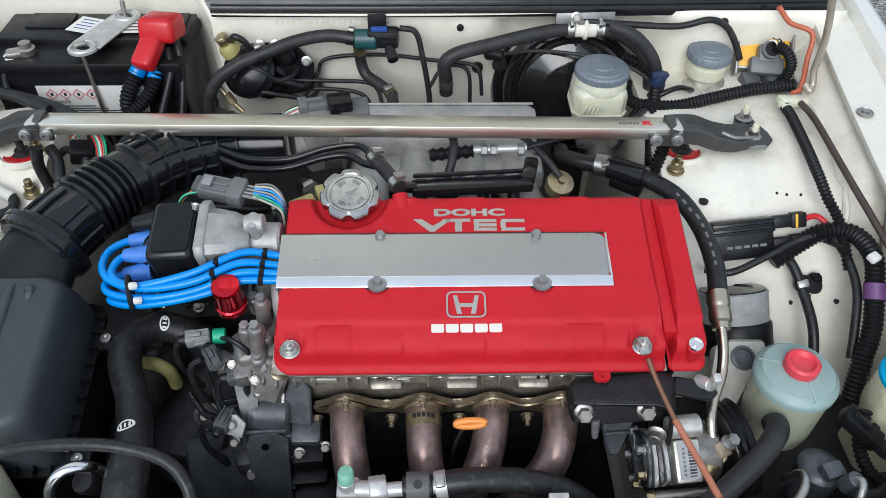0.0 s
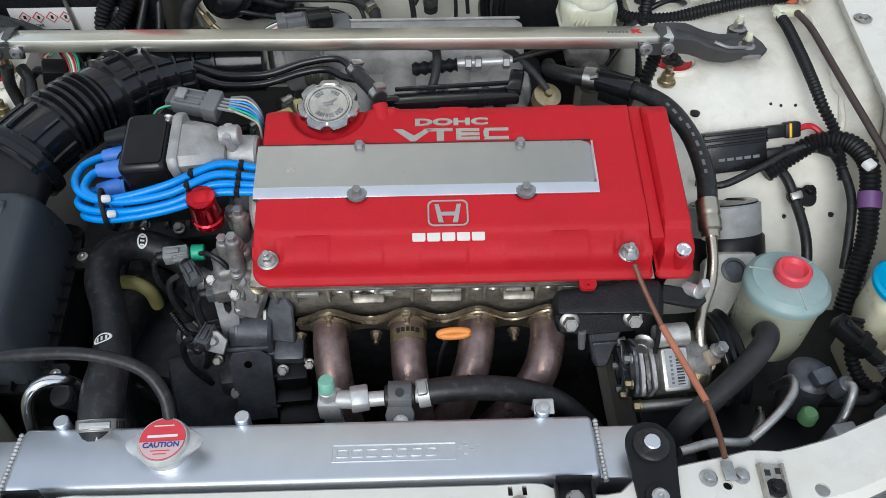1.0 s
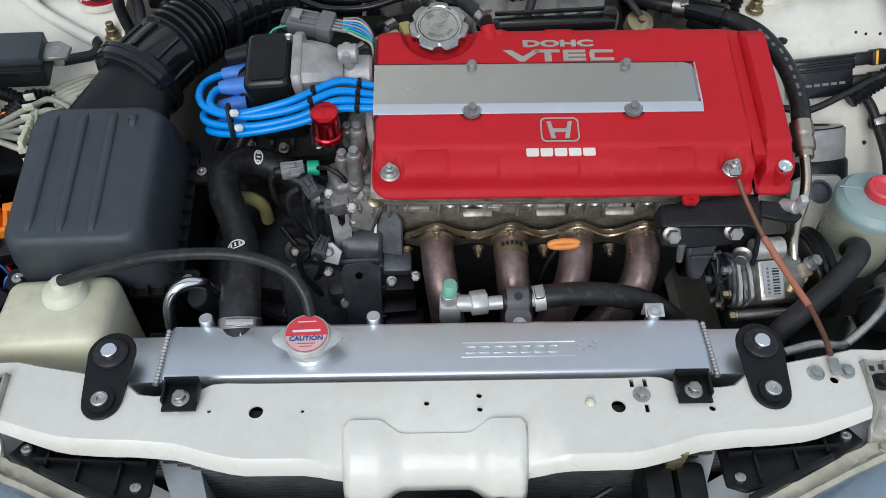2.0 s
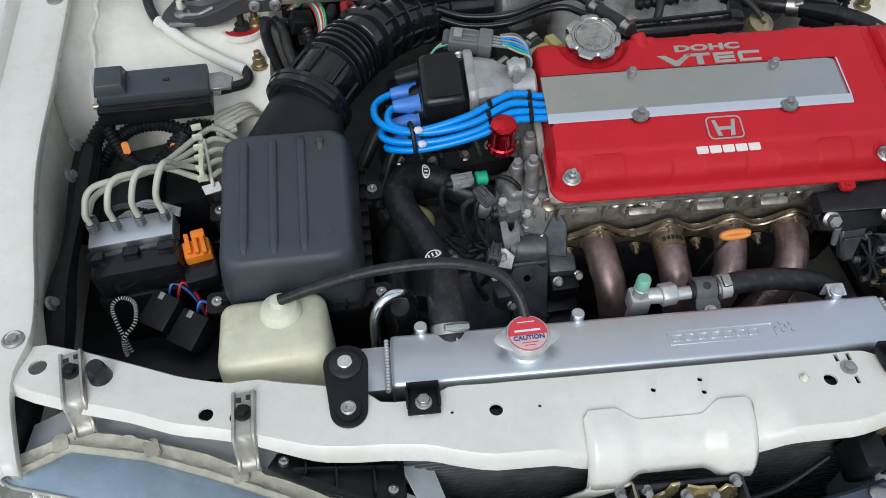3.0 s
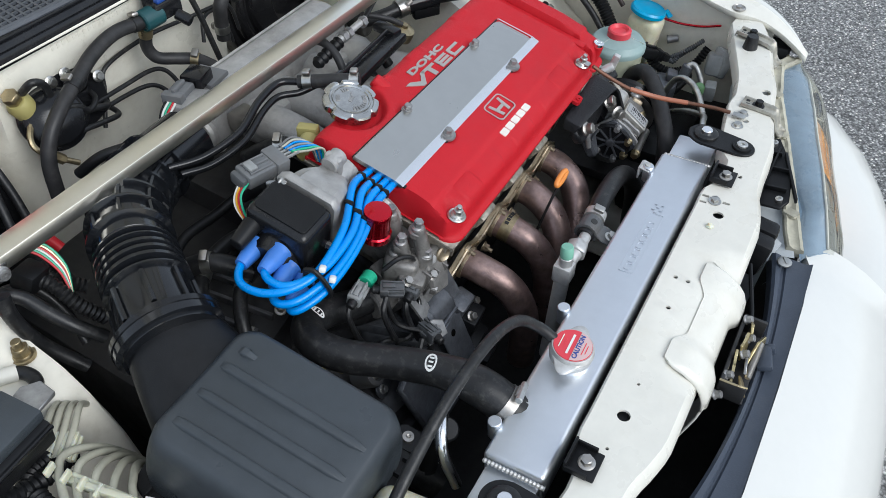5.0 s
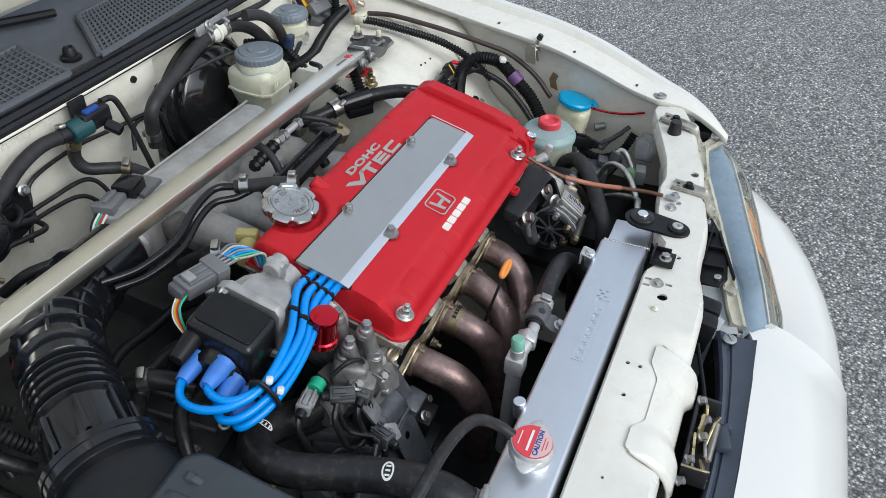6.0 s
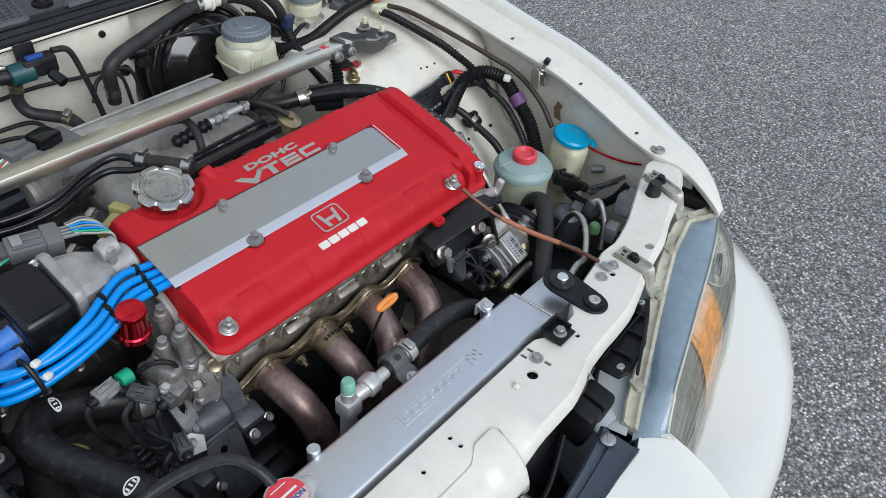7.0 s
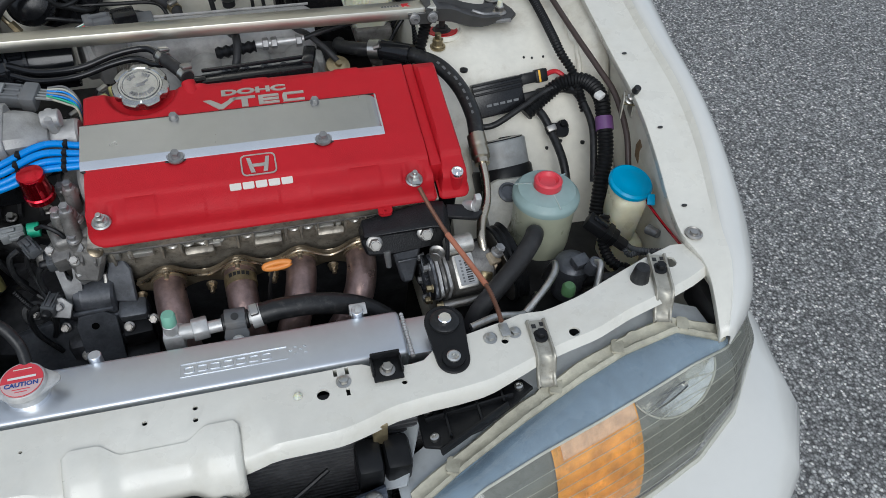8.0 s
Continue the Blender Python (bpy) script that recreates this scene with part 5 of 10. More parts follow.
for x in (0.055, 0.150, 0.240):
    part("port_web", box(bm_(), (0.040, 0.012, 0.030), en(x, 0.012, -0.062, 20, 0, 0), 0.004), HEAD_M, eng)
g = bm_()
box(g, (0.44, 0.19, 0.30), en(0.158, 0.125, -0.28), 0.01)
part("block", g, GRIME, eng)
g = bm_()
box(g, (0.045, 0.17, 0.34), en(0.42, 0.125, -0.175), 0.012)
part("belt_cover", g, BLACK_P, eng)
# end casting with sensors
g = bm_()
box(g, (0.030, 0.100, 0.070), en(-0.090, 0.080, -0.045), 0.010)
rod(g, ep(-0.086, 0.120, -0.050), ep(-0.086, 0.120, 0.004), 0.026, seg=24)
box(g, (0.030, 0.045, 0.05), en(-0.100, 0.045, -0.085), 0.010)
part("end_housing", g, CAST_D, eng, "stained cast end housing")
g = bm_()
tube(g, [ep(-0.078 - 0.004 * math.sin(a), 0.118 + 0.034 * math.cos(a), -0.012 + 0.030 * math.sin(a)) for a in [radians(200 - 20 * i) for i in range(12)]], 0.006, 8, 2)
part("cam_seal_lip", g, CAST, eng)
for x, y, z, h, r in ((-0.092, 0.050, 0.004, 0.060, 0.0095), (-0.100, 0.028, -0.010, 0.050, 0.0095), (-0.120, 0.062, -0.014, 0.045, 0.0085), (-0.104, 0.150, 0.010, 0.030, 0.0085), (-0.112, 0.105, 0.002, 0.030, 0.0080)):
    post = part("bolt_post", rod(bm_(), ep(x, y, z - h), ep(x, y, z), r + 0.0015, r), CAST_D, eng)
    part("bolt", hexbolt(bm_(), en(x, y, z), 0.0060, 0.007, 1.35), PRESSED_D, post, "dull flange bolt")
g = bm_()
box(g, (0.040, 0.036, 0.030), en(-0.118, 0.030, -0.046, 0, 0, 15), 0.006)
box(g, (0.028, 0.050, 0.024), en(-0.128, 0.060, -0.060, 0, 0, -10), 0.006)
part("valve_housing", g, CAST_D, eng, "cast solenoid housing")
for x, y, z in ((-0.136, 0.030, -0.034), (-0.106, 0.010, -0.036)):
    part("housing_bolt", hexbolt(bm_(), en(x, y, z, 20, 0, 0), 0.0055, 0.006, 1.35), STEEL, eng)
part("sensor_lead", tube(bm_(), [ep(-0.150, 0.060, -0.020), ep(-0.135, 0.050, -0.004), ep(-0.118, 0.040, -0.010), ep(-0.112, 0.034, -0.028), ep(-0.122, 0.026, -0.040)], 0.0032, 8), RUBBER, eng)
part("pad", box(bm_(), (0.028, 0.012, 0.034), en(-0.098, 0.008, -0.070, 10, 0, 20), 0.003), CAST, eng, "pale cast pad")
g = bm_()
rod(g, ep(-0.128, 0.045, -0.09), ep(-0.09, 0.05, -0.09), 0.024)
rod(g, ep(-0.165, 0.06, -0.085), ep(-0.12, 0.05, -0.088), 0.021)
part("water_outlet", g, CAST_D, eng)
for (x, y, z), r, foot in (((-0.099, 0.249, 0.742), 0.0092, 0.058), ((-0.116, 0.264, 0.724), 0.0086, 0.046), ((-0.097, 0.290, 0.746), 0.0090, 0.048)):
    g = bm_()
    rod(g, (x, y - foot * 0.2, z - foot), (x, y, z), r * 1.12, r, 20)
    lathe(g, [(r * 1.18, -0.012), (r * 1.2, -0.010), (r * 1.2, -0.005), (r * 1.02, -0.003)], T(x, y, z, 12, 0, 0), 20)
    post = part("bolt_post", g, CAST_D, eng, "stained round bolt post")
    part("bolt", hexbolt(bm_(), T(x, y, z, 12, 0, 0), 0.0062, 0.009, 1.35), PRESSED_D, post, "dull flange bolt")
g = bm_()
box(g, (0.050, 0.046, 0.058), T(-0.112, 0.268, 0.672, 10, 0, 20), 0.009, 3)
rod(g, (-0.098, 0.240, 0.668), (-0.080, 0.262, 0.680), 0.022, 0.019, 20)
prism(g, [(-0.022, -0.030), (0.010, -0.034), (0.024, 0.006), (0.018, 0.030), (-0.016, 0.034)], 0.018, T(-0.088, 0.240, 0.664, 70, 0, -8), 0.004)
part("end_column", g, CAST_D, eng, "stained cast corner of the head")
for k in range(3):
    part("cast_rib", box(bm_(), (0.0035, 0.014, 0.040 - 0.006 * k), T(-0.112 + 0.016 * k, 0.234 - 0.004 * k, 0.662, 20, 0, 0), 0.001), CAST_D, eng)
g = bm_()
prism(g, [(-0.016, -0.036), (0.018, -0.040), (0.016, 0.010), (0.006, 0.028), (-0.012, 0.026), (-0.018, 0.004)], 0.008, T(-0.060, 0.240, 0.618, 60, 0, -4), 0.002)
web = part("side_web", g, SOOT, eng, "oily grey bracket web")
part("web_edge", box(bm_(), (0.0045, 0.034, 0.012), T(-0.080, 0.232, 0.612, 60, 0, -8), 0.001), CAST_L, web, "bright edge strip")
part("web_hook", tube(bm_(), [(-0.080, 0.226, 0.594), (-0.068, 0.222, 0.588), (-0.054, 0.222, 0.593), (-0.048, 0.228, 0.602)], 0.0035, 8), PRESSED_D, web)
part("flange_nut", hexbolt(bm_(), T(-0.094, 0.236, 0.688, 60, 0, -20), 0.0070, 0.006, 1.6), PRESSED_D, eng, "dull flange nut")
part("core_plug", lathe(bm_(), [(0.011, 0), (0.011, 0.002), (0.009, 0.004), (0.006, 0.002), (0.001, 0.002)], T(-0.076, 0.226, 0.686, 78, 0, -20), 18), FLANGE, eng, "straw-tinted core plug")
part("brass_union", rod(bm_(), (-0.142, 0.252, 0.662), (-0.126, 0.256, 0.660), 0.0085, seg=6), BRONZE, eng, "brass union")
# gearbox end: castings below; the DARK boxes stand for unlit depths
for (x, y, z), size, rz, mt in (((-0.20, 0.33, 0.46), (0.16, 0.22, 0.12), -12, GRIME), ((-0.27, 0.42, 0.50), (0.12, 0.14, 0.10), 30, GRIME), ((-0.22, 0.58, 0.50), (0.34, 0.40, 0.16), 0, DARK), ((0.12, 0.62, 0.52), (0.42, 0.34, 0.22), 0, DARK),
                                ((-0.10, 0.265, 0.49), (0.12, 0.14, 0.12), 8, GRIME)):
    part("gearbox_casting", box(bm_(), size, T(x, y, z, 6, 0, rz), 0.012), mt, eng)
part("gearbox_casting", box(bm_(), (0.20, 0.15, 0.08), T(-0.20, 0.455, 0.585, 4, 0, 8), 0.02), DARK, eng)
for k in range(6):
    part("casting_rib", box(bm_(), (0.006, 0.13, 0.014), T(-0.275 + 0.030 * k, 0.455, 0.628, 4, 0, 8), 0.002), GRIME, eng)
for x, y in ((-0.27, 0.40), (-0.22, 0.392), (-0.17, 0.40), (-0.13, 0.42)):
    part("bolt", hexbolt(bm_(), T(x, y, 0.622, 20, 0, 0), 0.006, 0.007, 1.4), STEEL, eng)
g = bm_()
rod(g, (-0.126, 0.238, 0.588), (-0.070, 0.232, 0.590), 0.029, seg=26)
rod(g, (-0.120, 0.238, 0.588), (-0.112, 0.238, 0.588), 0.0305, seg=26)
rod(g, (-0.084, 0.215, 0.50), (-0.084, 0.225, 0.575), 0.026, 0.022, 20)
box(g, (0.040, 0.030, 0.040), T(-0.052, 0.214, 0.566, 20, 0, 0), 0.006)
part("bell_housing", g, SOOT, eng, "oily grey bell housing")
g = bm_()
prism(g, [(-0.026, -0.075), (0.024, -0.075), (0.026, 0.020), (0.012, 0.032), (-0.022, 0.030), (-0.028, 0.016)], 0.004, T(-0.100, 0.192, 0.560, 68, 0, 4), 0.001)
plate_ = part("shield_plate", g, SOOT, eng, "dull grey steel plate")
# black disc paints the hole's unlit depth on the plate
part("plate_hole", lathe(bm_(), [(0.0052, 0.0), (0.0052, 0.0006), (0.0005, 0.0006)], T(-0.100, 0.192, 0.560, 68, 0, 4) @ T(-0.004, 0.012, 0.004), 14), VOID, plate_)
part("plate_lip", tube(bm_(), [(-0.128, 0.202, 0.592), (-0.076, 0.204, 0.592)], 0.003, 8), SOOT, plate_)
for (x, y, z), size, rx, rz in (((-0.050, 0.196, 0.545), (0.040, 0.030, 0.035), 12, 4), ((-0.052, 0.188, 0.512), (0.048, 0.030, 0.016), 14, 4), ((-0.045, 0.176, 0.478), (0.056, 0.036, 0.042), 16, 3), ((-0.076, 0.180, 0.500), (0.014, 0.020, 0.024), 16, 3)):
    part("starter_block", box(bm_(), size, T(x, y, z, rx, 0, rz), 0.003), BLACK_P, eng, "black moulded block")
for k in range(4):
    part("cast_mark", box(bm_(), (0.006, 0.0012, 0.006), T(-0.062 + 0.011 * k, 0.1585, 0.482, 16, 0, 3)), GREY_P, eng)
for x, y, z in ((-0.148, 0.210, 0.560), (-0.165, 0.235, 0.545), (-0.060, 0.188, 0.565), (-0.125, 0.178, 0.53), (-0.20, 0.26, 0.545), (-0.028, 0.200, 0.560)):
    part("bolt", hexbolt(bm_(), T(x, y, z, 50, 0, 0), 0.0055, 0.006, 1.4), STEEL, eng, "steel flange bolt")
g = bm_()
m = T(-0.126, 0.238, 0.634, 62, 0, 6)
prism(g, [(-0.010, -0.042), (0.012, -0.042), (0.015, 0.000), (0.016, 0.020), (0.020, 0.030), (0.012, 0.036), (0.008, 0.024), (0.007, -0.004), (0.002, -0.010), (-0.003, -0.004), (-0.004, 0.024), (-0.010, 0.036), (-0.018, 0.030), (-0.013, 0.018)], 0.004, m, 0.001)
part("lifting_eye", g, PRESSED_D, eng, "dull forked steel bracket")
part("eye_spacer", box(bm_(), (0.044, 0.016, 0.012), T(-0.128, 0.252, 0.664, 20, 0, 6), 0.003), SOOT, eng)
g = bm_()
prism(g, [(-0.018, -0.012), (0.016, -0.016), (0.020, 0.004), (0.006, 0.014), (-0.016, 0.012)], 0.003, T(-0.142, 0.202, 0.612, 50, 0, -10), 0.001)
hexbolt(g, T(-0.140, 0.200, 0.615, 50, 0, 0), 0.005, 0.005, 1.3)
part("clip_plate", g, PRESSED_D, eng)
part("gear_cover", prism(bm_(), [(-0.05, -0.06), (0.04, -0.07), (0.045, 0.03), (0.01, 0.05), (-0.05, 0.04)], 0.012, T(-0.165, 0.205, 0.520, 60, 0, 6), 0.004), SOOT, eng, "oily dark gear casing cover")

g = bm_()
box(g, (0.085, 0.095, 0.120), T(-0.118, 0.285, 0.505, 10, 6, 24), 0.012, 3)
box(g, (0.060, 0.075, 0.020), T(-0.120, 0.283, 0.566, 10, 6, 24), 0.006)
part("gear_case", g, SOOT, eng, "oily grey gear case")
for k in range(4):
    part("case_rib", box(bm_(), (0.005, 0.085, 0.016), T(-0.150 + 0.020 * k, 0.278 + 0.009 * k, 0.575, 10, 6, 24), 0.0015), SOOT, eng)
g = bm_()
prism(g, [(-0.095, -0.050), (-0.020, -0.075), (0.070, -0.060), (0.085, 0.010), (0.040, 0.060), (-0.060, 0.065), (-0.105, 0.015)], 0.030, T(-0.195, 0.270, 0.445, 8, 0, -8), 0.006)
part("gear_cover", g, GRIME, eng, "ribbed oily gearbox cover")
for x, y in ((-0.080, -0.040), (-0.015, -0.060), (0.055, -0.045), (0.065, 0.010), (-0.085, 0.015), (-0.045, 0.050), (0.030, 0.045)):
    part("bolt", hexbolt(bm_(), T(-0.195, 0.270, 0.445, 8, 0, -8) @ T(x, y, 0.030), 0.0055, 0.007, 1.4), PRESSED_D, eng)
for k in range(3):
    part("cover_rib", box(bm_(), (0.120, 0.005, 0.010), T(-0.195, 0.270, 0.445, 8, 0, -8) @ T(-0.010, -0.030 + 0.030 * k, 0.034, 0, 0, 12), 0.0015), GRIME, eng)
part("breather_cap", lathe(bm_(), [(0.014, 0), (0.014, 0.008), (0.011, 0.011), (0.006, 0.009), (0.001, 0.009)], T(-0.215, 0.250, 0.478, 8, 0, 0), 20), PRESSED_D, eng)

for k, pts in enumerate(([(-0.205, 0.262, 0.600), (-0.185, 0.245, 0.612), (-0.165, 0.232, 0.600), (-0.150, 0.226, 0.606)], [(-0.215, 0.270, 0.585), (-0.190, 0.240, 0.580), (-0.170, 0.225, 0.590), (-0.158, 0.212, 0.575)],
                         [(-0.160, 0.262, 0.690), (-0.172, 0.250, 0.660), (-0.168, 0.240, 0.630), (-0.156, 0.214, 0.620)], [(-0.150, 0.205, 0.612), (-0.152, 0.200, 0.590), (-0.160, 0.206, 0.560), (-0.175, 0.215, 0.53)])):
    ld = thing("sensor_lead", "thin black sensor lead over the gearbox", "cable", group="sensor leads")
    part("sleeve", tube(bm_(), pts, 0.0034 + 0.001 * (k % 2), 8, 8, pitch=0.004 if k == 1 else 0, ribs=0.0006), RUBBER, ld)
sol_ = thing("shift_solenoid", "dark round solenoid on the gearbox", "solenoid")
m = T(-0.198, 0.262, 0.545, 55, 0, 12)
part("body", lathe(bm_(), [(0.019, -0.03), (0.020, -0.004), (0.018, 0.002), (0.012, 0.004), (0.011, 0.000), (0.001, 0.000)], m, 26), GREY_D, sol_)
part("bracket", prism(bm_(), rounded(0.058, 0.020, 0.006), 0.004, m @ T(0.010, -0.026, -0.006), 0.001), SOOT, sol_)
for x in (-0.008, 0.030):
    part("bolt", hexbolt(bm_(), m @ T(x, -0.026, -0.002), 0.005, 0.005, 1.4), PRESSED_D, sol_)
for k in range(3):
    part("fin", box(bm_(), (0.030, 0.004, 0.008), m @ T(0.036, -0.004 + 0.009 * k, -0.004), 0.001), SOOT, sol_)

# ---- exhaust manifold ----
exh = thing("exhaust_manifold", "heat-tinted tubular steel exhaust manifold", "manifold")
PORTS = [0.002, 0.101, 0.191, 0.281]
FY, FZ = 0.236, 0.600
g = bm_()
out, n = [], 80
for i in range(n + 1):
    x = -0.042 + 0.362 * i / n
    up = max(math.exp(-((x - p) / 0.026) ** 2) for p in PORTS)
    out.append((x, 0.004 + 0.027 * up))
for i in range(n, -1, -1):
    x = -0.042 + 0.362 * i / n
    up = max(math.exp(-((x - p) / 0.030) ** 2) for p in PORTS)
    out.append((x, -0.013 - 0.020 * up))
prism(g, out[::-1], 0.008, T(0, FY + 0.006, FZ, 103.5, 0, 0), 0.001)
flg = part("flange", g, FLANGE, exh, "straw-tinted scalloped flange")
fm = T(0, FY + 0.006, FZ, 103.5, 0, 0)
part("flange_rim", tube(bm_(), [fm @ Vector((x, y - 0.002, 0.008)) for x, y in out[:n + 1:2]], 0.0030, 8, 2), material("bright_straw_metal", (0.60, 0.50, 0.36), 0.28, 1.0, var=0.3, bump=0.2, dirt=0.4, dirt_color=(0.14, 0.10, 0.07), blotch=30), flg, "brighter upper rim")
WAYS = [[(0.002, 0.240, 0.600), (0.003, 0.205, 0.594), (0.008, 0.170, 0.578), (0.014, 0.147, 0.545), (0.022, 0.137, 0.490), (0.03, 0.14, 0.40)],
        [(0.101, 0.240, 0.600), (0.101, 0.207, 0.594), (0.103, 0.172, 0.578), (0.108, 0.150, 0.545), (0.113, 0.140, 0.490), (0.115, 0.14, 0.40)],
        [(0.191, 0.240, 0.600), (0.189, 0.207, 0.594), (0.180, 0.172, 0.576), (0.166, 0.152, 0.545), (0.147, 0.142, 0.490), (0.135, 0.15, 0.40)],
        [(0.281, 0.240, 0.600), (0.279, 0.205, 0.593), (0.268, 0.172, 0.574), (0.245, 0.152, 0.540), (0.215, 0.143, 0.495), (0.18, 0.16, 0.40)]]
for w, p in zip(WAYS, PORTS):
    pipe = part("pipe", tube(bm_(), w, 0.0225, 22, 10), HEADER, exh, "brown heat-tinted pipe", smooth=70)
    g = bm_()
    tube(g, [Vector(w[0]) + Vector((0, -0.006, -0.001)), Vector(w[0]) + Vector((0, -0.013, -0.0025))], lambda t: 0.0245 + 0.001 * math.sin(t * 40), 22, 3)
    part("weld", g, FLANGE, pipe)
    for dx, dz in ((0, 0.023), (-0.042, -0.019)):
        m = T(p + dx, FY - 0.004, FZ + dz, 103.5, 0, 0)
        g = bm_()
        hexbolt(g, m, 0.0065, 0.007, 1.3)
        rod(g, m @ Vector((0, 0, 0.006)), m @ Vector((0, 0, 0.016)), 0.0036)
        part("nut", g, FLANGE, pipe)
tag = part("maker_tag", tube(bm_(), [(0.1015, 0.219, 0.5965), (0.1015, 0.212, 0.595), (0.102, 0.203, 0.593)], 0.0236, 26, 4), BRONZE, exh, "stamped brass-coloured cuff")
for k in range(5):
    part("tag_bar", box(bm_(), (0.0045, 0.006, 0.001), T(0.0895 + 0.006 * k, 0.209, 0.6183 - 0.0007 * (k - 2) ** 2, 12, (k - 2) * 12, 0)), DARK, tag)
dip = thing("dipstick", "dipstick with an orange ring handle", "dipstick")
part("handle", tube(bm_(), [T(0.157, 0.157, 0.675, 10, -4, 0) @ Vector((0.0170 * math.cos(a), 0.0022 * math.sin(a), 0.0030 * math.sin(a))) for a in [radians(20 * i) for i in range(19)]], 0.0042, 10, 3), AMBER_P, dip, "orange plastic handle")
part("rod", tube(bm_(), [(0.150, 0.157, 0.667), (0.142, 0.168, 0.62), (0.135, 0.19, 0.52)], 0.0022, 8), DARK, dip)

# ---- distributor and ignition wires ----
dist = thing("distributor", "distributor with a black cap and cast housing", "distributor")
DM = T(-0.183, 0.363, 0.778, 13.5, -4, 0)
g = bm_()
box(g, (0.064, 0.092, 0.118), DM @ T(-0.022, 0, -0.024), 0.009, 3, 0.92)
capb = part("cap", g, BLACK_G, dist, "black moulded cap")
part("cap_top", prism(bm_(), rounded(0.046, 0.072, 0.006), 0.003, DM @ T(-0.020, 0, 0.0345), 0.001), BLACK_P, capb)
for y, z in ((0.017, -0.014), (-0.014, -0.006), (-0.028, -0.024), (-0.040, -0.034)):
    rod(g := bm_(), DM @ Vector((-0.074, y, z)), DM @ Vector((-0.040, y, z)), 0.0082, 0.0112)
    part("tower", g, BLACK_G, capb)
part("tower_base", lathe(bm_(), [(0.040, 0.0), (0.038, 0.010), (0.034, 0.016), (0.020, 0.018)], DM @ T(-0.052, -0.004, -0.028, 0, -90, 0), 28, 0.9), BLACK_G, capb)
part("coil_tower", rod(bm_(), DM @ Vector((-0.050, 0.030, 0.012)), DM @ Vector((-0.084, 0.028, 0.008)), 0.0120, 0.0095), BLACK_P, capb)
g = bm_()
prism(g, [(-0.043, -0.055), (0.043, -0.055), (0.043, 0.030), (0.030, 0.040), (-0.036, 0.040), (-0.043, 0.03)], 0.012, DM @ T(0.010, 0, 0.0, 90, 0, 90), 0.002)
faces(g, [[DM @ Vector((x, y * k + 0.004 * (1 - k), z * k - 0.016 * (1 - k))) for y, z in ((-0.037, -0.050), (0.034, -0.050), (0.036, -0.044), (0.036, 0.022), (0.018, 0.037), (-0.030, 0.037), (-0.039, 0.028), (-0.039, -0.044))] for x, k in ((0.018, 1.0), (0.030, 0.97), (0.050, 0.86), (0.066, 0.66), (0.070, 0.6))])
rod(g, DM @ Vector((0.04, 0.004, -0.018)), DM @ Vector((0.105, 0.004, -0.018)), 0.030, 0.026, 22)
part("housing", g, CAST, dist, "cast aluminium housing")
g = bm_()
box(g, (0.014, 0.026, 0.050), DM @ T(0.077, 0.006, 0.010), 0.006)
rod(g, DM @ Vector((0.066, 0.006, 0.024)), DM @ Vector((0.090, 0.006, 0.024)), 0.012)
part("clamp_lug", g, CAST, dist)
for y, z, x in ((-0.036, -0.02, -0.004), (0.038, 0.034, 0.004)):
    part("screw", hexbolt(bm_(), DM @ T(x, y - 0.006, z, 90, 0, 0), 0.005, 0.006, 1.3), ZINC, dist)
conn = thing("wiring_plug", "grey connector block with coloured wires on the distributor", "connector")
g = bm_()
box(g, (0.044, 0.030, 0.020), T(-0.168, 0.436, 0.805, 10, 5, -12), 0.003)
box(g, (0.020, 0.036, 0.024), T(-0.140, 0.430, 0.803, 10, 5, -12), 0.003)
part("body", g, GREY_P, conn)
cm_ = T(-0.168, 0.436, 0.805, 10, 5, -12)
for k in range(3):
    part("rib", box(bm_(), (0.034, 0.0025, 0.004), cm_ @ T(0, -0.010 + 0.010 * k, 0.0112), 0.0008), GREY_P, conn)
part("latch", box(bm_(), (0.012, 0.016, 0.005), cm_ @ T(-0.010, 0, 0.0135), 0.0015), LGREY_P, conn)
part("back_shell", box(bm_(), (0.010, 0.026, 0.017), cm_ @ T(-0.026, 0, -0.001), 0.004), GREY_D, conn)
for i in range(4):
    part("pin_sleeve", box(bm_(), (0.030, 0.003, 0.004), T(-0.125, 0.418 + 0.007 * i, 0.806, 10, 5, -12), 0.001), LGREY_P, conn)
cols = [GREY_P, PALE_PIPE, BLUE_W, LGREY_P, BLUE_W, GREEN_P, PALE_PIPE]
for i in range(7):
    a = i * 0.004
    part("wire", tube(bm_(), [(-0.118, 0.440 - a, 0.808), (-0.095, 0.438 - a, 0.808 - a * 0.5), (-0.080, 0.425 - a, 0.794), (-0.079, 0.415 - a * 0.6, 0.768)], 0.0016, 6, 6), cols[i], conn)
for i in range(4):
    part("wire", tube(bm_(), [(-0.190, 0.430 + 0.004 * i, 0.806), (-0.212, 0.425 + 0.004 * i, 0.80 - 0.003 * i), (-0.222, 0.41 + 0.003 * i, 0.778), (-0.222, 0.385, 0.75)], 0.0015, 6, 6), (GREEN_P, INK_R, YELLOW, PAPER)[i], conn)
part("sleeve", tube(bm_(), [(-0.222, 0.39, 0.76), (-0.224, 0.365, 0.735), (-0.215, 0.34, 0.70)], 0.007, 10, pitch=0.005, ribs=0.0008), BLACK_P, conn)

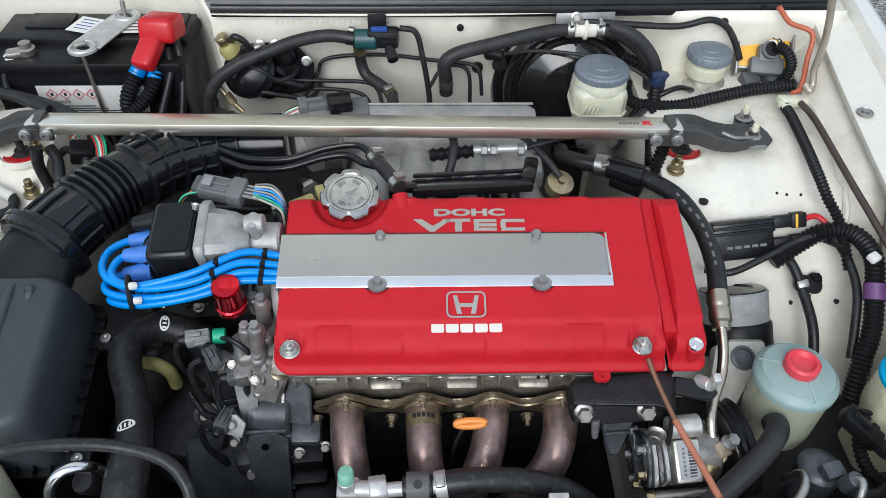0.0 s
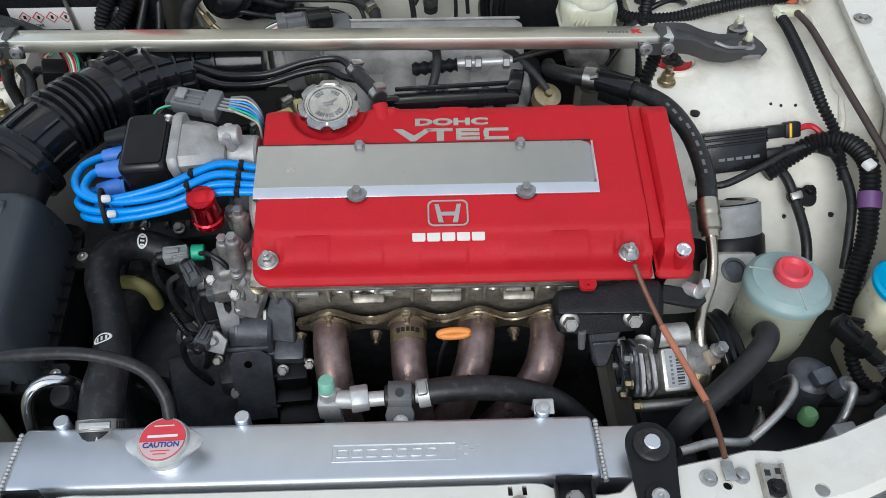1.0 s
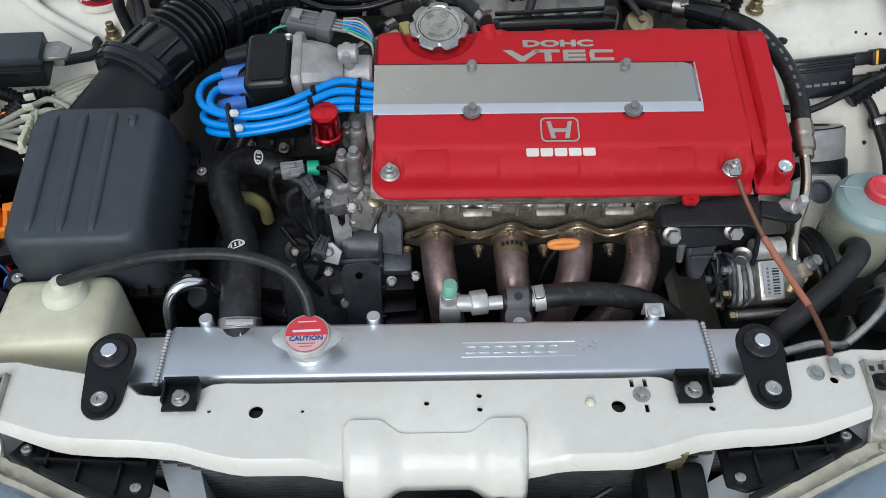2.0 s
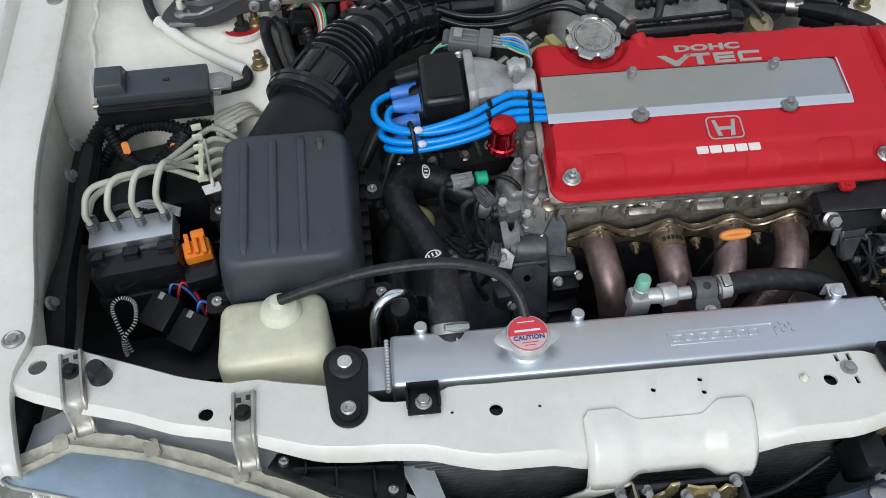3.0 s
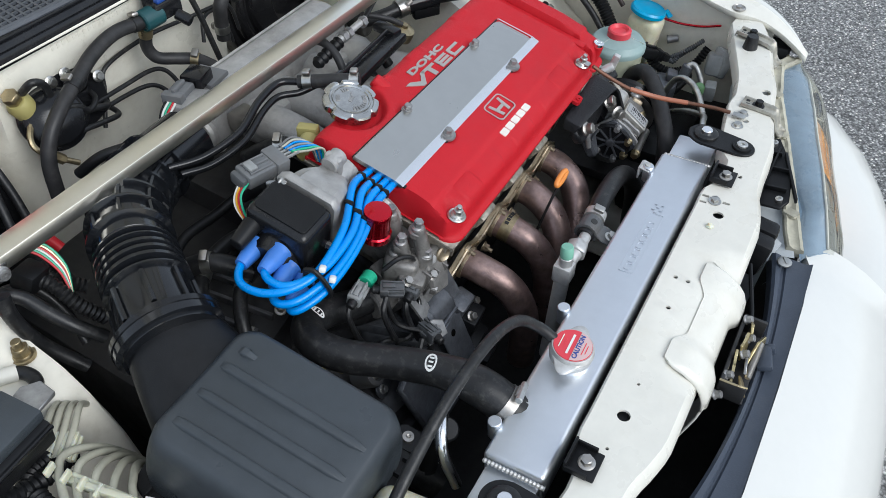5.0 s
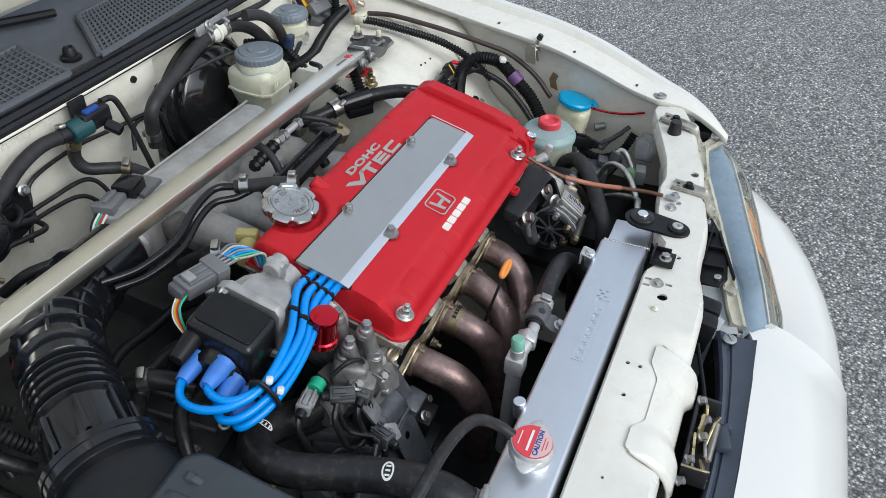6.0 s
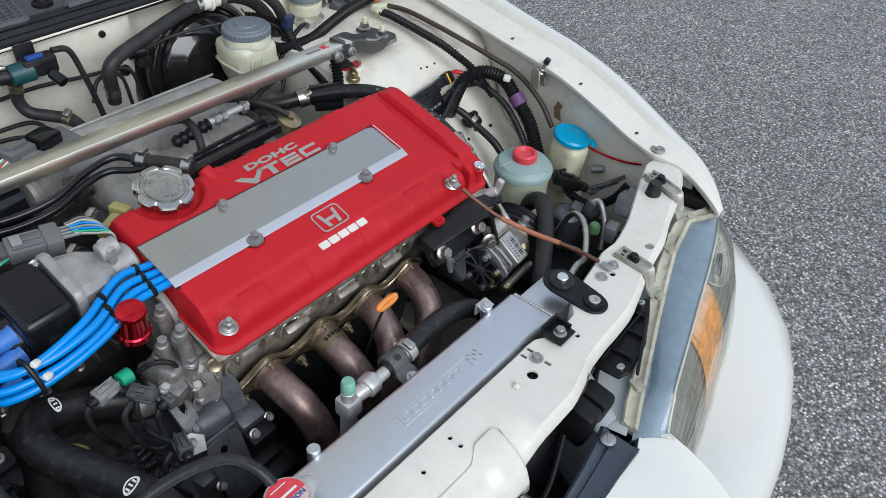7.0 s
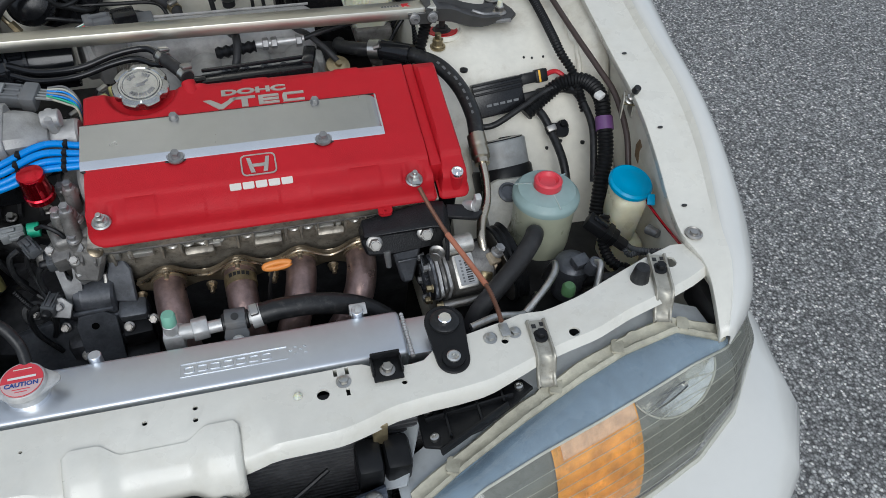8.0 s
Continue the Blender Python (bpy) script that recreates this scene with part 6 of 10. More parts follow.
HW = [
    [(-0.242, 0.382, 0.768), (-0.276, 0.379, 0.766), (-0.297, 0.362, 0.765), (-0.298, 0.332, 0.766), (-0.280, 0.306, 0.768), (-0.245, 0.292, 0.772), (-0.180, 0.300, 0.784), (-0.120, 0.328, 0.792), ep(-0.078, 0.142, 0.0435), ep(-0.045, 0.142, 0.0430)],
    [(-0.240, 0.350, 0.770), (-0.268, 0.348, 0.770), (-0.280, 0.336, 0.770), (-0.280, 0.314, 0.770), (-0.262, 0.298, 0.770), (-0.225, 0.288, 0.772), (-0.172, 0.292, 0.780), (-0.122, 0.314, 0.788), ep(-0.078, 0.128, 0.0435), ep(-0.045, 0.128, 0.0430)],
    [(-0.242, 0.338, 0.752), (-0.276, 0.334, 0.750), (-0.292, 0.318, 0.752), (-0.286, 0.300, 0.755), (-0.262, 0.288, 0.758), (-0.220, 0.282, 0.762), (-0.168, 0.288, 0.770), (-0.122, 0.304, 0.781), ep(-0.078, 0.116, 0.0435), ep(-0.045, 0.116, 0.0430)],
    [(-0.243, 0.318, 0.738), (-0.274, 0.313, 0.737), (-0.286, 0.302, 0.740), (-0.276, 0.290, 0.745), (-0.248, 0.281, 0.750), (-0.205, 0.280, 0.757), (-0.160, 0.286, 0.765), (-0.122, 0.296, 0.775), ep(-0.078, 0.106, 0.0435), ep(-0.045, 0.106, 0.0430)],
]
for w in HW:
    wire = thing("ignition_wire", "bright blue ignition wire into the plug cover", "ignition wire", group="ignition wires")
    part("lead", tube(bm_(), w, 0.0049, 12, 10), BLUE_W, wire, "bright blue silicone lead", smooth=70)
    a, b = Vector(w[0]), Vector(w[1])
    d = (b - a).normalized()
    g = bm_()
    tube(g, [a + d * -0.002, a + d * 0.010, a + d * 0.024, a + d * 0.034], lambda t: 0.0135 - 0.0055 * t + 0.001 * (t < 0.06), 16, 6)
    part("boot", g, BLUE_B, wire, "dark blue rubber boot")
sep = thing("wire_separator", "black cable tie and clips holding the blue ignition wires", "cable clip")
for i, (x, mt) in enumerate(((-0.094, BLACK_P), (-0.150, BLACK_P))):
    for j in range(4):
        w = spline(HW[j], 10)
        c0 = min(w, key=lambda q: abs(q.x - x) + (0 if q.z > 0 and q.y < 0.345 else 9))
        part("clip", box(bm_(), (0.007, 0.0112, 0.0112), Matrix.Translation(c0), 0.002), mt, sep)
for x, y, z in ((-0.244, 0.285, 0.780), (-0.240, 0.276, 0.764)):
    part("tie_head", box(bm_(), (0.010, 0.008, 0.007), T(x, y, z, 10, 20, 30), 0.002), PAPER, sep, "white cable tie head")
part("tie", tube(bm_(), [(-0.254, 0.301, 0.780), (-0.252, 0.290, 0.780), (-0.250, 0.278, 0.764), (-0.249, 0.274, 0.748), (-0.252, 0.286, 0.742), (-0.255, 0.302, 0.760), (-0.254, 0.301, 0.780)], 0.003, 8), BLACK_P, sep)

breather = thing("red_breather", "polished red anodised cylinder cap beside the valve cover", "cap")
g = bm_()
lathe(g, [(0.014, -0.045), (0.0195, -0.044), (0.0195, -0.036), (0.0175, -0.034), (0.0172, -0.006), (0.0178, -0.003), (0.0165, 0.0), (0.012, 0.0008), (0.001, 0.001)], T(-0.134, 0.283, 0.782, 8, 0, 0), 32)
part("body", g, RED_A, breather)
for x, y, z, rz in ((-0.186, 0.285, 0.683, 10), (-0.160, 0.250, 0.684, -60), (-0.128, 0.238, 0.664, 8), (-0.150, 0.205, 0.618, 75)):
    g = bm_()
    pm = T(x, y, z, 10, 0, rz)
    box(g, (0.030, 0.016, 0.014), pm, 0.003)
    box(g, (0.012, 0.0185, 0.0170), pm @ T(-0.010, 0, 0), 0.002)
    sp = thing("sensor_plug", "grey sensor plug on the end of the cylinder head", "connector", group="sensor plugs")
    tone = LGREY_P if x < -0.18 else GREY_D
    part("plug_body", g, tone, sp)
    for k in (-1, 1):
        part("rib", box(bm_(), (0.026, 0.0022, 0.004), pm @ T(0.001, 0.0055 * k, 0.0080), 0.0006), tone, sp)
        part("side_rail", box(bm_(), (0.020, 0.0030, 0.005), pm @ T(0.004, 0.0088 * k, -0.001), 0.0008), tone, sp)
    part("latch", box(bm_(), (0.016, 0.006, 0.0035), pm @ T(-0.004, 0, 0.0090), 0.0008), tone, sp)
    part("boot", lathe(bm_(), [(0.0062, 0), (0.0066, 0.004), (0.0055, 0.008), (0.0062, 0.010), (0.0045, 0.012)], pm @ T(-0.014, 0, 0, 0, -90, 0), 14), RUBBER, sp)
    if x < -0.18:
        part("collar", rod(bm_(), (x + 0.018, y + 0.002, z), (x + 0.034, y + 0.004, z - 0.001), 0.0105), GREEN_P, sp, "green collar")
    if x > -0.15:
        part("collar", rod(bm_(), (x + 0.016, y + 0.004, z), (x + 0.030, y + 0.007, z - 0.001), 0.0075, seg=6), BRONZE, sp, "brass hexagon")
    part("lead", tube(bm_(), [(x - 0.015, y, z), (x - 0.03, y - 0.005, z - 0.012), (x - 0.028, y - 0.012, z - 0.045), (x - 0.01, y - 0.01, z - 0.09)], 0.004, 8), RUBBER, sp)


# ---- radiator ----
rad = thing("radiator", "welded aluminium radiator with a long top tank", "radiator")
g = bm_()
box(g, (0.600, 0.072, 0.050), T(0.0, 0.012, 0.647, -2.5, 0, 0), 0.006, 3)
part("top_tank", g, ALU, rad, "brushed aluminium top tank")
for s in (-1, 1):
    g = bm_()
    box(g, (0.075, 0.062, 0.040), T(s * 0.337, 0.010, 0.640, -2.5, 0, 0), 0.003)
    wing = part("side_bracket", g, ALU, rad)
    g = tube(bm_(), [(s * 0.304, 0.046 - 0.006 * i, 0.664 + 0.0002 * i) for i in range(13)], 0.0026, 10, pitch=0.0044, ribs=0.0005)
    part("weld_bead", g, DULL_ALU, wing, "rippled weld bead")
g = bm_()
for i in range(40):
    box(g, (0.62, 0.034, 0.002), T(0, 0.01, 0.30 + 0.008 * i))
tagged(part("core", g, FIN, rad), kind="stuff")
# dark backing stands for the shade inside the core
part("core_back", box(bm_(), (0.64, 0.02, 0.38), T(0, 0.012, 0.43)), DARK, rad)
# embossed frame with seven plain blocks and a small chequer
em = T(0.090, 0.009, 0.6730, -2.5, 0, 0)
g = bm_()
o, i_ = rounded(0.128, 0.020, 0.0015, 2), rounded(0.1265, 0.0185, 0.0012, 2)
faces(g, [[em @ Vector((x, y, z)) for x, y in r] for r, z in ((o, -0.0015), (o, 0.0002), (i_, 0.0002), (i_, -0.0015))], caps=False)
emb = part("embossing", g, ALU, rad, "embossed plain mark")
for k in range(7):
    o, i_ = rounded(0.0125, 0.0095, 0.002, 2), rounded(0.0105, 0.0072, 0.0015, 2)
    g = bm_()
    m = em @ T(-0.053 + 0.0152 * k, 0, 0)
    faces(g, [[m @ Vector((x, y, z)) for x, y in r] for r, z in ((o, -0.0015), (o, 0.0003), (i_, 0.0003), (i_, -0.0015))], caps=False)
    part("emboss_block", g, ALU, emb)
g = bm_()
for x, y in ((0.068, 0.004), (0.074, -0.002), (0.080, 0.004), (0.074, 0.009), (0.086, -0.002), (0.086, 0.008)):
    box(g, (0.0045, 0.0045, 0.0006), em @ T(x, y, 0))
part("emboss_chequer", g, ALU, emb)
for x in (-0.262, -0.072, 0.248):
    part("boss", rod(bm_(), (x, 0.052, 0.650), (x, 0.054, 0.676), 0.0085, 0.008), ALU, rad)
part("inlet", rod(bm_(), (-0.225, 0.030, 0.648), (-0.2255, 0.046, 0.656), 0.0205), DULL_ALU, rad)
part("filler_neck", rod(bm_(), (-0.141, 0.0145, 0.668), (-0.141, 0.0155, 0.686), 0.0240, seg=28), ALU_E, rad)

rcap = part("cap", lathe(bm_(), [(0.0235, 0), (0.0235, 0.006), (0.018, 0.008)], T(-0.141, 0.018, 0.684, 2, 0, 0), 24), ZINC, rad, "pressed steel cap with a red warning label")
rm = T(-0.141, 0.016, 0.687, 2, 0, 2)
g = bm_()
rings = []
for r0, z, ear in ((0.0245, -0.009, 0), (0.0256, -0.006, 0.0), (0.0258, 0.000, 0.0), (0.0262, 0.0012, 0.9), (0.0266, 0.0025, 1), (0.0266, 0.0048, 1), (0.0260, 0.0060, 0.85), (0.0256, 0.0066, 0.0), (0.0252, 0.0105, 0), (0.0240, 0.0120, 0), (0.0232, 0.0118, 0), (0.001, 0.0118, 0)):
    rings.append([rm @ Vector(((r0 + ear * 0.0120 * abs(math.cos(a)) ** 14) * math.cos(a), (r0 + ear * 0.0120 * abs(math.cos(a)) ** 14) * math.sin(a), z)) for a in [2 * math.pi * i / 96 for i in range(96)]])
faces(g, rings)
rcap.data = finish(g, "cap", DULL_ALU)
lab = part("cap_label", lathe(bm_(), [(0.0228, 0.0120), (0.0226, 0.0126), (0.001, 0.0127)], rm, 48), RED_RES, rad, "red and pale round label on the cap")
half = [(0.0222 * math.cos(a), 0.0222 * math.sin(a)) for a in [radians(180 + 180 * i / 24) for i in range(25)]]
part("label_lower", prism(bm_(), [(x, min(y, -0.003)) for x, y in half], 0.0004, rm @ T(0, 0, 0.0128)), material("pale_pink_label", (0.62, 0.44, 0.43), 0.35, var=0.08, bump=0.0), lab)
words("CAUTION", 0.0080, 0.0004, INK_B, "lettering", lab, rm @ T(0, -0.0070, 0.0135), 1.0, "", 0.0002)
for x0, y0, w, mt in ((0, 0.003, 0.030, PAPER), (0, 0.0095, 0.014, RED_RES), (0, -0.013, 0.019, RED_RES), (0, 0.0145, 0.020, TAPE), (0, -0.0165, 0.013, RED_RES)):
    part("print_bar", box(bm_(), (w, 0.0028 if y0 == 0.003 else 0.0012, 0.0003), rm @ T(x0, y0, 0.0131)), mt, lab)

for s in (-1, 1):
    mount = thing("radiator_mount", "black rubber-bushed radiator bracket bolted to the panel", "bracket", group="radiator mounts")
    g = bm_()
    m = T(s * 0.350, -0.027, 0.6885, 2, 0, 0)
    pts = []
    for cy, r, a0 in ((0.028, 0.0255, 0), (-0.029, 0.0205, 180)):
        for i in range(13):
            a = radians(a0 + 180 * i / 12)
            pts.append((r * math.cos(a) - s * 0.003 * (cy < 0), cy + r * math.sin(a)))
    prism(g, pts, 0.004, m @ T(0, 0, -0.004), 0.001)
    part("plate", g, BLACK_P, mount, "satin black steel plate")
    lathe(g := bm_(), [(0.019, 0), (0.0185, 0.003), (0.016, 0.005), (0.012, 0.0055)], m @ T(0, 0.027, 0), 24)
    part("bush", g, RUBBER, mount)
    part("pin", lathe(bm_(), [(0.0085, 0.004), (0.0085, 0.0085), (0.0075, 0.0095), (0.001, 0.0095)], m @ T(0, 0.027, 0), 20), ALU_E, mount, "bright aluminium pin")
    g = bm_()
    lathe(g, [(0.0145, 0), (0.014, 0.003), (0.009, 0.0035)], m @ T(-s * 0.003, -0.029, 0), 22)
    part("washer", g, BLACK_P, mount)
    lathe(g := bm_(), [(0.0085, 0.003), (0.0085, 0.006), (0.0065, 0.007), (0.0055, 0.0065), (0.003, 0.0062), (0.0028, 0.004)], m @ T(-s * 0.003, -0.029, 0), 20)
    part("screw", g, ZINC, mount, "socket screw")
    clip = thing("panel_clip", "small black steel bracket with a hexagon bolt", "bracket", group="panel clips")
    g = bm_()
    m = T(s * 0.266, -0.052, 0.6835, 0, 0, 0)
    box(g, (0.036, 0.032, 0.003), m @ T(0, 0, 0.0015), 0.001)
    box(g, (0.036, 0.003, 0.016), m @ T(0, 0.016, 0.007), 0.001)
    for q in (-1, 1):
        box(g, (0.003, 0.024, 0.009), m @ T(q * 0.0175, 0.004, 0.005), 0.001)
    part("body", g, BLACK_P, clip)
    part("bolt", hexbolt(bm_(), m @ T(0, -0.002, 0.003), 0.0068, 0.006, 1.4), STEEL, clip)


def hose(name, label, pts, r, mat, bands=(), clampmat=None, cat="hose", seg=16, printed=(), group=""):
    """A hose with clamps at fractions of its length."""
    h = thing(name, label, cat, group=group)
    part("hose_wall", tube(bm_(), pts, r, seg, 10), mat, h, smooth=70)
    line = spline(pts, 20)
    for f in bands:
        i = min(len(line) - 2, int(f * (len(line) - 1)))
        a, d = line[i], (line[i + 1] - line[max(0, i - 1)]).normalized()
        g = bm_()
        rr = (r if not callable(r) else r(f)) + 0.0012
        tube(g, [a - d * 0.0065, a + d * 0.0065], rr, 24, 3)
        q = Matrix.Translation(a) @ d.to_track_quat("Z", "Y").to_matrix().to_4x4()
        c_ = part("clamp", g, clampmat or STEEL, h, "steel hose clamp")
        g = bm_()
        up = max((k for k in range(0, 360, 30)), key=lambda k: (q @ T(0, 0, 0, 0, 0, k) @ Vector((rr, 0, 0))).z)
        box(g, (0.006, 0.016, 0.011), q @ T(0, 0, 0, 0, 0, up + 15) @ T(rr + 0.003, 0, 0), 0.002)
        part("clamp_screw", g, STEEL, c_)
        if rr > 0.019:
            sm_ = q @ T(0, 0, 0, 0, 0, up + 15)
            part("worm", rod(bm_(), sm_ @ Vector((rr + 0.0062, -0.017, 0)), sm_ @ Vector((rr + 0.0062, 0.013, 0)), 0.0044, seg=8), ZINC, c_)
            for k in range(5):
                part("slot", box(bm_(), (0.0006, 0.0016, 0.0085), q @ T(0, 0, 0, 0, 0, up + 62 + 8 * k) @ T(rr + 0.0002, 0, 0)), INK, c_)
    for f, w in printed:
        i = int(f * (len(line) - 1))
        a, d = line[i], (line[i + 1] - line[i - 1]).normalized()
        q = Matrix.Translation(a) @ d.to_track_quat("Z", "Y").to_matrix().to_4x4()
        rr = r if not callable(r) else r(f)
        up = max((k for k in range(0, 360, 15)), key=lambda k: (q @ T(0, 0, 0, 0, 0, k) @ Vector((rr, 0, 0))).dot(Vector((0, -0.5, 0.85))))
        g = bm_()
        rings = []
        for k in (1.0, 0.72):
            rings.append([q @ T(0, 0, 0, 0, 0, up + math.degrees(k * 0.55 * w * math.cos(b) / rr) * 1.9) @ Vector((rr + 0.0006, 0, k * w * 0.62 * math.sin(b))) for b in [radians(15 * j) for j in range(24)]])
        faces(g, rings, caps=False)
        part("print_ring", g, PAPER, h, "white printed oval")
        for j in (-1, 0, 1):
            part("print_bar", box(bm_(), (0.0006, 0.0022, w * 0.5), q @ T(0, 0, 0, 0, 0, up + math.degrees(j * 0.0052 / rr)) @ T(rr + 0.0003, 0, 0)), PAPER, h)
    return h


hose("radiator_hose", "thick black upper radiator hose with a worm-drive clamp",
     [(-0.2255, 0.026, 0.642), (-0.228, 0.086, 0.672), (-0.232, 0.140, 0.674), (-0.250, 0.200, 0.672), (-0.272, 0.250, 0.676), (-0.274, 0.288, 0.678), (-0.252, 0.316, 0.670), (-0.215, 0.318, 0.655), (-0.170, 0.300, 0.640), (-0.130, 0.282, 0.636)],
     lambda t: 0.0235 - 0.0032 * min(1.0, max(0.0, (t - 0.12) / 0.12)), RUBBER, (0.06,), None, seg=22, printed=((0.24, 0.011), (0.70, 0.010)))
hose("coolant_hose", "black coolant hose into the cylinder head", [(-0.19, 0.34, 0.60), (-0.165, 0.30, 0.615), (-0.13, 0.27, 0.625), (-0.11, 0.262, 0.63)], 0.0165, RUBBER, (0.85,), None)
hose("overflow_hose", "thin black hose from the radiator cap to the overflow tank",
     [(-0.138, 0.034, 0.690), (-0.146, 0.060, 0.712), (-0.170, 0.078, 0.735), (-0.225, 0.086, 0.750), (-0.305, 0.090, 0.743), (-0.375, 0.090, 0.722), (-0.425, 0.088, 0.704)], 0.0068, RUBBER)

tank = thing("overflow_tank", "yellowed translucent coolant overflow tank", "tank")
g = bm_()
box(g, (0.135, 0.110, 0.150), T(-0.437, 0.062, 0.606, -6, 0, 4), 0.018, 4, 0.96)
part("tank_body", g, MILK, tank)
g = bm_()
lathe(g, [(0.026, -0.012), (0.025, 0.002), (0.021, 0.010), (0.010, 0.014), (0.009, 0.022), (0.001, 0.023)], T(-0.428, 0.088, 0.682, -4, 0, 0), 24)
part("tank_cap", g, MILK_W, tank)
part("mould_rib", box(bm_(), (0.045, 0.004, 0.06), T(-0.45, 0.007, 0.60, -6, 0, 4), 0.002), MILK, tank)

# air conditioning fitting and hose in front of the manifold
ac = thing("ac_fitting", "aluminium pipe fitting with a pale green service cap", "pipe fitting")
g = bm_()
box(g, (0.026, 0.026, 0.030), T(0.016, 0.088, 0.642), 0.004)
rod(g, (0.015, 0.087, 0.65), (0.015, 0.087, 0.672), 0.0095)
rod(g, (0.016, 0.088, 0.64), (0.018, 0.095, 0.45), 0.011)
part("body", g, DULL_ALU, ac)
part("service_cap", lathe(bm_(), [(0.0085, 0), (0.0092, 0.003), (0.0090, 0.016), (0.0075, 0.019), (0.001, 0.0195)], T(0.015, 0.087, 0.670, -4, 3, 0), 18), GREEN_C, ac, "pale green cap")
g = bm_()
prism(g, [(0.0155 * math.cos(radians(60 * i)), 0.0155 * math.sin(radians(60 * i))) for i in range(6)], 0.020, T(0.040, 0.084, 0.655, 0, 90, 8), 0.0015)
part("union_nut", g, DULL_ALU, ac, "hexagon union nut")
g = bm_()
rod(g, (0.025, 0.087, 0.652), (0.045, 0.084, 0.655), 0.0105)
rod(g, (0.058, 0.083, 0.656), (0.130, 0.086, 0.660), 0.0085)
part("pipe", g, DULL_ALU, ac)
g = bm_()
arc = [(r * math.cos(radians(k)), r * math.sin(radians(k))) for r, way in ((0.0170, range(-35, 216, 10)), (0.0128, range(215, -36, -10))) for k in way]
prism(g, arc, 0.026, T(0.082, 0.0855, 0.6575, 90, 0, 90), 0.001)
prism(g, [(-0.013, -0.020), (0.013, -0.020), (0.016, 0.004), (0.012, 0.016), (-0.012, 0.016), (-0.016, 0.004)], 0.0035, T(0.095, 0.060, 0.6535, 24, 0, 4), 0.001)
clamp = part("clamp_bracket", g, GREY_D, ac, "dark grey saddle clamp")
part("clamp_liner", rod(bm_(), (0.078, 0.0852, 0.6572), (0.112, 0.0857, 0.6590), 0.0127, seg=24), RUBBER, clamp)
part("clamp_hole", lathe(bm_(), [(0.0050, 0), (0.0050, 0.0006), (0.0005, 0.0006)], T(0.095, 0.0798, 0.6735, 20, 0, 0), 14), INK, clamp)
part("bracket_bolt", hexbolt(bm_(), T(0.096, 0.054, 0.6545, 24, 0, 0), 0.006, 0.006, 1.4), ZINC, ac)
hose("ac_hose", "black rubber air conditioning hose", [(0.118, 0.087, 0.659), (0.150, 0.090, 0.662), (0.200, 0.093, 0.657), (0.250, 0.094, 0.640), (0.290, 0.090, 0.610), (0.33, 0.085, 0.55), (0.35, 0.085, 0.46)], 0.0145, RUBBER, (0.02,), DULL_ALU)
g = bm_()
box(g, (0.022, 0.016, 0.003), T(0.250, 0.058, 0.672, 12, 0, 0), 0.001)
box(g, (0.022, 0.003, 0.020), T(0.250, 0.066, 0.664, 0, 0, 0), 0.001)
lathe(g, [(0.005, 0), (0.005, 0.003), (0.002, 0.004)], T(0.250, 0.056, 0.674, 12, 0, 0), 10)
solo("fan_clip", g, DULL_ALU, "small bright clip on the radiator tank", "clip")

# ---- intake side: air box and duct ----
air = thing("air_filter_box", "charcoal plastic air filter box with ribbed lid", "air box")
AM = T(-0.416, 0.226, 0.700, 10.5, 0, 1.5)
g = bm_()
rings = []
for w, d, z, r in ((0.176, 0.216, -0.055, 0.02), (0.176, 0.216, -0.020, 0.02), (0.172, 0.212, 0.010, 0.022), (0.166, 0.206, 0.032, 0.024), (0.160, 0.200, 0.046, 0.024), (0.150, 0.190, 0.053, 0.024), (0.142, 0.182, 0.055, 0.022)):
    rings.append([AM @ Vector((x, y, z)) for x, y in rounded(w, d, r, 6)])
faces(g, rings)
part("lid", g, BOXLID, air, "charcoal lid", smooth=50)
for k, (x, y0, y1) in enumerate(((-0.050, -0.080, 0.086), (-0.014, -0.082, 0.088), (0.022, -0.082, 0.088), (0.046, 0.066, 0.084))):
    g = bm_()
    rows = []
    for yy, h, wd in ((y0 - 0.010, -0.004, 0.3), (y0 - 0.003, 0.0005, 0.6), (y0 + 0.012, 0.0046, 1.0), (y1 - 0.012, 0.0046, 1.0), (y1 - 0.002, 0.0005, 0.8), (y1 + 0.004, -0.004, 0.6)):
        rows.append([AM @ Vector((x + dx * wd, yy, 0.055 + (h if s_ > 0 else -0.004) * abs(s_))) for dx, s_ in ((-0.0066, -1), (-0.0050, 0.55), (-0.0036, 0.92), (-0.0015, 1), (0.0015, 1), (0.0036, 0.92), (0.0050, 0.55), (0.0066, -1))])
    faces(g, rows, closed=False)
    part("rib", g, BOXLID, air, smooth=70)
g = bm_()
prism(g, rounded(0.196, 0.236, 0.022, 5), 0.007, AM @ T(0, 0, -0.055), 0.0015)
part("rim", g, BLACK_P, air, "black rim")
g = bm_()
fin_a, fin_b = (finish(box(bm_(), size), "rim_fin", BLACK_P) for size in ((0.010, 0.002, 0.016), (0.002, 0.010, 0.016)))
for i in range(9):
    for me, m in ((fin_a, T(0.093, -0.092 + 0.023 * i, -0.046)), (fin_a, T(-0.093, -0.092 + 0.023 * i, -0.046)), (fin_b, T(-0.08 + 0.02 * i, -0.113, -0.046))):
        ob = new("rim_fin", me)
        ob.matrix_world = AM @ m
        ob.parent = air
g = bm_()
box(g, (0.18, 0.22, 0.14), AM @ T(0, 0, -0.13), 0.02)
part("base", g, BLACK_P, air)
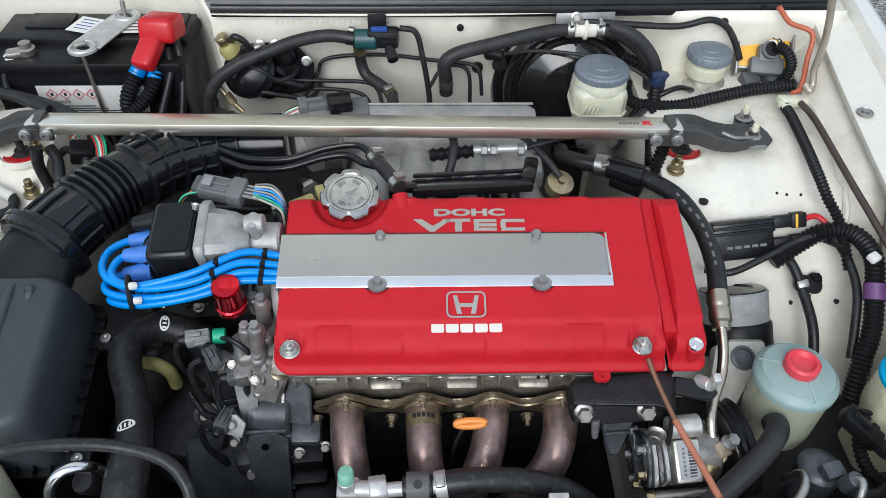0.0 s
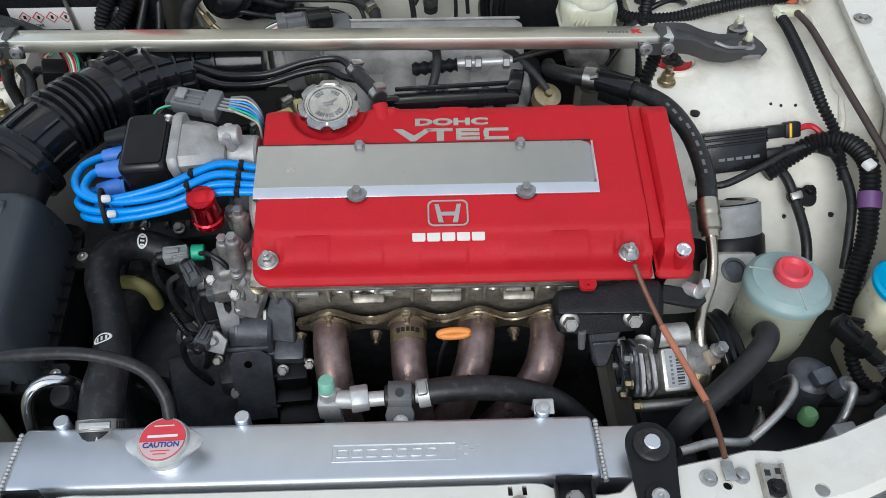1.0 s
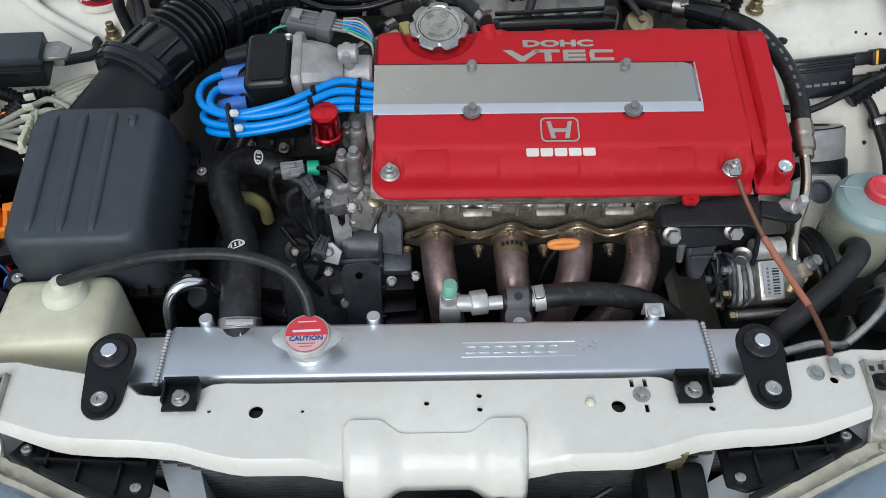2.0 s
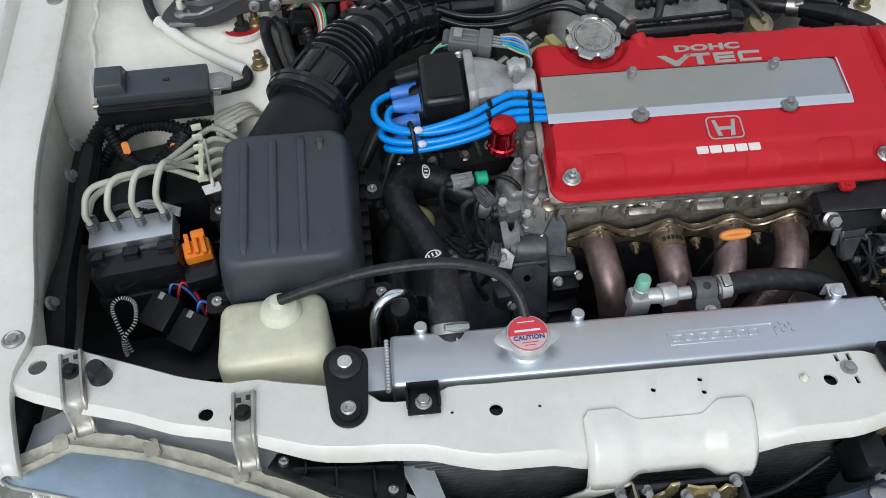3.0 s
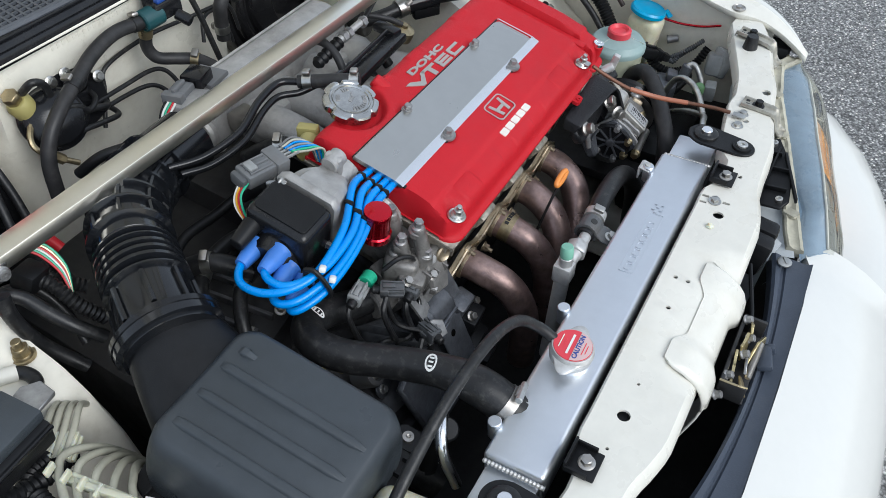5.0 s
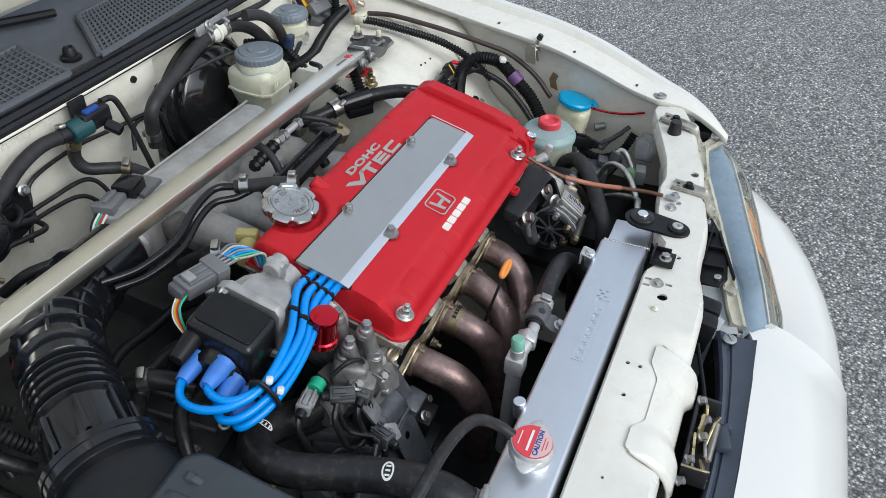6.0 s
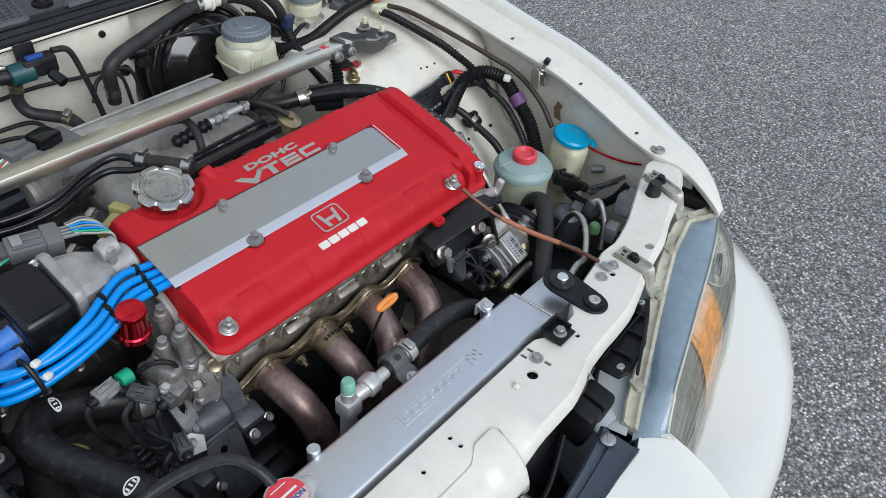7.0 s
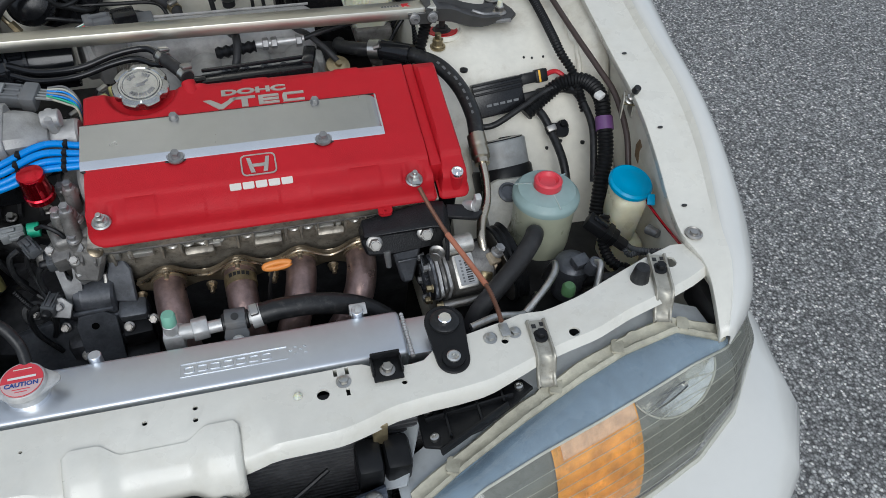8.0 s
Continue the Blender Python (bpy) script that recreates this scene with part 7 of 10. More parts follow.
for x, y in ((0.106, 0.062), (0.106, -0.10), (-0.104, 0.05), (-0.104, -0.09)):
    m = AM @ T(x, y, -0.052)
    tab = part("screw_tab", prism(bm_(), rounded(0.028, 0.030, 0.008), 0.006, m), BLACK_P, air)
    part("screw", lathe(bm_(), [(0.007, 0.006), (0.0068, 0.010), (0.003, 0.0105), (0.001, 0.009)], m, 14), STEEL, tab)
g = bm_()
rings = []
for u in range(8):
    t = u / 7
    c0 = Vector((-0.414, 0.318, 0.735)).lerp(Vector((-0.383, 0.398, 0.758)), t)
    w, h = 0.070 + (0.044 - 0.070) * t, 0.030 + 0.014 * t
    rings.append([c0 + Vector((w * math.cos(a), -0.2 * h * math.sin(a) + 0.35 * w * math.cos(a) * -1 * t, h * math.sin(a))) for a in [2 * math.pi * i / 28 for i in range(28)]])
faces(g, rings)
part("neck", g, BLACK_P, air, "outlet neck")

DP = [(-0.395, 0.372, 0.752), (-0.380, 0.402, 0.759), (-0.352, 0.450, 0.764), (-0.318, 0.505, 0.762), (-0.280, 0.556, 0.757), (-0.235, 0.592, 0.752), (-0.180, 0.612, 0.748), (-0.110, 0.620, 0.746)]
duct = thing("intake_duct", "ribbed black rubber intake duct", "duct")
line = along(spline(DP, 24), 0.0022)
k = len(line)


def duct_r(f):
    r = 0.0455
    if f < 0.05:
        return 0.0600 if f > 0.012 else 0.054
    if f < 0.075:
        return 0.049
    if 0.19 < f < 0.36:
        return r + 0.0042 * (1 if math.sin((f - 0.19) / 0.17 * 2 * math.pi * 6) > 0 else -0.8)
    for q in (0.42, 0.50, 0.58, 0.66, 0.74, 0.82):
        if abs(f - q) < 0.008:
            return r + 0.0055
    return r - 0.001


part("bellows", tube(bm_(), line, lambda f: duct_r(f), 40, 1), DUCT, duct, smooth=45)
for f0, f1 in ((0.08, 0.18), (0.43, 0.49), (0.51, 0.57), (0.59, 0.65), (0.67, 0.73), (0.75, 0.81)):
    for a in range(0, 360, 45):
        i0, i1 = int(f0 * k), int(f1 * k)
        pts = []
        for i in (i0, (i0 + i1) // 2, i1):
            d = (line[i + 1] - line[i - 1]).normalized()
            side = d.cross(Vector((0, 0, 1))).normalized()
            up = side.cross(d)
            pts.append(line[i] + 0.0465 * (math.cos(radians(a)) * side + math.sin(radians(a)) * up))
        part("rib", tube(bm_(), pts, 0.0034, 6, 3), DUCT, duct)
part("clamp", tube(bm_(), [line[7], line[10]], 0.0612, 36, 2), BLACK_G, duct)

# ---- intake manifold and throttle body ----
man = thing("intake_manifold", "cast aluminium intake manifold with a long plenum", "manifold")
g = bm_()
rings = []
for i in range(30):
    x = -0.035 + 0.315 * i / 29
    e = 0.86 if i in (0, 29) else 1.0
    rings.append([(x, 0.665 + 0.048 * e * math.cos(a), 0.728 + (0.046 * e) * math.sin(a)) for a in [2 * math.pi * j / 28 for j in range(28)]])
faces(g, rings)
part("plenum", g, CAST, man, "grey cast plenum")
part("plenum_seam", box(bm_(), (0.31, 0.003, 0.004), T(0.122, 0.682, 0.774), 0.001), CAST, man)
for p in (0.02, 0.10, 0.19, 0.275):
    x1 = 0.02 + (p - 0.02) * 0.9
    part("runner", tube(bm_(), [(x1, 0.655, 0.70), (x1, 0.60, 0.705), (x1, 0.54, 0.70), (p, 0.48, 0.685), (p, 0.44, 0.67)], 0.031, 20, 8), CAST, man, smooth=70)
g = bm_()
box(g, (0.33, 0.030, 0.060), T(0.15, 0.462, 0.680, 14, 0, 0), 0.006)
box(g, (0.30, 0.05, 0.045), T(0.14, 0.60, 0.70, 0, 0, 0), 0.012)
part("port_flange", g, CAST, man)
g = bm_()
rod(g, (-0.10, 0.625, 0.742), (-0.03, 0.650, 0.735), 0.036, seg=26)
box(g, (0.055, 0.080, 0.080), T(-0.062, 0.640, 0.742, 0, 0, 20), 0.010)
part("throttle_body", g, CAST, man, "throttle body")
g = bm_()
box(g, (0.040, 0.028, 0.018), T(-0.066, 0.664, 0.782, 0, 0, 14), 0.003)
box(g, (0.014, 0.032, 0.022), T(-0.082, 0.660, 0.782, 0, 0, 14), 0.002)
box(g, (0.030, 0.006, 0.006), T(-0.066, 0.664, 0.794, 0, 0, 14), 0.001)
ms = part("map_sensor", g, GREY_P, man, "grey sensor plug")
part("map_sensor_cover", box(bm_(), (0.036, 0.034, 0.020), T(-0.026, 0.668, 0.786, 0, 0, 14), 0.003), BLACK_G, man)
part("map_sensor_ledge", box(bm_(), (0.046, 0.05, 0.012), T(-0.005, 0.672, 0.772, 0, 0, 8), 0.003), GREY_P, man)
for i in range(5):
    part("wire", tube(bm_(), [(-0.088, 0.652 + 0.004 * i, 0.782), (-0.105, 0.648 + 0.004 * i, 0.776), (-0.125, 0.642 + 0.003 * i, 0.772 - 0.002 * i), (-0.150, 0.640, 0.765)], 0.0016, 6, 6), (PAPER, INK_R, GREEN_P, PAPER, BLACK_P)[i], ms)
hose("sensor_loom", "black corrugated sensor loom behind the duct", [(-0.145, 0.640, 0.766), (-0.185, 0.648, 0.772), (-0.215, 0.668, 0.768), (-0.235, 0.70, 0.74)], 0.0075, BLACK_P, cat="cable")
part("spring_drum", tube(bm_(), [(-0.045, 0.590, 0.742), (-0.015, 0.588, 0.742)], 0.017, 16, pitch=0.0035, ribs=0.0015), STEEL, man)
# injector rail, regulator and small fittings
rail = thing("fuel_rail", "black fuel rail with injectors behind the valve cover", "fuel rail")
g = bm_()
box(g, (0.172, 0.030, 0.014), T(0.172, 0.492, 0.762, -6, 0, 4), 0.004)
box(g, (0.160, 0.006, 0.006), T(0.168, 0.508, 0.772, -6, 0, 4), 0.002)
box(g, (0.020, 0.050, 0.015), T(0.256, 0.520, 0.767, 0, 0, -12), 0.004)
box(g, (0.034, 0.016, 0.012), T(0.078, 0.484, 0.766, 0, 0, 4), 0.004)
trunk = part("rail_trunk", g, BLACK_G, rail, "blue-black plastic loom trunk")
for k in range(4):
    part("trunk_clip", box(bm_(), (0.016, 0.004, 0.008), T(0.11 + 0.042 * k, 0.476 + 0.003 * k, 0.764, 0, 0, 4), 0.001), BLACK_G, trunk)
part("damper_boot", tube(bm_(), [(0.112, 0.556, 0.768), (0.176, 0.560, 0.772)], 0.0090, 12, pitch=0.012, ribs=0.0016), BLACK_P, rail)
hose("cable_sleeve", "thin black cable from the fuel rail", [(0.252, 0.562, 0.776), (0.30, 0.575, 0.782), (0.36, 0.592, 0.786), (0.42, 0.62, 0.786), (0.45, 0.66, 0.775)], 0.0048, RUBBER, cat="cable")
for x in (0.192, 0.206, 0.246):
    part("union", rod(bm_(), (x - 0.005, 0.561, 0.774), (x + 0.005, 0.561, 0.774), 0.0098, seg=6), PRESSED_D, rail)
for k in range(5):
    part("rail_boss", lathe(bm_(), [(0.008, -0.01), (0.0085, 0.0), (0.0065, 0.005), (0.003, 0.006), (0.001, 0.004)], T(0.125 + 0.030 * k, 0.522, 0.752, 30, 0, 0), 14), SOOT, rail)
for p in (0.10, 0.145, 0.19, 0.235):
    part("injector", rod(bm_(), (p, 0.530, 0.745), (p, 0.505, 0.715), 0.009), BLACK_P, rail)
part("fuel_pipe", rod(bm_(), (0.17, 0.561, 0.773), (0.255, 0.562, 0.776), 0.0058), DULL_ALU, rail)
dash = thing("pressure_damper", "brass-coloured round damper on the fuel rail", "damper")
part("body", lathe(bm_(), [(0.014, -0.016), (0.0195, -0.012), (0.0205, 0.0), (0.0195, 0.006), (0.012, 0.008), (0.006, 0.009), (0.005, 0.014), (0.001, 0.014)], T(0.302, 0.520, 0.742, 22, 8, 0), 26), BRONZE, dash)
hose("vacuum_hose", "thin grey vacuum hose", [(0.302, 0.520, 0.754), (0.285, 0.540, 0.768), (0.262, 0.575, 0.776), (0.25, 0.61, 0.765), (0.24, 0.65, 0.755)], 0.0048, RUBBER_G)
hose("vacuum_hose", "thin grey vacuum hose from the plenum", [(0.135, 0.520, 0.745), (0.146, 0.545, 0.772), (0.147, 0.575, 0.785), (0.14, 0.61, 0.77)], 0.0065, RUBBER_G)
hose("breather_hose", "short black breather hose with spring clips", [(0.072, 0.446, 0.797), (0.058, 0.472, 0.797), (0.044, 0.498, 0.795), (0.030, 0.525, 0.793)], 0.0098, RUBBER_G, (0.10, 0.85), ZINC)
hose("breather_pipe", "twin black pipes across to the intake duct", [(0.032, 0.522, 0.793), (0.010, 0.545, 0.795), (-0.035, 0.545, 0.790), (-0.090, 0.535, 0.778), (-0.150, 0.545, 0.772), (-0.195, 0.565, 0.776)], 0.0055, BLACK_G)
hose("breather_pipe", "twin black pipes across to the intake duct", [(0.042, 0.503, 0.788), (0.020, 0.517, 0.783), (-0.005, 0.535, 0.784), (-0.040, 0.535, 0.780), (-0.095, 0.524, 0.770), (-0.150, 0.533, 0.764), (-0.19, 0.55, 0.768)], 0.0050, BLACK_G)
hose("heater_hose", "black heater hose behind the distributor", [(-0.33, 0.42, 0.60), (-0.295, 0.455, 0.645), (-0.25, 0.49, 0.665), (-0.19, 0.505, 0.66), (-0.13, 0.50, 0.65), (-0.08, 0.49, 0.66)], 0.0115, RUBBER, (0.4,), ZINC)
hose("heater_hose", "black heater hose above the gearbox", [(-0.31, 0.36, 0.57), (-0.28, 0.40, 0.635), (-0.245, 0.43, 0.66), (-0.20, 0.445, 0.655), (-0.15, 0.45, 0.66)], 0.0095, RUBBER, (0.55,), ZINC)
hose("gearbox_loom", "black corrugated loom over the gearbox", [(-0.30, 0.52, 0.62), (-0.265, 0.53, 0.665), (-0.22, 0.545, 0.68), (-0.16, 0.54, 0.68), (-0.11, 0.53, 0.69)], 0.0075, BLACK_P, cat="cable")
for x, y, z in ((-0.25, 0.47, 0.70), (-0.055, 0.50, 0.745), (-0.10, 0.48, 0.72)):
    hose("coolant_hose", "black hose with a spring clip", [(x - 0.02, y + 0.05, z - 0.03), (x, y, z), (x + 0.03, y - 0.045, z - 0.02)], 0.013, RUBBER, (0.5,), ZINC)
g = bm_()
rod(g, (-0.075, 0.437, 0.765), (-0.045, 0.452, 0.768), 0.0135)
box(g, (0.016, 0.03, 0.02), T(-0.035, 0.462, 0.770, 0, 0, 20), 0.003)
solo("coolant_sensor", g, OLIVE, "olive-coloured sensor plug behind the valve cover", "sensor")


# ---- strut bar ----
bar = thing("strut_bar", "champagne aluminium strut brace with dark grey end brackets", "strut bar")
BL, BR = Vector((-0.465, 0.588, 0.806)), Vector((0.474, 0.562, 0.811))
d = BR - BL
bmx = Matrix.Translation((BL + BR) / 2) @ d.to_track_quat("X", "Z").to_matrix().to_4x4() @ T(0, 0, 0, -7, 0, 0)
g = bm_()
box(g, (d.length, 0.036, 0.018), bmx @ T(0, 0, -0.0015), 0.0013, 2)
part("tube", g, ANOD, bar, "champagne aluminium tube")
g = bm_()
prism(g, [(0.414, -0.006), (0.418, -0.006), (0.419, -0.001), (0.423, -0.006), (0.428, -0.006), (0.423, 0.000), (0.427, 0.006), (0.414, 0.006)], 0.0006, bmx @ T(0, -0.001, 0.0075))
part("mark", g, INK_R, bar, "small red mark")
g = bm_()
for k in range(6):
    box(g, (0.0035, 0.005, 0.0006), bmx @ T(0.382 + 0.005 * k, -0.003, 0.0078))
part("mark_bar", g, GREY_P, bar)
for s, end in ((1, BR), (-1, BL)):
    px, py, pz = (0.600 if s > 0 else -0.585), 0.620 + 0.008 * (s < 0), 0.7665
    g = bm_()
    prism(g, [(s * x, y) for x, y in ((-0.030, -0.046), (0.020, -0.044), (0.032, -0.030), (0.030, -0.012), (0.016, 0.036), (0.008, 0.042), (-0.006, 0.040), (-0.012, 0.020), (-0.030, -0.010))][::s], 0.006, T(px, py, pz - 0.004, -2, 0, 0), 0.001)
    arm = part("end_bracket", g, BRACK, bar, "dark grey cast end bracket")
    g = bm_()
    rings = []
    for f in range(13):
        t = f / 12
        c0 = (end + Vector((-s * 0.02, 0, 0.0))).lerp(Vector((px - s * 0.002, py - 0.020, pz + 0.004)), t)
        c0.z += 0.006 * math.sin(t * math.pi) * (1 - t) - 0.008 * smooth01(0.3, 0.6, t) * (1 - smooth01(0.75, 1, t))
        w, h = 0.0205 + 0.006 * t, 0.0100 + 0.003 * math.sin(t * math.pi) - 0.005 * t
        dip = smooth01(0.08, 0.25, t)
        rings.append([c0 + Vector((0, a * w, b * h)) for a, b in ((-1, -1.2), (-0.9, -1.4), (0.9, -1), (1, -0.9), (1, 0.7), (0.88, 1), (0.70, 1 - 0.9 * dip), (-0.55, 1 - 1.1 * dip), (-0.80, 1), (-1, 0.8))])
    faces(g, rings)
    part("arm", g, BRACK, arm)
    for x, y in ((0.604, 0.646), (0.603, 0.598)) if s > 0 else ((0.585, 0.656), (0.585, 0.606)):
        g = bm_()
        hexbolt(g, T(s * x, y, pz + 0.003), 0.0085, 0.009, 1.5)
        nut = part("nut", g, STEEL, arm)
        part("stud_cap", rod(bm_(), (s * x, y, pz + 0.013), (s * x, y, pz + 0.026), 0.0055, 0.0046), MILK_W, nut, "pale stud end")
    for x in (0.436, 0.466):
        m = T(s * x, end.y - 0.0195, end.z - 0.006, 88, 0, 0)
        g = bm_()
        rod(g, m @ Vector((0, 0, -0.010)), m @ Vector((0, 0, 0.006)), 0.0088)
        lathe(g, [(0.0068, 0.006), (0.0064, 0.009), (0.0035, 0.0092), (0.003, 0.006)], m, 16)
        part("bolt", g, PRESSED_D, arm, "socket head bolt")
    part("cheek", prism(bm_(), [(-0.022, -0.010), (0.022, -0.010), (0.026, 0.010), (-0.026, 0.010)], 0.004, T(s * 0.451, end.y - 0.0165, end.z - 0.008, 88, 0, 0), 0.001), BRACK, arm)
    part("slot_lip", tube(bm_(), [(px, py - 0.030, pz + 0.006), (px - s * 0.028, py - 0.036, pz + 0.010), (px - s * 0.050, py - 0.030, pz + 0.016)], 0.0030, 8), PRESSED_D, arm)
    part("edge_lip", box(bm_(), (0.044, 0.005, 0.007), T(px - s * 0.004, py - 0.046, pz), 0.002), PRESSED_D, arm)
    # studs on the tower
    for x, y in ((0.476, 0.596) if s < 0 else (0.480, 0.552), (0.472, 0.533) if s < 0 else (0.0, 0.0)):
        if not x:
            continue
        z = wing_height(x, y, s)
        g = bm_()
        lathe(g, [(0.0135, 0), (0.0135, 0.003), (0.010, 0.004)], T(s * x, y, z), 18)
        hexbolt(g, T(s * x, y, z + 0.003), 0.0095, 0.010, 1.2)
        rod(g, (s * x, y, z + 0.012), (s * x, y, z + 0.027), 0.0055)
        solo("strut_stud", g, BRONZE, "gold-zinc strut stud and nut on the tower", "bolt", group="strut studs")

# ---- brake and clutch hydraulics ----
boost = thing("brake_booster", "black steel brake booster drum on the firewall", "brake booster")
m = T(0.368, 0.862, 0.700, 82, 0, 0)
part("drum", lathe(bm_(), [(0.136, -0.05), (0.142, -0.006), (0.143, 0.004), (0.139, 0.011), (0.132, 0.013), (0.130, 0.007), (0.126, 0.008), (0.124, 0.018), (0.120, 0.030), (0.114, 0.034), (0.109, 0.033), (0.105, 0.027), (0.101, 0.028), (0.097, 0.040), (0.092, 0.045), (0.070, 0.049), (0.064, 0.054), (0.058, 0.055), (0.030, 0.056), (0.001, 0.056)], m, 72), material("glossy_black_enamel", (0.012, 0.012, 0.013), 0.13, var=0.1, bump=0.0, spec=0.6, coat=0.4), boost)
for a in (115, 165, 230, 300):
    part("rivet", prism(bm_(), rounded(0.016, 0.006, 0.0028), 0.003, m @ T(0, 0, 0, 0, 0, a) @ T(0.062, 0, 0.0455), 0.001), STEEL, boost)
res = thing("brake_fluid_reservoir", "milky brake fluid reservoir with a grey ribbed cap", "reservoir")
RC = Vector((0.391, 0.732, 0.806))
g = bm_()
hexa = [(0.043, 0.020), (0.032, 0.050), (-0.036, 0.050), (-0.045, 0.020), (-0.045, -0.028), (-0.034, -0.042), (0.032, -0.042), (0.043, -0.028)]
faces(g, [[RC + Vector((x * k, y * k, z)) for x, y in hexa] for k, z in ((0.72, -0.105), (0.84, -0.090), (0.96, -0.066), (1.03, -0.065), (1.03, -0.061), (0.97, -0.060), (0.98, -0.036), (0.92, -0.026), (0.80, -0.021))])
lathe(g, [(0.043, -0.026), (0.042, -0.010), (0.038, -0.004)], Matrix.Translation(RC), 32)
part("bottle", g, MILK_W, res, "milky plastic bottle")


def ribbed_cap(at, r, h, n):
    g = bm_()
    rings = []
    for k, z in ((0.95, -h), (1.0, -h + 0.002), (1.0, -0.003), (0.94, 0.0), (0.80, 0.0005), (0.77, 0.0025), (0.45, 0.003), (0.42, 0.0055), (0.02, 0.006)):
        rings.append([at + Vector((math.cos(2 * math.pi * i / (4 * n)), math.sin(2 * math.pi * i / (4 * n)), 0)) * r * k * (1 - (0.022 if i % 4 < 2 and k > 0.93 else 0)) + Vector((0, 0, z)) for i in range(4 * n)])
    return faces(g, rings)


part("cap", ribbed_cap(RC + Vector((0, 0, 0.004)), 0.0440, 0.014, 34), LID_G, res, "grey ribbed screw cap")
for i in range(4):
    part("level_mark", box(bm_(), (0.004, 0.002, 0.016), T(RC.x - 0.030 + 0.007 * i, RC.y - 0.050, RC.z - 0.045, 0, 20, 0), 0.0008), MILK_W, res)
g = bm_()
rod(g, (0.40, 0.80, 0.672), (0.40, 0.66, 0.665), 0.021, seg=20)
box(g, (0.07, 0.07, 0.03), T(0.395, 0.725, 0.692), 0.006)
solo("brake_master_cylinder", g, CAST_D, "cast brake master cylinder below its reservoir", "master cylinder")
clu = thing("clutch_fluid_reservoir", "small white clutch fluid reservoir with a grey cap", "reservoir")
CC = Vector((0.582, 0.790, 0.803))
part("bottle", lathe(bm_(), [(0.024, -0.045), (0.031, -0.040), (0.033, -0.026), (0.033, -0.020), (0.030, -0.018), (0.030, -0.006)], Matrix.Translation(CC), 26), MILK_W, clu)
part("cap", ribbed_cap(CC + Vector((0, 0, 0.004)), 0.0372, 0.015, 22), LID_G, clu, "grey ribbed screw cap")
g = bm_()
box(g, (0.076, 0.050, 0.028), T(0.583, 0.770, 0.738, 14, 0, 4), 0.009)
rod(g, (0.583, 0.786, 0.70), (0.582, 0.790, 0.764), 0.028, 0.025, 22)
box(g, (0.030, 0.040, 0.040), T(0.555, 0.762, 0.735, 14, 0, 20), 0.009)
part("clamp_base", g, CAST_L, clu, "cast grey base")
part("base_bolt", hexbolt(bm_(), T(0.556, 0.760, 0.742, 60, 0, 0), 0.007, 0.007), DARK, clu)

hose("vacuum_hose", "black vacuum hose curving down past the brake booster", [(0.399, 0.758, 0.868), (0.436, 0.748, 0.856), (0.466, 0.742, 0.828), (0.482, 0.740, 0.796), (0.490, 0.738, 0.765), (0.466, 0.738, 0.717)], 0.0100, RUBBER_G)
hose("brake_pipe", "thin dark brake pipe beside the master cylinder", [(0.430, 0.712, 0.690), (0.452, 0.715, 0.735), (0.476, 0.720, 0.755), (0.515, 0.728, 0.772), (0.545, 0.745, 0.760), (0.560, 0.762, 0.745)], 0.0045, BLACK_G, cat="pipe")
hose("brake_pipe", "thin dark brake pipe beside the master cylinder", [(0.425, 0.690, 0.680), (0.450, 0.700, 0.715), (0.485, 0.712, 0.738), (0.520, 0.735, 0.745)], 0.0040, BLACK_G, cat="pipe")
g = bm_()
box(g, (0.022, 0.016, 0.026), T(0.484, 0.728, 0.790, 10, 10, 20), 0.004)
box(g, (0.030, 0.010, 0.008), T(0.484, 0.724, 0.800, 10, 10, 20), 0.002)
solo("hose_clip", g, NAVY, "dark blue plastic clip on the vacuum hose", "clip")

sens = thing("pressure_sensor_box", "grey sensor box with a yellow label and a wiring plug", "sensor box")
m = T(0.683, 0.822, 0.786, 46, 0, -8)
part("case", box(bm_(), (0.088, 0.070, 0.030), m, 0.004), PRESSED_D, sens)
part("label", box(bm_(), (0.080, 0.062, 0.002), m @ T(0, 0, 0.016), 0.0005), YELLOW, sens, "yellow warning label")
for sx, k in ((-1, 0.045), (1, 0.045)):
    part("side_flange", box(bm_(), (0.004, 0.080, 0.026), m @ T(sx * k, -0.006, 0.012), 0.001), PRESSED_D, sens)
g = bm_()
box(g, (0.036, 0.030, 0.022), m @ T(0.004, -0.012, 0.028), 0.004)
box(g, (0.056, 0.030, 0.022), m @ T(0.002, -0.032, 0.026), 0.006)
lathe(g, [(0.015, 0.03), (0.016, 0.048), (0.013, 0.051), (0.0115, 0.046)], m @ T(0.004, -0.008, 0), 20)
plug = part("plug", g, GREY_P, sens, "grey round wiring plug")
part("plug_face", lathe(bm_(), [(0.0115, 0.045), (0.0110, 0.048), (0.001, 0.048)], m @ T(0.004, -0.008, 0), 18), BLACK_P, plug)
for i in range(6):
    part("wire", tube(bm_(), [m @ Vector((-0.004 + 0.003 * i, 0.004 + 0.002 * (i % 3), 0.052)), m @ Vector((0.002 + 0.002 * i, 0.000, 0.064)), m @ Vector((0.010, -0.010, 0.060))], 0.0014, 6, 6), (PAPER, YELLOW, INK, PAPER, BRONZE, INK)[i], plug)
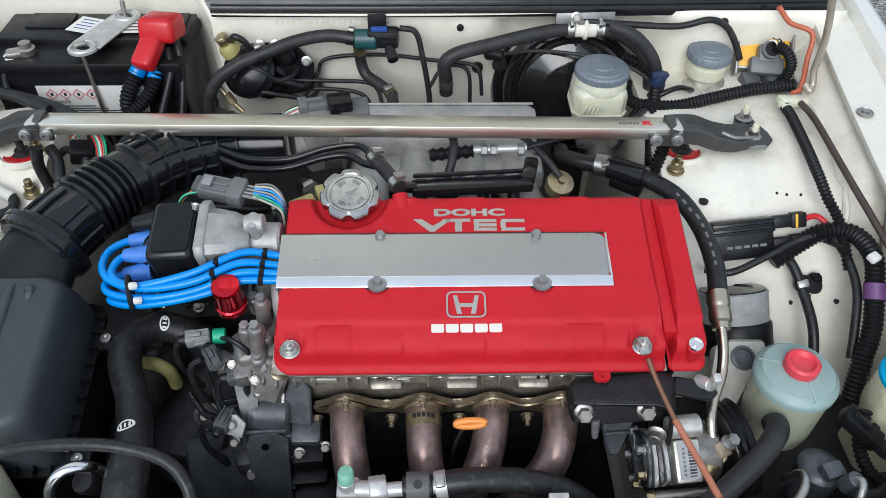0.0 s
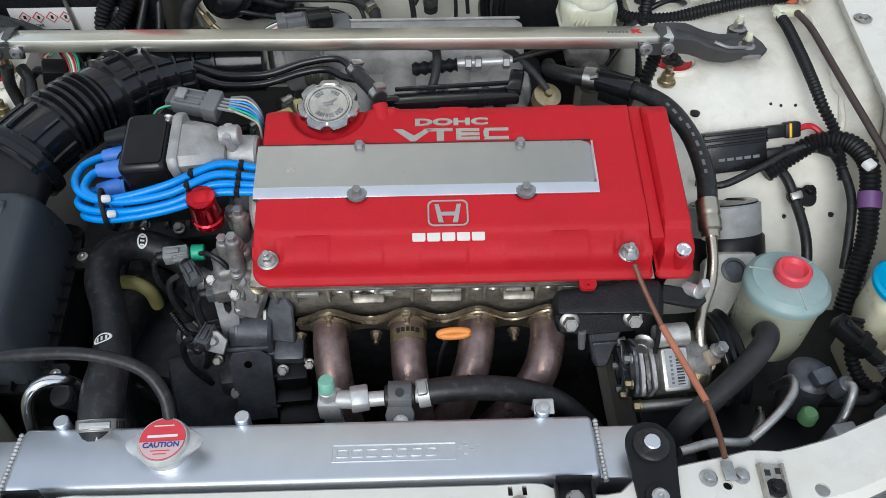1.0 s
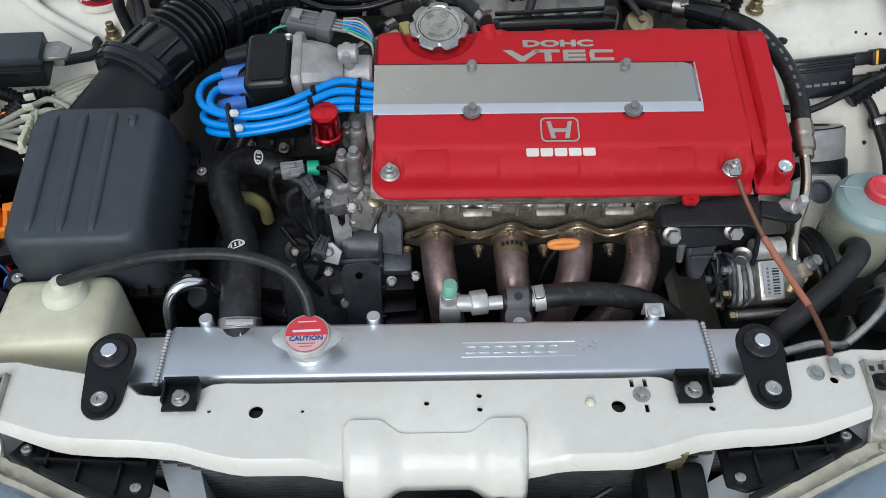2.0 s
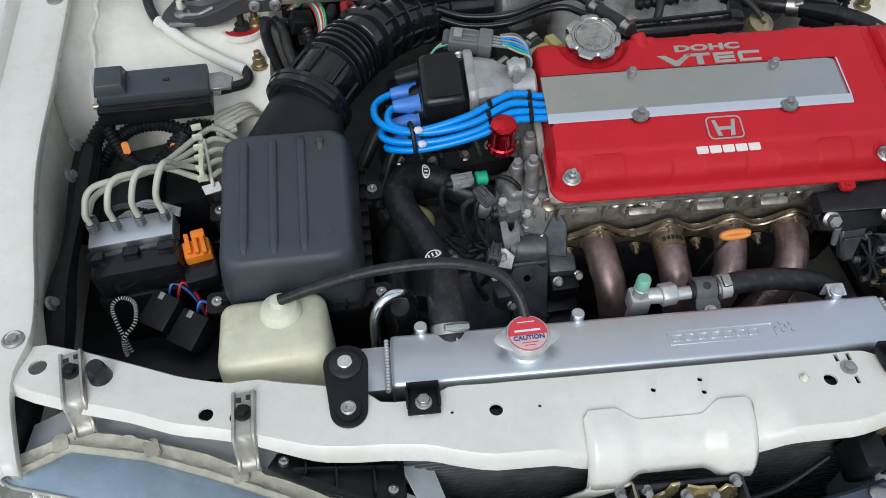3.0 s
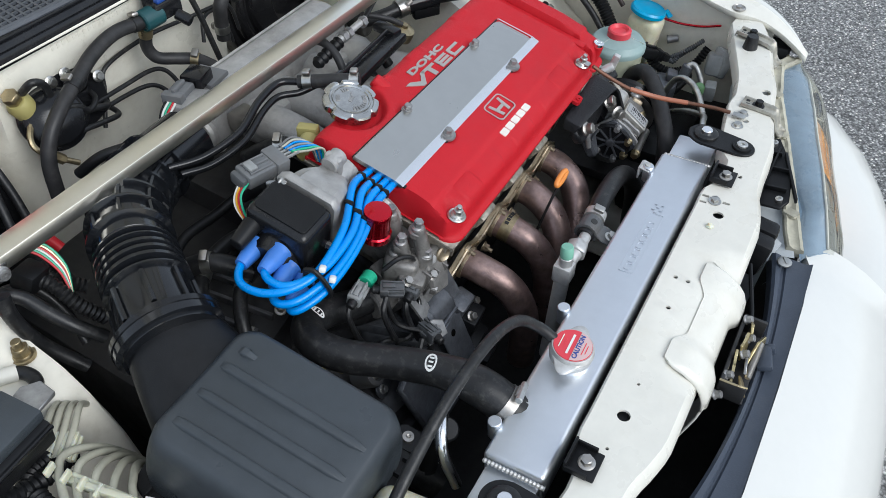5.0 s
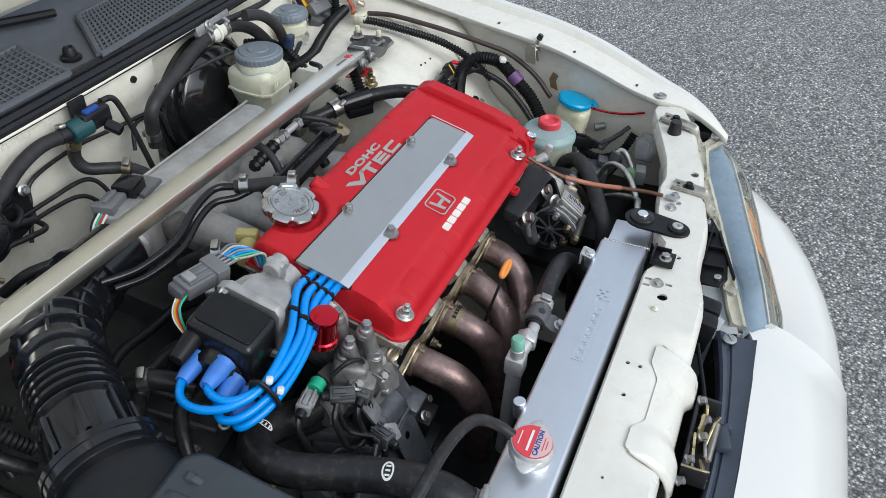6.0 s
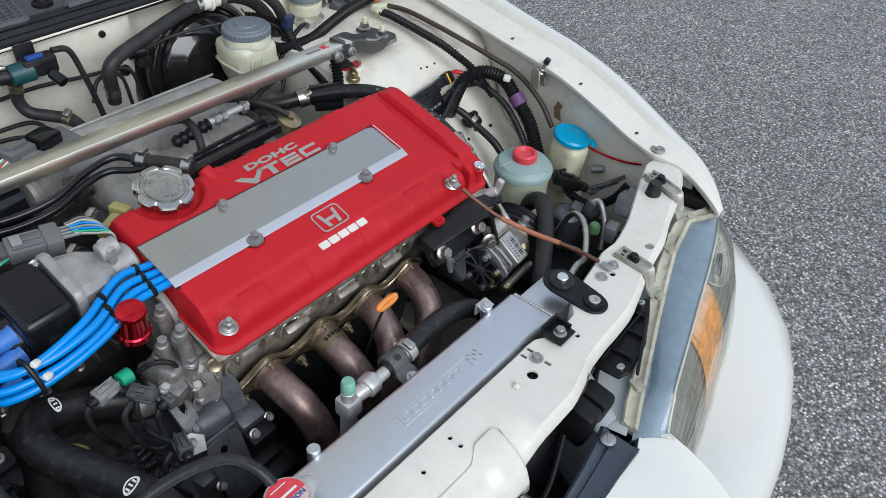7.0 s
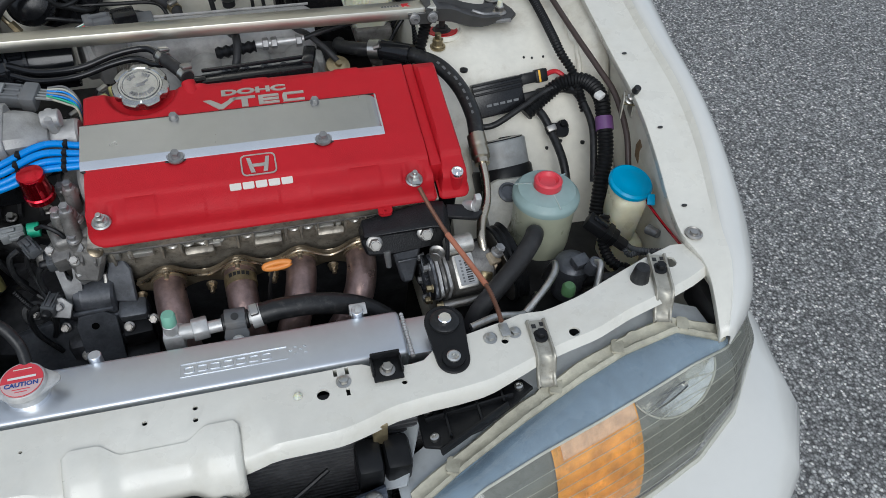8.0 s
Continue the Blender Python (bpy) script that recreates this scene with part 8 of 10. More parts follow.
part("plug_lead", tube(bm_(), [m @ Vector((0.006, -0.004, 0.060)), m @ Vector((0.024, -0.016, 0.060)), m @ Vector((0.036, -0.036, 0.046)), m @ Vector((0.022, -0.062, 0.030)), m @ Vector((-0.02, -0.075, 0.020))], 0.0085, 10, pitch=0.005, ribs=0.0008), BLACK_P, sens)
for i in range(2):
    part("bracket_block", box(bm_(), (0.030, 0.026, 0.030), T(0.655 + 0.040 * i, 0.775, 0.755, 20, 0, 10), 0.005), GREY_D, sens)

hose("booster_hose", "thick aged black booster vacuum hose with a valve",
     [(0.142, 0.775, 0.735), (0.141, 0.772, 0.765), (0.139, 0.764, 0.798), (0.160, 0.766, 0.815), (0.215, 0.778, 0.824), (0.290, 0.795, 0.834), (0.345, 0.805, 0.838), (0.385, 0.806, 0.837), (0.425, 0.800, 0.832), (0.460, 0.790, 0.812), (0.480, 0.775, 0.780), (0.485, 0.76, 0.745)],
     0.0115, RUBBER_G, (0.06, 0.58, 0.66), ZINC, seg=16)
g = bm_()
rod(g, (0.352, 0.804, 0.838), (0.388, 0.804, 0.838), 0.0135)
lathe(g, [(0.0165, -0.003), (0.018, 0), (0.0165, 0.003)], T(0.370, 0.804, 0.838, 0, 90, 0), 24)
vlv = thing("check_valve", "pale check valve on the booster hose with spring clips", "valve")
part("valve_body", g, TAPE, vlv)
part("bracket", box(bm_(), (0.098, 0.010, 0.020), T(0.368, 0.808, 0.857, -14, 0, 2), 0.003), PRESSED_D, vlv, "grey steel bracket")
part("bolt", hexbolt(bm_(), T(0.352, 0.801, 0.860, 70, 0, 0), 0.006, 0.005), STEEL, vlv)
for x in (0.345, 0.392):
    c_ = part("spring_clip", tube(bm_(), [(x - 0.005, 0.804, 0.838), (x + 0.005, 0.804, 0.838)], 0.0142, 20, 2), ZINC, vlv)
    part("clip_ear", box(bm_(), (0.006, 0.014, 0.010), T(x, 0.795, 0.853, 30, 0, 0), 0.001), ZINC, c_)
hose("throttle_cable", "thin dark control cable along the firewall", [(0.225, 0.822, 0.780), (0.30, 0.80, 0.800), (0.40, 0.77, 0.802), (0.47, 0.75, 0.78), (0.50, 0.72, 0.74)], 0.0032, RUBBER_G)
part("boot", rod(bm_(), (0.215, 0.835, 0.778), (0.240, 0.815, 0.783), 0.013, 0.008), RUBBER, thing("cable_grommet", "black rubber cable grommet in the firewall", "grommet"))
hose("brake_pipe", "thin black brake pipe on the firewall", [(-0.11, 0.80, 0.70), (-0.08, 0.815, 0.745), (-0.06, 0.82, 0.775), (0.03, 0.824, 0.780), (0.12, 0.82, 0.772), (0.185, 0.812, 0.768), (0.20, 0.805, 0.755), (0.205, 0.80, 0.715)], 0.0033, RUBBER)
hose("brake_pipe", "thin black brake pipe on the firewall", [(0.115, 0.795, 0.735), (0.135, 0.808, 0.762), (0.165, 0.815, 0.764), (0.182, 0.81, 0.75), (0.185, 0.80, 0.70)], 0.0033, RUBBER)
hose("brake_pipe", "thin black brake pipe behind the plenum", [(-0.17, 0.825, 0.732), (-0.127, 0.805, 0.743), (-0.051, 0.806, 0.740), (0.000, 0.806, 0.738), (0.022, 0.798, 0.732), (0.031, 0.785, 0.712), (0.031, 0.77, 0.68)], 0.0036, RUBBER)
hose("brake_pipe", "thin black brake pipe behind the plenum", [(-0.17, 0.825, 0.715), (-0.126, 0.805, 0.726), (-0.057, 0.806, 0.724), (-0.008, 0.802, 0.718), (0.012, 0.790, 0.700), (0.014, 0.77, 0.67)], 0.0036, RUBBER)
hose("wiring_lead", "black wiring lead from the purge valve", [(0.066, 0.785, 0.850), (0.092, 0.785, 0.842), (0.103, 0.778, 0.800), (0.112, 0.772, 0.745), (0.115, 0.765, 0.71)], 0.0048, RUBBER, cat="cable")

sol = thing("purge_valve", "teal and black purge valve on the firewall", "valve")
part("body", rod(bm_(), (-0.005, 0.782, 0.832), (0.030, 0.778, 0.834), 0.0165), material("teal_plastic", (0.012, 0.060, 0.068), 0.35), sol, "teal plastic body")
g = bm_()
box(g, (0.050, 0.026, 0.030), T(0.040, 0.778, 0.838, 0, 0, -4), 0.005)
rod(g, (0.050, 0.766, 0.825), (0.056, 0.745, 0.815), 0.009)
part("coil", g, BLACK_G, sol)
part("plug", box(bm_(), (0.026, 0.010, 0.007), T(0.034, 0.772, 0.855), 0.002), INK_B, sol, "dark blue plug top")
part("bracket", box(bm_(), (0.03, 0.006, 0.04), T(0.03, 0.792, 0.85), 0.002), BLACK_P, sol)
hose("purge_hose", "aged black hose from the purge valve", [(-0.004, 0.783, 0.832), (-0.050, 0.788, 0.835), (-0.100, 0.780, 0.830), (-0.150, 0.764, 0.818), (-0.195, 0.750, 0.804), (-0.230, 0.742, 0.780), (-0.248, 0.738, 0.748), (-0.256, 0.735, 0.70)], 0.0102, RUBBER_G, (0.03, 0.45), RUBBER)
hose("purge_hose", "aged black hose from the purge valve to the plenum", [(0.000, 0.785, 0.815), (0.000, 0.792, 0.785), (0.008, 0.785, 0.765), (0.030, 0.768, 0.757), (0.050, 0.745, 0.752), (0.055, 0.71, 0.745)], 0.0095, RUBBER_G, (0.02, 0.78), BRONZE)
can = thing("vacuum_bracket", "black steel bracket carrying vacuum hoses on the firewall", "bracket")
g = bm_()
prism(g, [(-0.062, -0.050), (-0.020, -0.062), (0.058, -0.045), (0.064, 0.000), (0.040, 0.030), (-0.010, 0.042), (-0.030, 0.040), (-0.052, 0.012)], 0.004, T(-0.145, 0.812, 0.770, 78, 0, 0), 0.001)
plate_ = part("plate", g, BLACK_G, can)
for x, z, w in ((-0.17, 0.775, 0.02), (-0.125, 0.79, 0.016), (-0.15, 0.745, 0.024)):
    part("boss", lathe(bm_(), [(w, 0), (w, 0.006), (w * 0.7, 0.010), (w * 0.5, 0.006), (0.001, 0.006)], T(x, 0.806, z, 80, 0, 0), 20), BLACK_P, plate_)
for x, z in ((-0.165, 0.812), (-0.140, 0.812), (-0.092, 0.782)):
    part("bolt", hexbolt(bm_(), T(x, 0.800, z, 75, 0, 0), 0.006, 0.006), ZINC, can)
part("vacuum_tank", lathe(bm_(), [(0.014, -0.032), (0.040, -0.026), (0.044, -0.004), (0.046, -0.002), (0.046, 0.003), (0.043, 0.005), (0.039, 0.016), (0.026, 0.024), (0.010, 0.028), (0.001, 0.028)], T(-0.188, 0.792, 0.768, 50, -20, 0), 30), BLACK_G, can)
for k, pts in enumerate(([(-0.21, 0.80, 0.82), (-0.20, 0.785, 0.835), (-0.185, 0.785, 0.825), (-0.18, 0.79, 0.80), (-0.19, 0.785, 0.77)], [(-0.20, 0.78, 0.76), (-0.165, 0.775, 0.765), (-0.13, 0.78, 0.755), (-0.10, 0.79, 0.74), (-0.085, 0.832, 0.735)],
                         [(-0.21, 0.77, 0.74), (-0.17, 0.765, 0.745), (-0.13, 0.768, 0.735), (-0.09, 0.785, 0.72), (-0.078, 0.835, 0.714)], [(-0.19, 0.775, 0.79), (-0.16, 0.77, 0.78), (-0.14, 0.775, 0.76), (-0.115, 0.79, 0.762), (-0.105, 0.832, 0.765)])):
    part("vacuum_pipe", tube(bm_(), pts, 0.0055 if k < 2 else 0.0042, 10), RUBBER, can)

pres = thing("brake_valve", "brass-capped brake proportioning valve and pipes", "valve")
g = bm_()
prism(g, [(0.012 * math.cos(radians(60 * i)), 0.012 * math.sin(radians(60 * i))) for i in range(6)], 0.014, T(-0.222, 0.802, 0.815, 8, -25, 0), 0.001)
part("cap_nut", g, BRONZE, pres, "brass hexagon cap")
part("body", lathe(bm_(), [(0.012, -0.035), (0.017, -0.03), (0.018, -0.008), (0.013, 0)], T(-0.221, 0.802, 0.814, 8, -25, 0), 18), OLIVE, pres)
part("pipe", tube(bm_(), [(-0.212, 0.795, 0.785), (-0.235, 0.78, 0.77), (-0.238, 0.77, 0.755), (-0.222, 0.76, 0.735), (-0.20, 0.75, 0.715)], 0.0042, 8), BRONZE, pres)
part("union", rod(bm_(), (-0.226, 0.764, 0.742), (-0.214, 0.758, 0.726), 0.0075, seg=6), BRONZE, pres)

# ---- battery ----
bat = thing("battery", "black car battery with a red terminal cover", "battery")
g = bm_()
box(g, (0.315, 0.155, 0.190), T(-0.452, 0.848, 0.700, 0, 0, 0), 0.006)
part("case", g, BLACK_G, bat, "black battery case")
g = bm_()
box(g, (0.320, 0.162, 0.020), T(-0.452, 0.849, 0.786), 0.005)
box(g, (0.318, 0.090, 0.022), T(-0.452, 0.875, 0.797), 0.004)
lid = part("lid", g, BLACK_P, bat)
for x in (-0.535, -0.34):
    part("vent_cap", box(bm_(), (0.075, 0.05, 0.004), T(x, 0.888, 0.810), 0.0015), BLACK_P, lid)
g = bm_()
lathe(g, [(0.014, 0), (0.014, 0.010), (0.010, 0.012), (0.0095, 0.020), (0.001, 0.021)], T(-0.548, 0.800, 0.797), 20)
box(g, (0.040, 0.022, 0.012), T(-0.560, 0.796, 0.801, 0, 0, 20), 0.004)
part("terminal", g, STEEL, bat, "grey lead terminal")
g = bm_()
box(g, (0.062, 0.060, 0.040), T(-0.322, 0.812, 0.838, -12, 0, -8), 0.010, 3, 0.94)
box(g, (0.036, 0.060, 0.028), T(-0.340, 0.774, 0.814, 32, 0, -20), 0.008, 3)
part("terminal_cover", g, RED_PL, bat, "red plastic terminal cover")
g = bm_()
sm = T(-0.428, 0.838, 0.814, 0, 0, -20)
prism(g, [(-0.027, -0.050), (0.027, -0.050), (0.024, 0.056), (-0.024, 0.056)], 0.003, sm, 0.0006)
for yy in (-1, 1):
    ring = [(0.024 * math.cos(a), 0.024 * math.sin(a)) for a in [2 * math.pi * i / 20 for i in range(20)]]
    hole = [(0.013 * math.cos(a), 0.009 * math.sin(a)) for a in [2 * math.pi * i / 20 for i in range(20)]]
    mm = sm @ T(0.001, yy * 0.058, 0.0)
    faces(g, [[mm @ Vector((x, y, z)) for x, y in r] for r, z in ((ring, 0), (ring, 0.004), (hole, 0.004), (hole, 0), (ring, 0))], caps=False)
    tube(g, [mm @ Vector((0.019 * math.cos(a), 0.019 * math.sin(a), 0.004)) for a in [2 * math.pi * i / 16 for i in range(17)]], 0.003, 6, 2)
hd = part("hold_down", g, DULL_ALU, bat, "dull aluminium hold-down strap")
part("stud", rod(bm_(), (-0.411, 0.893, 0.79), (-0.409, 0.897, 0.842), 0.0042), STEEL, hd)
part("wing_nut", box(bm_(), (0.020, 0.012, 0.007), T(-0.452, 0.786, 0.822, 0, 0, 25), 0.002), ZINC, hd)
g = bm_()
rod(g, (-0.446, 0.772, 0.815), (-0.432, 0.756, 0.600), 0.0036)
part("hold_down_rod", g, STEEL, bat)
lm = T(-0.452, 0.7702, 0.728, 90, 0, 0)
lab = part("label", box(bm_(), (0.178, 0.052, 0.0012), lm, 0.0), PAPER, bat, "white warning label")
for i in range(4):
    mm = lm @ T(-0.066 + 0.022 * i, 0.010, 0.0008, 0, 0, 45)
    o, i_ = rounded(0.0145, 0.0145, 0.0005, 1), rounded(0.0122, 0.0122, 0.0005, 1)
    g = bm_()
    faces(g, [[mm @ Vector((x, y, z)) for x, y in r] for r, z in ((o, 0), (o, 0.0006), (i_, 0.0006), (i_, 0))], caps=False)
    part("hazard_diamond", g, INK_R, lab)
    part("hazard_sign", box(bm_(), (0.004, 0.006, 0.0005), lm @ T(-0.066 + 0.022 * i, 0.010, 0.001)), INK, lab)
words("DANGER", 0.008, 0.0005, INK, "lettering", lab, lm @ T(-0.055, -0.005, 0.001))
for k in range(3):
    part("print_bar", box(bm_(), (0.07 + 0.02 * k, 0.0016, 0.0005), lm @ T(-0.035 + 0.01 * k, -0.013 - 0.0045 * k, 0.001)), INK, lab)
tl = T(-0.470, 0.868, 0.8125, 0, 0, -18)
lab2 = part("top_label", box(bm_(), (0.045, 0.050, 0.0008), tl), PAPER, lid, "white top label")
lab3 = part("top_label", box(bm_(), (0.060, 0.050, 0.0008), T(-0.385, 0.866, 0.8125, 0, 0, 2)), PAPER, lid)
for k in range(4):
    part("print_bar", box(bm_(), (0.030 - 0.004 * (k % 2), 0.002, 0.0006), tl @ T(0, 0.016 - 0.010 * k, 0.0006)), INK_B, lab2)
    part("print_bar", box(bm_(), (0.045 - 0.006 * (k % 2), 0.003, 0.0006), T(-0.385, 0.882 - 0.011 * k, 0.8132, 0, 0, 2)), INK, lab3)
for i, (r, pts, mt) in enumerate(((0.0125, [(-0.352, 0.785, 0.800), (-0.372, 0.765, 0.770), (-0.388, 0.750, 0.735), (-0.385, 0.74, 0.69)], BLACK_P), (0.0105, [(-0.335, 0.785, 0.790), (-0.340, 0.760, 0.765), (-0.365, 0.740, 0.735), (-0.41, 0.72, 0.71), (-0.46, 0.70, 0.69)], BLACK_P),
                                  (0.006, [(-0.318, 0.800, 0.806), (-0.312, 0.775, 0.78), (-0.325, 0.75, 0.74), (-0.34, 0.72, 0.70)], RUBBER), (0.006, [(-0.305, 0.815, 0.815), (-0.298, 0.79, 0.78), (-0.300, 0.76, 0.73), (-0.31, 0.73, 0.68)], RUBBER))):
    cb = thing("battery_cable", "black sleeved battery cable", "cable", group="battery cables")
    part("sleeve", tube(bm_(), pts, r, 14, pitch=0.0065 if i < 2 else 0, ribs=0.0011, n=10), mt, cb)
    if i < 2:
        part("tape_wrap", tube(bm_(), [pts[0], Vector(pts[0]).lerp(Vector(pts[1]), 0.8)], r + 0.0012, 14, 3), BLUE_W, cb, "blue tape wrap")
hose("earth_cable", "black earth cable from the battery", [(-0.562, 0.795, 0.800), (-0.580, 0.780, 0.785), (-0.585, 0.765, 0.755), (-0.560, 0.745, 0.74), (-0.52, 0.72, 0.74), (-0.45, 0.70, 0.74)], 0.006, RUBBER, (0.1,), PAPER, cat="cable")
hose("earth_lead", "orange-banded dark lead beside the battery", [(-0.66, 0.74, 0.76), (-0.61, 0.735, 0.765), (-0.56, 0.725, 0.765), (-0.48, 0.69, 0.765), (-0.42, 0.66, 0.755)], 0.010, RUBBER, (0.12,), ORANGE, cat="cable")
fb = thing("relay_box", "black main relay box beside the battery", "relay box")
part("case", box(bm_(), (0.10, 0.12, 0.06), T(-0.665, 0.800, 0.785, 0, 0, 6), 0.006), BLACK_G, fb)
part("lid", box(bm_(), (0.09, 0.10, 0.014), T(-0.665, 0.800, 0.820, 0, 0, 6), 0.004), BLACK_P, fb)

# ---- wiring behind the air duct ----
for i, pts in enumerate(([(-0.445, 0.575, 0.770), (-0.432, 0.560, 0.760), (-0.425, 0.535, 0.742), (-0.415, 0.51, 0.722), (-0.40, 0.49, 0.70)], [(-0.41, 0.60, 0.75), (-0.395, 0.57, 0.745), (-0.39, 0.54, 0.72), (-0.375, 0.52, 0.69)],
                         [(-0.36, 0.66, 0.73), (-0.365, 0.62, 0.735), (-0.38, 0.59, 0.73), (-0.36, 0.56, 0.71)])):
    lo = thing("wiring_loom", "black taped wiring loom beside the intake duct", "cable", group="wiring looms")
    part("sleeve", tube(bm_(), pts, 0.0085, 12, pitch=0.006 if i else 0, ribs=0.001, n=10), RUBBER, lo)
for k, pts in enumerate(([(-0.452, 0.555, 0.785), (-0.456, 0.550, 0.758), (-0.450, 0.545, 0.720), (-0.440, 0.535, 0.690), (-0.425, 0.51, 0.66)], [(-0.448, 0.60, 0.740), (-0.430, 0.595, 0.752), (-0.405, 0.585, 0.735), (-0.398, 0.560, 0.705), (-0.405, 0.53, 0.67)],
                         [(-0.400, 0.62, 0.760), (-0.378, 0.605, 0.765), (-0.366, 0.590, 0.745), (-0.370, 0.570, 0.715)])):
    lo = thing("wiring_loom", "black taped wiring loom beside the intake duct", "cable", group="wiring looms")
    part("sleeve", tube(bm_(), pts, (0.0085, 0.006, 0.0055)[k], 12, 10), RUBBER, lo)
wp = thing("wiring_plug", "dark connector with coloured wires beside the strut tower", "connector")
part("body", box(bm_(), (0.034, 0.028, 0.030), T(-0.405, 0.585, 0.755, 20, 15, 20), 0.004), BLACK_P, wp)
for i, mt in enumerate((INK_R, GREEN_P, PAPER, INK_R, BRONZE, GREEN_P)):
    part("wire", tube(bm_(), [(-0.425 + 0.003 * i, 0.600, 0.768 + 0.001 * i), (-0.405 + 0.003 * i, 0.605, 0.782), (-0.385 + 0.003 * i, 0.592, 0.775), (-0.378 + 0.002 * i, 0.57, 0.750), (-0.385, 0.55, 0.725)], 0.0017, 6, 6), mt, wp)
hose("wiring_loom", "red-wrapped loom behind the duct", [(-0.33, 0.68, 0.72), (-0.34, 0.65, 0.74), (-0.335, 0.63, 0.72)], 0.007, INK_R, cat="cable")

# ---- left wing: fuse box, brake modulator, relays ----
fuse = thing("fuse_box", "long black fuse box on the strut tower", "fuse box")
m = T(-0.604, 0.428, 0.758, 8, 3, 7)
part("body", box(bm_(), (0.152, 0.058, 0.034), m @ T(0, 0, -0.010), 0.004), BLACK_P, fuse)
# lid and step greyer than the body, to paint the mirrored sky
part("lid", box(bm_(), (0.146, 0.050, 0.016), m @ T(0.003, 0.003, 0.014), 0.003), BOXLID, fuse, "lid, its grey standing for the sky's reflection")
part("end_step", box(bm_(), (0.044, 0.046, 0.018), m @ T(-0.053, 0.004, 0.028), 0.002, 2, 0.80), BOXLID, fuse)
part("lip", box(bm_(), (0.150, 0.004, 0.006), m @ T(0, -0.030, 0.002), 0.0012), BLACK_G, fuse)
part("clasp", prism(bm_(), [(-0.014, -0.016), (0.016, -0.012), (0.020, 0.010), (0.004, 0.020), (-0.014, 0.016)], 0.006, m @ T(0.088, 0.004, 0.002, 0, 8, 0), 0.001), PRESSED_D, fuse, "dull steel cable clamp")
part("hinge_pin", rod(bm_(), m @ Vector((-0.080, -0.018, 0.004)), m @ Vector((-0.072, -0.018, 0.004)), 0.004), BRONZE, fuse)
part("lid_notch", box(bm_(), (0.008, 0.005, 0.002), m @ T(0.020, 0.002, 0.0225), 0.0005), BLACK_G, fuse)
cab = thing("fuse_cable", "cable half wrapped in white tape across the strut tower", "cable")
CP = [(-0.530, 0.470, 0.724), (-0.512, 0.478, 0.722), (-0.489, 0.492, 0.720), (-0.493, 0.516, 0.724), (-0.534, 0.535, 0.736), (-0.583, 0.565, 0.750), (-0.624, 0.603, 0.762), (-0.643, 0.645, 0.772), (-0.647, 0.685, 0.782), (-0.616, 0.710, 0.785), (-0.555, 0.705, 0.780), (-0.480, 0.675, 0.770)]
part("sleeve", tube(bm_(), CP, 0.0078, 12, 10), RUBBER, cab)
part("tape_wrap", tube(bm_(), CP[3:7], 0.0092, 14, 10), TAPE, cab, "white tape wrap")
part("bare_end", rod(bm_(), (-0.526, 0.470, 0.724), (-0.550, 0.458, 0.732), 0.007), MILK_W, cab)

mod = thing("brake_modulator", "brake pressure modulator with pale coated pipes", "brake modulator")
MM = T(-0.631, 0.247, 0.664, 5, -2, 6)
part("valve_block", box(bm_(), (0.110, 0.042, 0.034), MM, 0.003), ALU, mod, "machined aluminium block")
part("cover", box(bm_(), (0.118, 0.050, 0.060), MM @ T(0.002, -0.040, -0.022), 0.012), BLACK_G, mod, "black plastic cover")
for i in range(3):
    part("cover_tab", box(bm_(), (0.022, 0.016, 0.020), MM @ T(-0.045 + 0.045 * i, -0.036, 0.008), 0.004), BLACK_G, mod)
part("under_cover", box(bm_(), (0.125, 0.08, 0.12), MM @ T(0.0, -0.03, -0.10), 0.01), BLACK_P, mod)
part("motor", rod(bm_(), MM @ Vector((-0.01, 0.03, -0.02)), MM @ Vector((-0.01, 0.13, -0.03)), 0.045, seg=28), BLACK_P, mod)
clipp = Vector((-0.546, 0.352, 0.702))
for i in range(5):
    x = (-0.048, -0.018, 0.014, 0.046, -0.048)[i]
    b = MM @ Vector((x, 0.006 if i < 4 else 0.018, 0.016))
    part("union_nut", rod(bm_(), b, b + Vector((0, 0, 0.014)), 0.0072, seg=6), GREY_D, mod)
    off = Vector((0.003 * (i - 2), -0.019 * (i - 2), -0.003 * (i - 2)))
    rise = (0.052, 0.060, 0.066, 0.072, 0.030)[i]
    pts = [b + Vector((0, 0, 0.014)), b + Vector((-0.002, 0.006, rise * 0.6)), b + Vector((0.012, 0.030, rise)), b.lerp(clipp, 0.6) + Vector((0, 0, 0.030)), clipp + off, clipp + off + Vector((0.022, 0.018, -0.004)), clipp + off * 0.6 + Vector((0.050, 0.030, -0.030)), clipp + off * 0.4 + Vector((0.075, 0.035, -0.085))]
    part("pipe", tube(bm_(), pts, 0.0043, 10, 10), PALE_PIPE, mod, "pale coated pipe", smooth=70)
cl = thing("pipe_clip", "white comb clip holding the brake pipes", "clip")
part("comb", box(bm_(), (0.007, 0.100, 0.012), Matrix.Translation(clipp + Vector((0.002, 0.0, 0.004))) @ T(0, 0, 0, -9, 0, 9), 0.002), MILK_W, cl)
for i in range(6):
    part("tooth", box(bm_(), (0.014, 0.004, 0.010), Matrix.Translation(clipp + Vector((0.003 * (i - 2.5), -0.018 * (i - 2.5), 0.009 - 0.003 * (i - 2.5)))) @ T(0, 0, 0, 0, 0, 14), 0.001), MILK_W, cl)
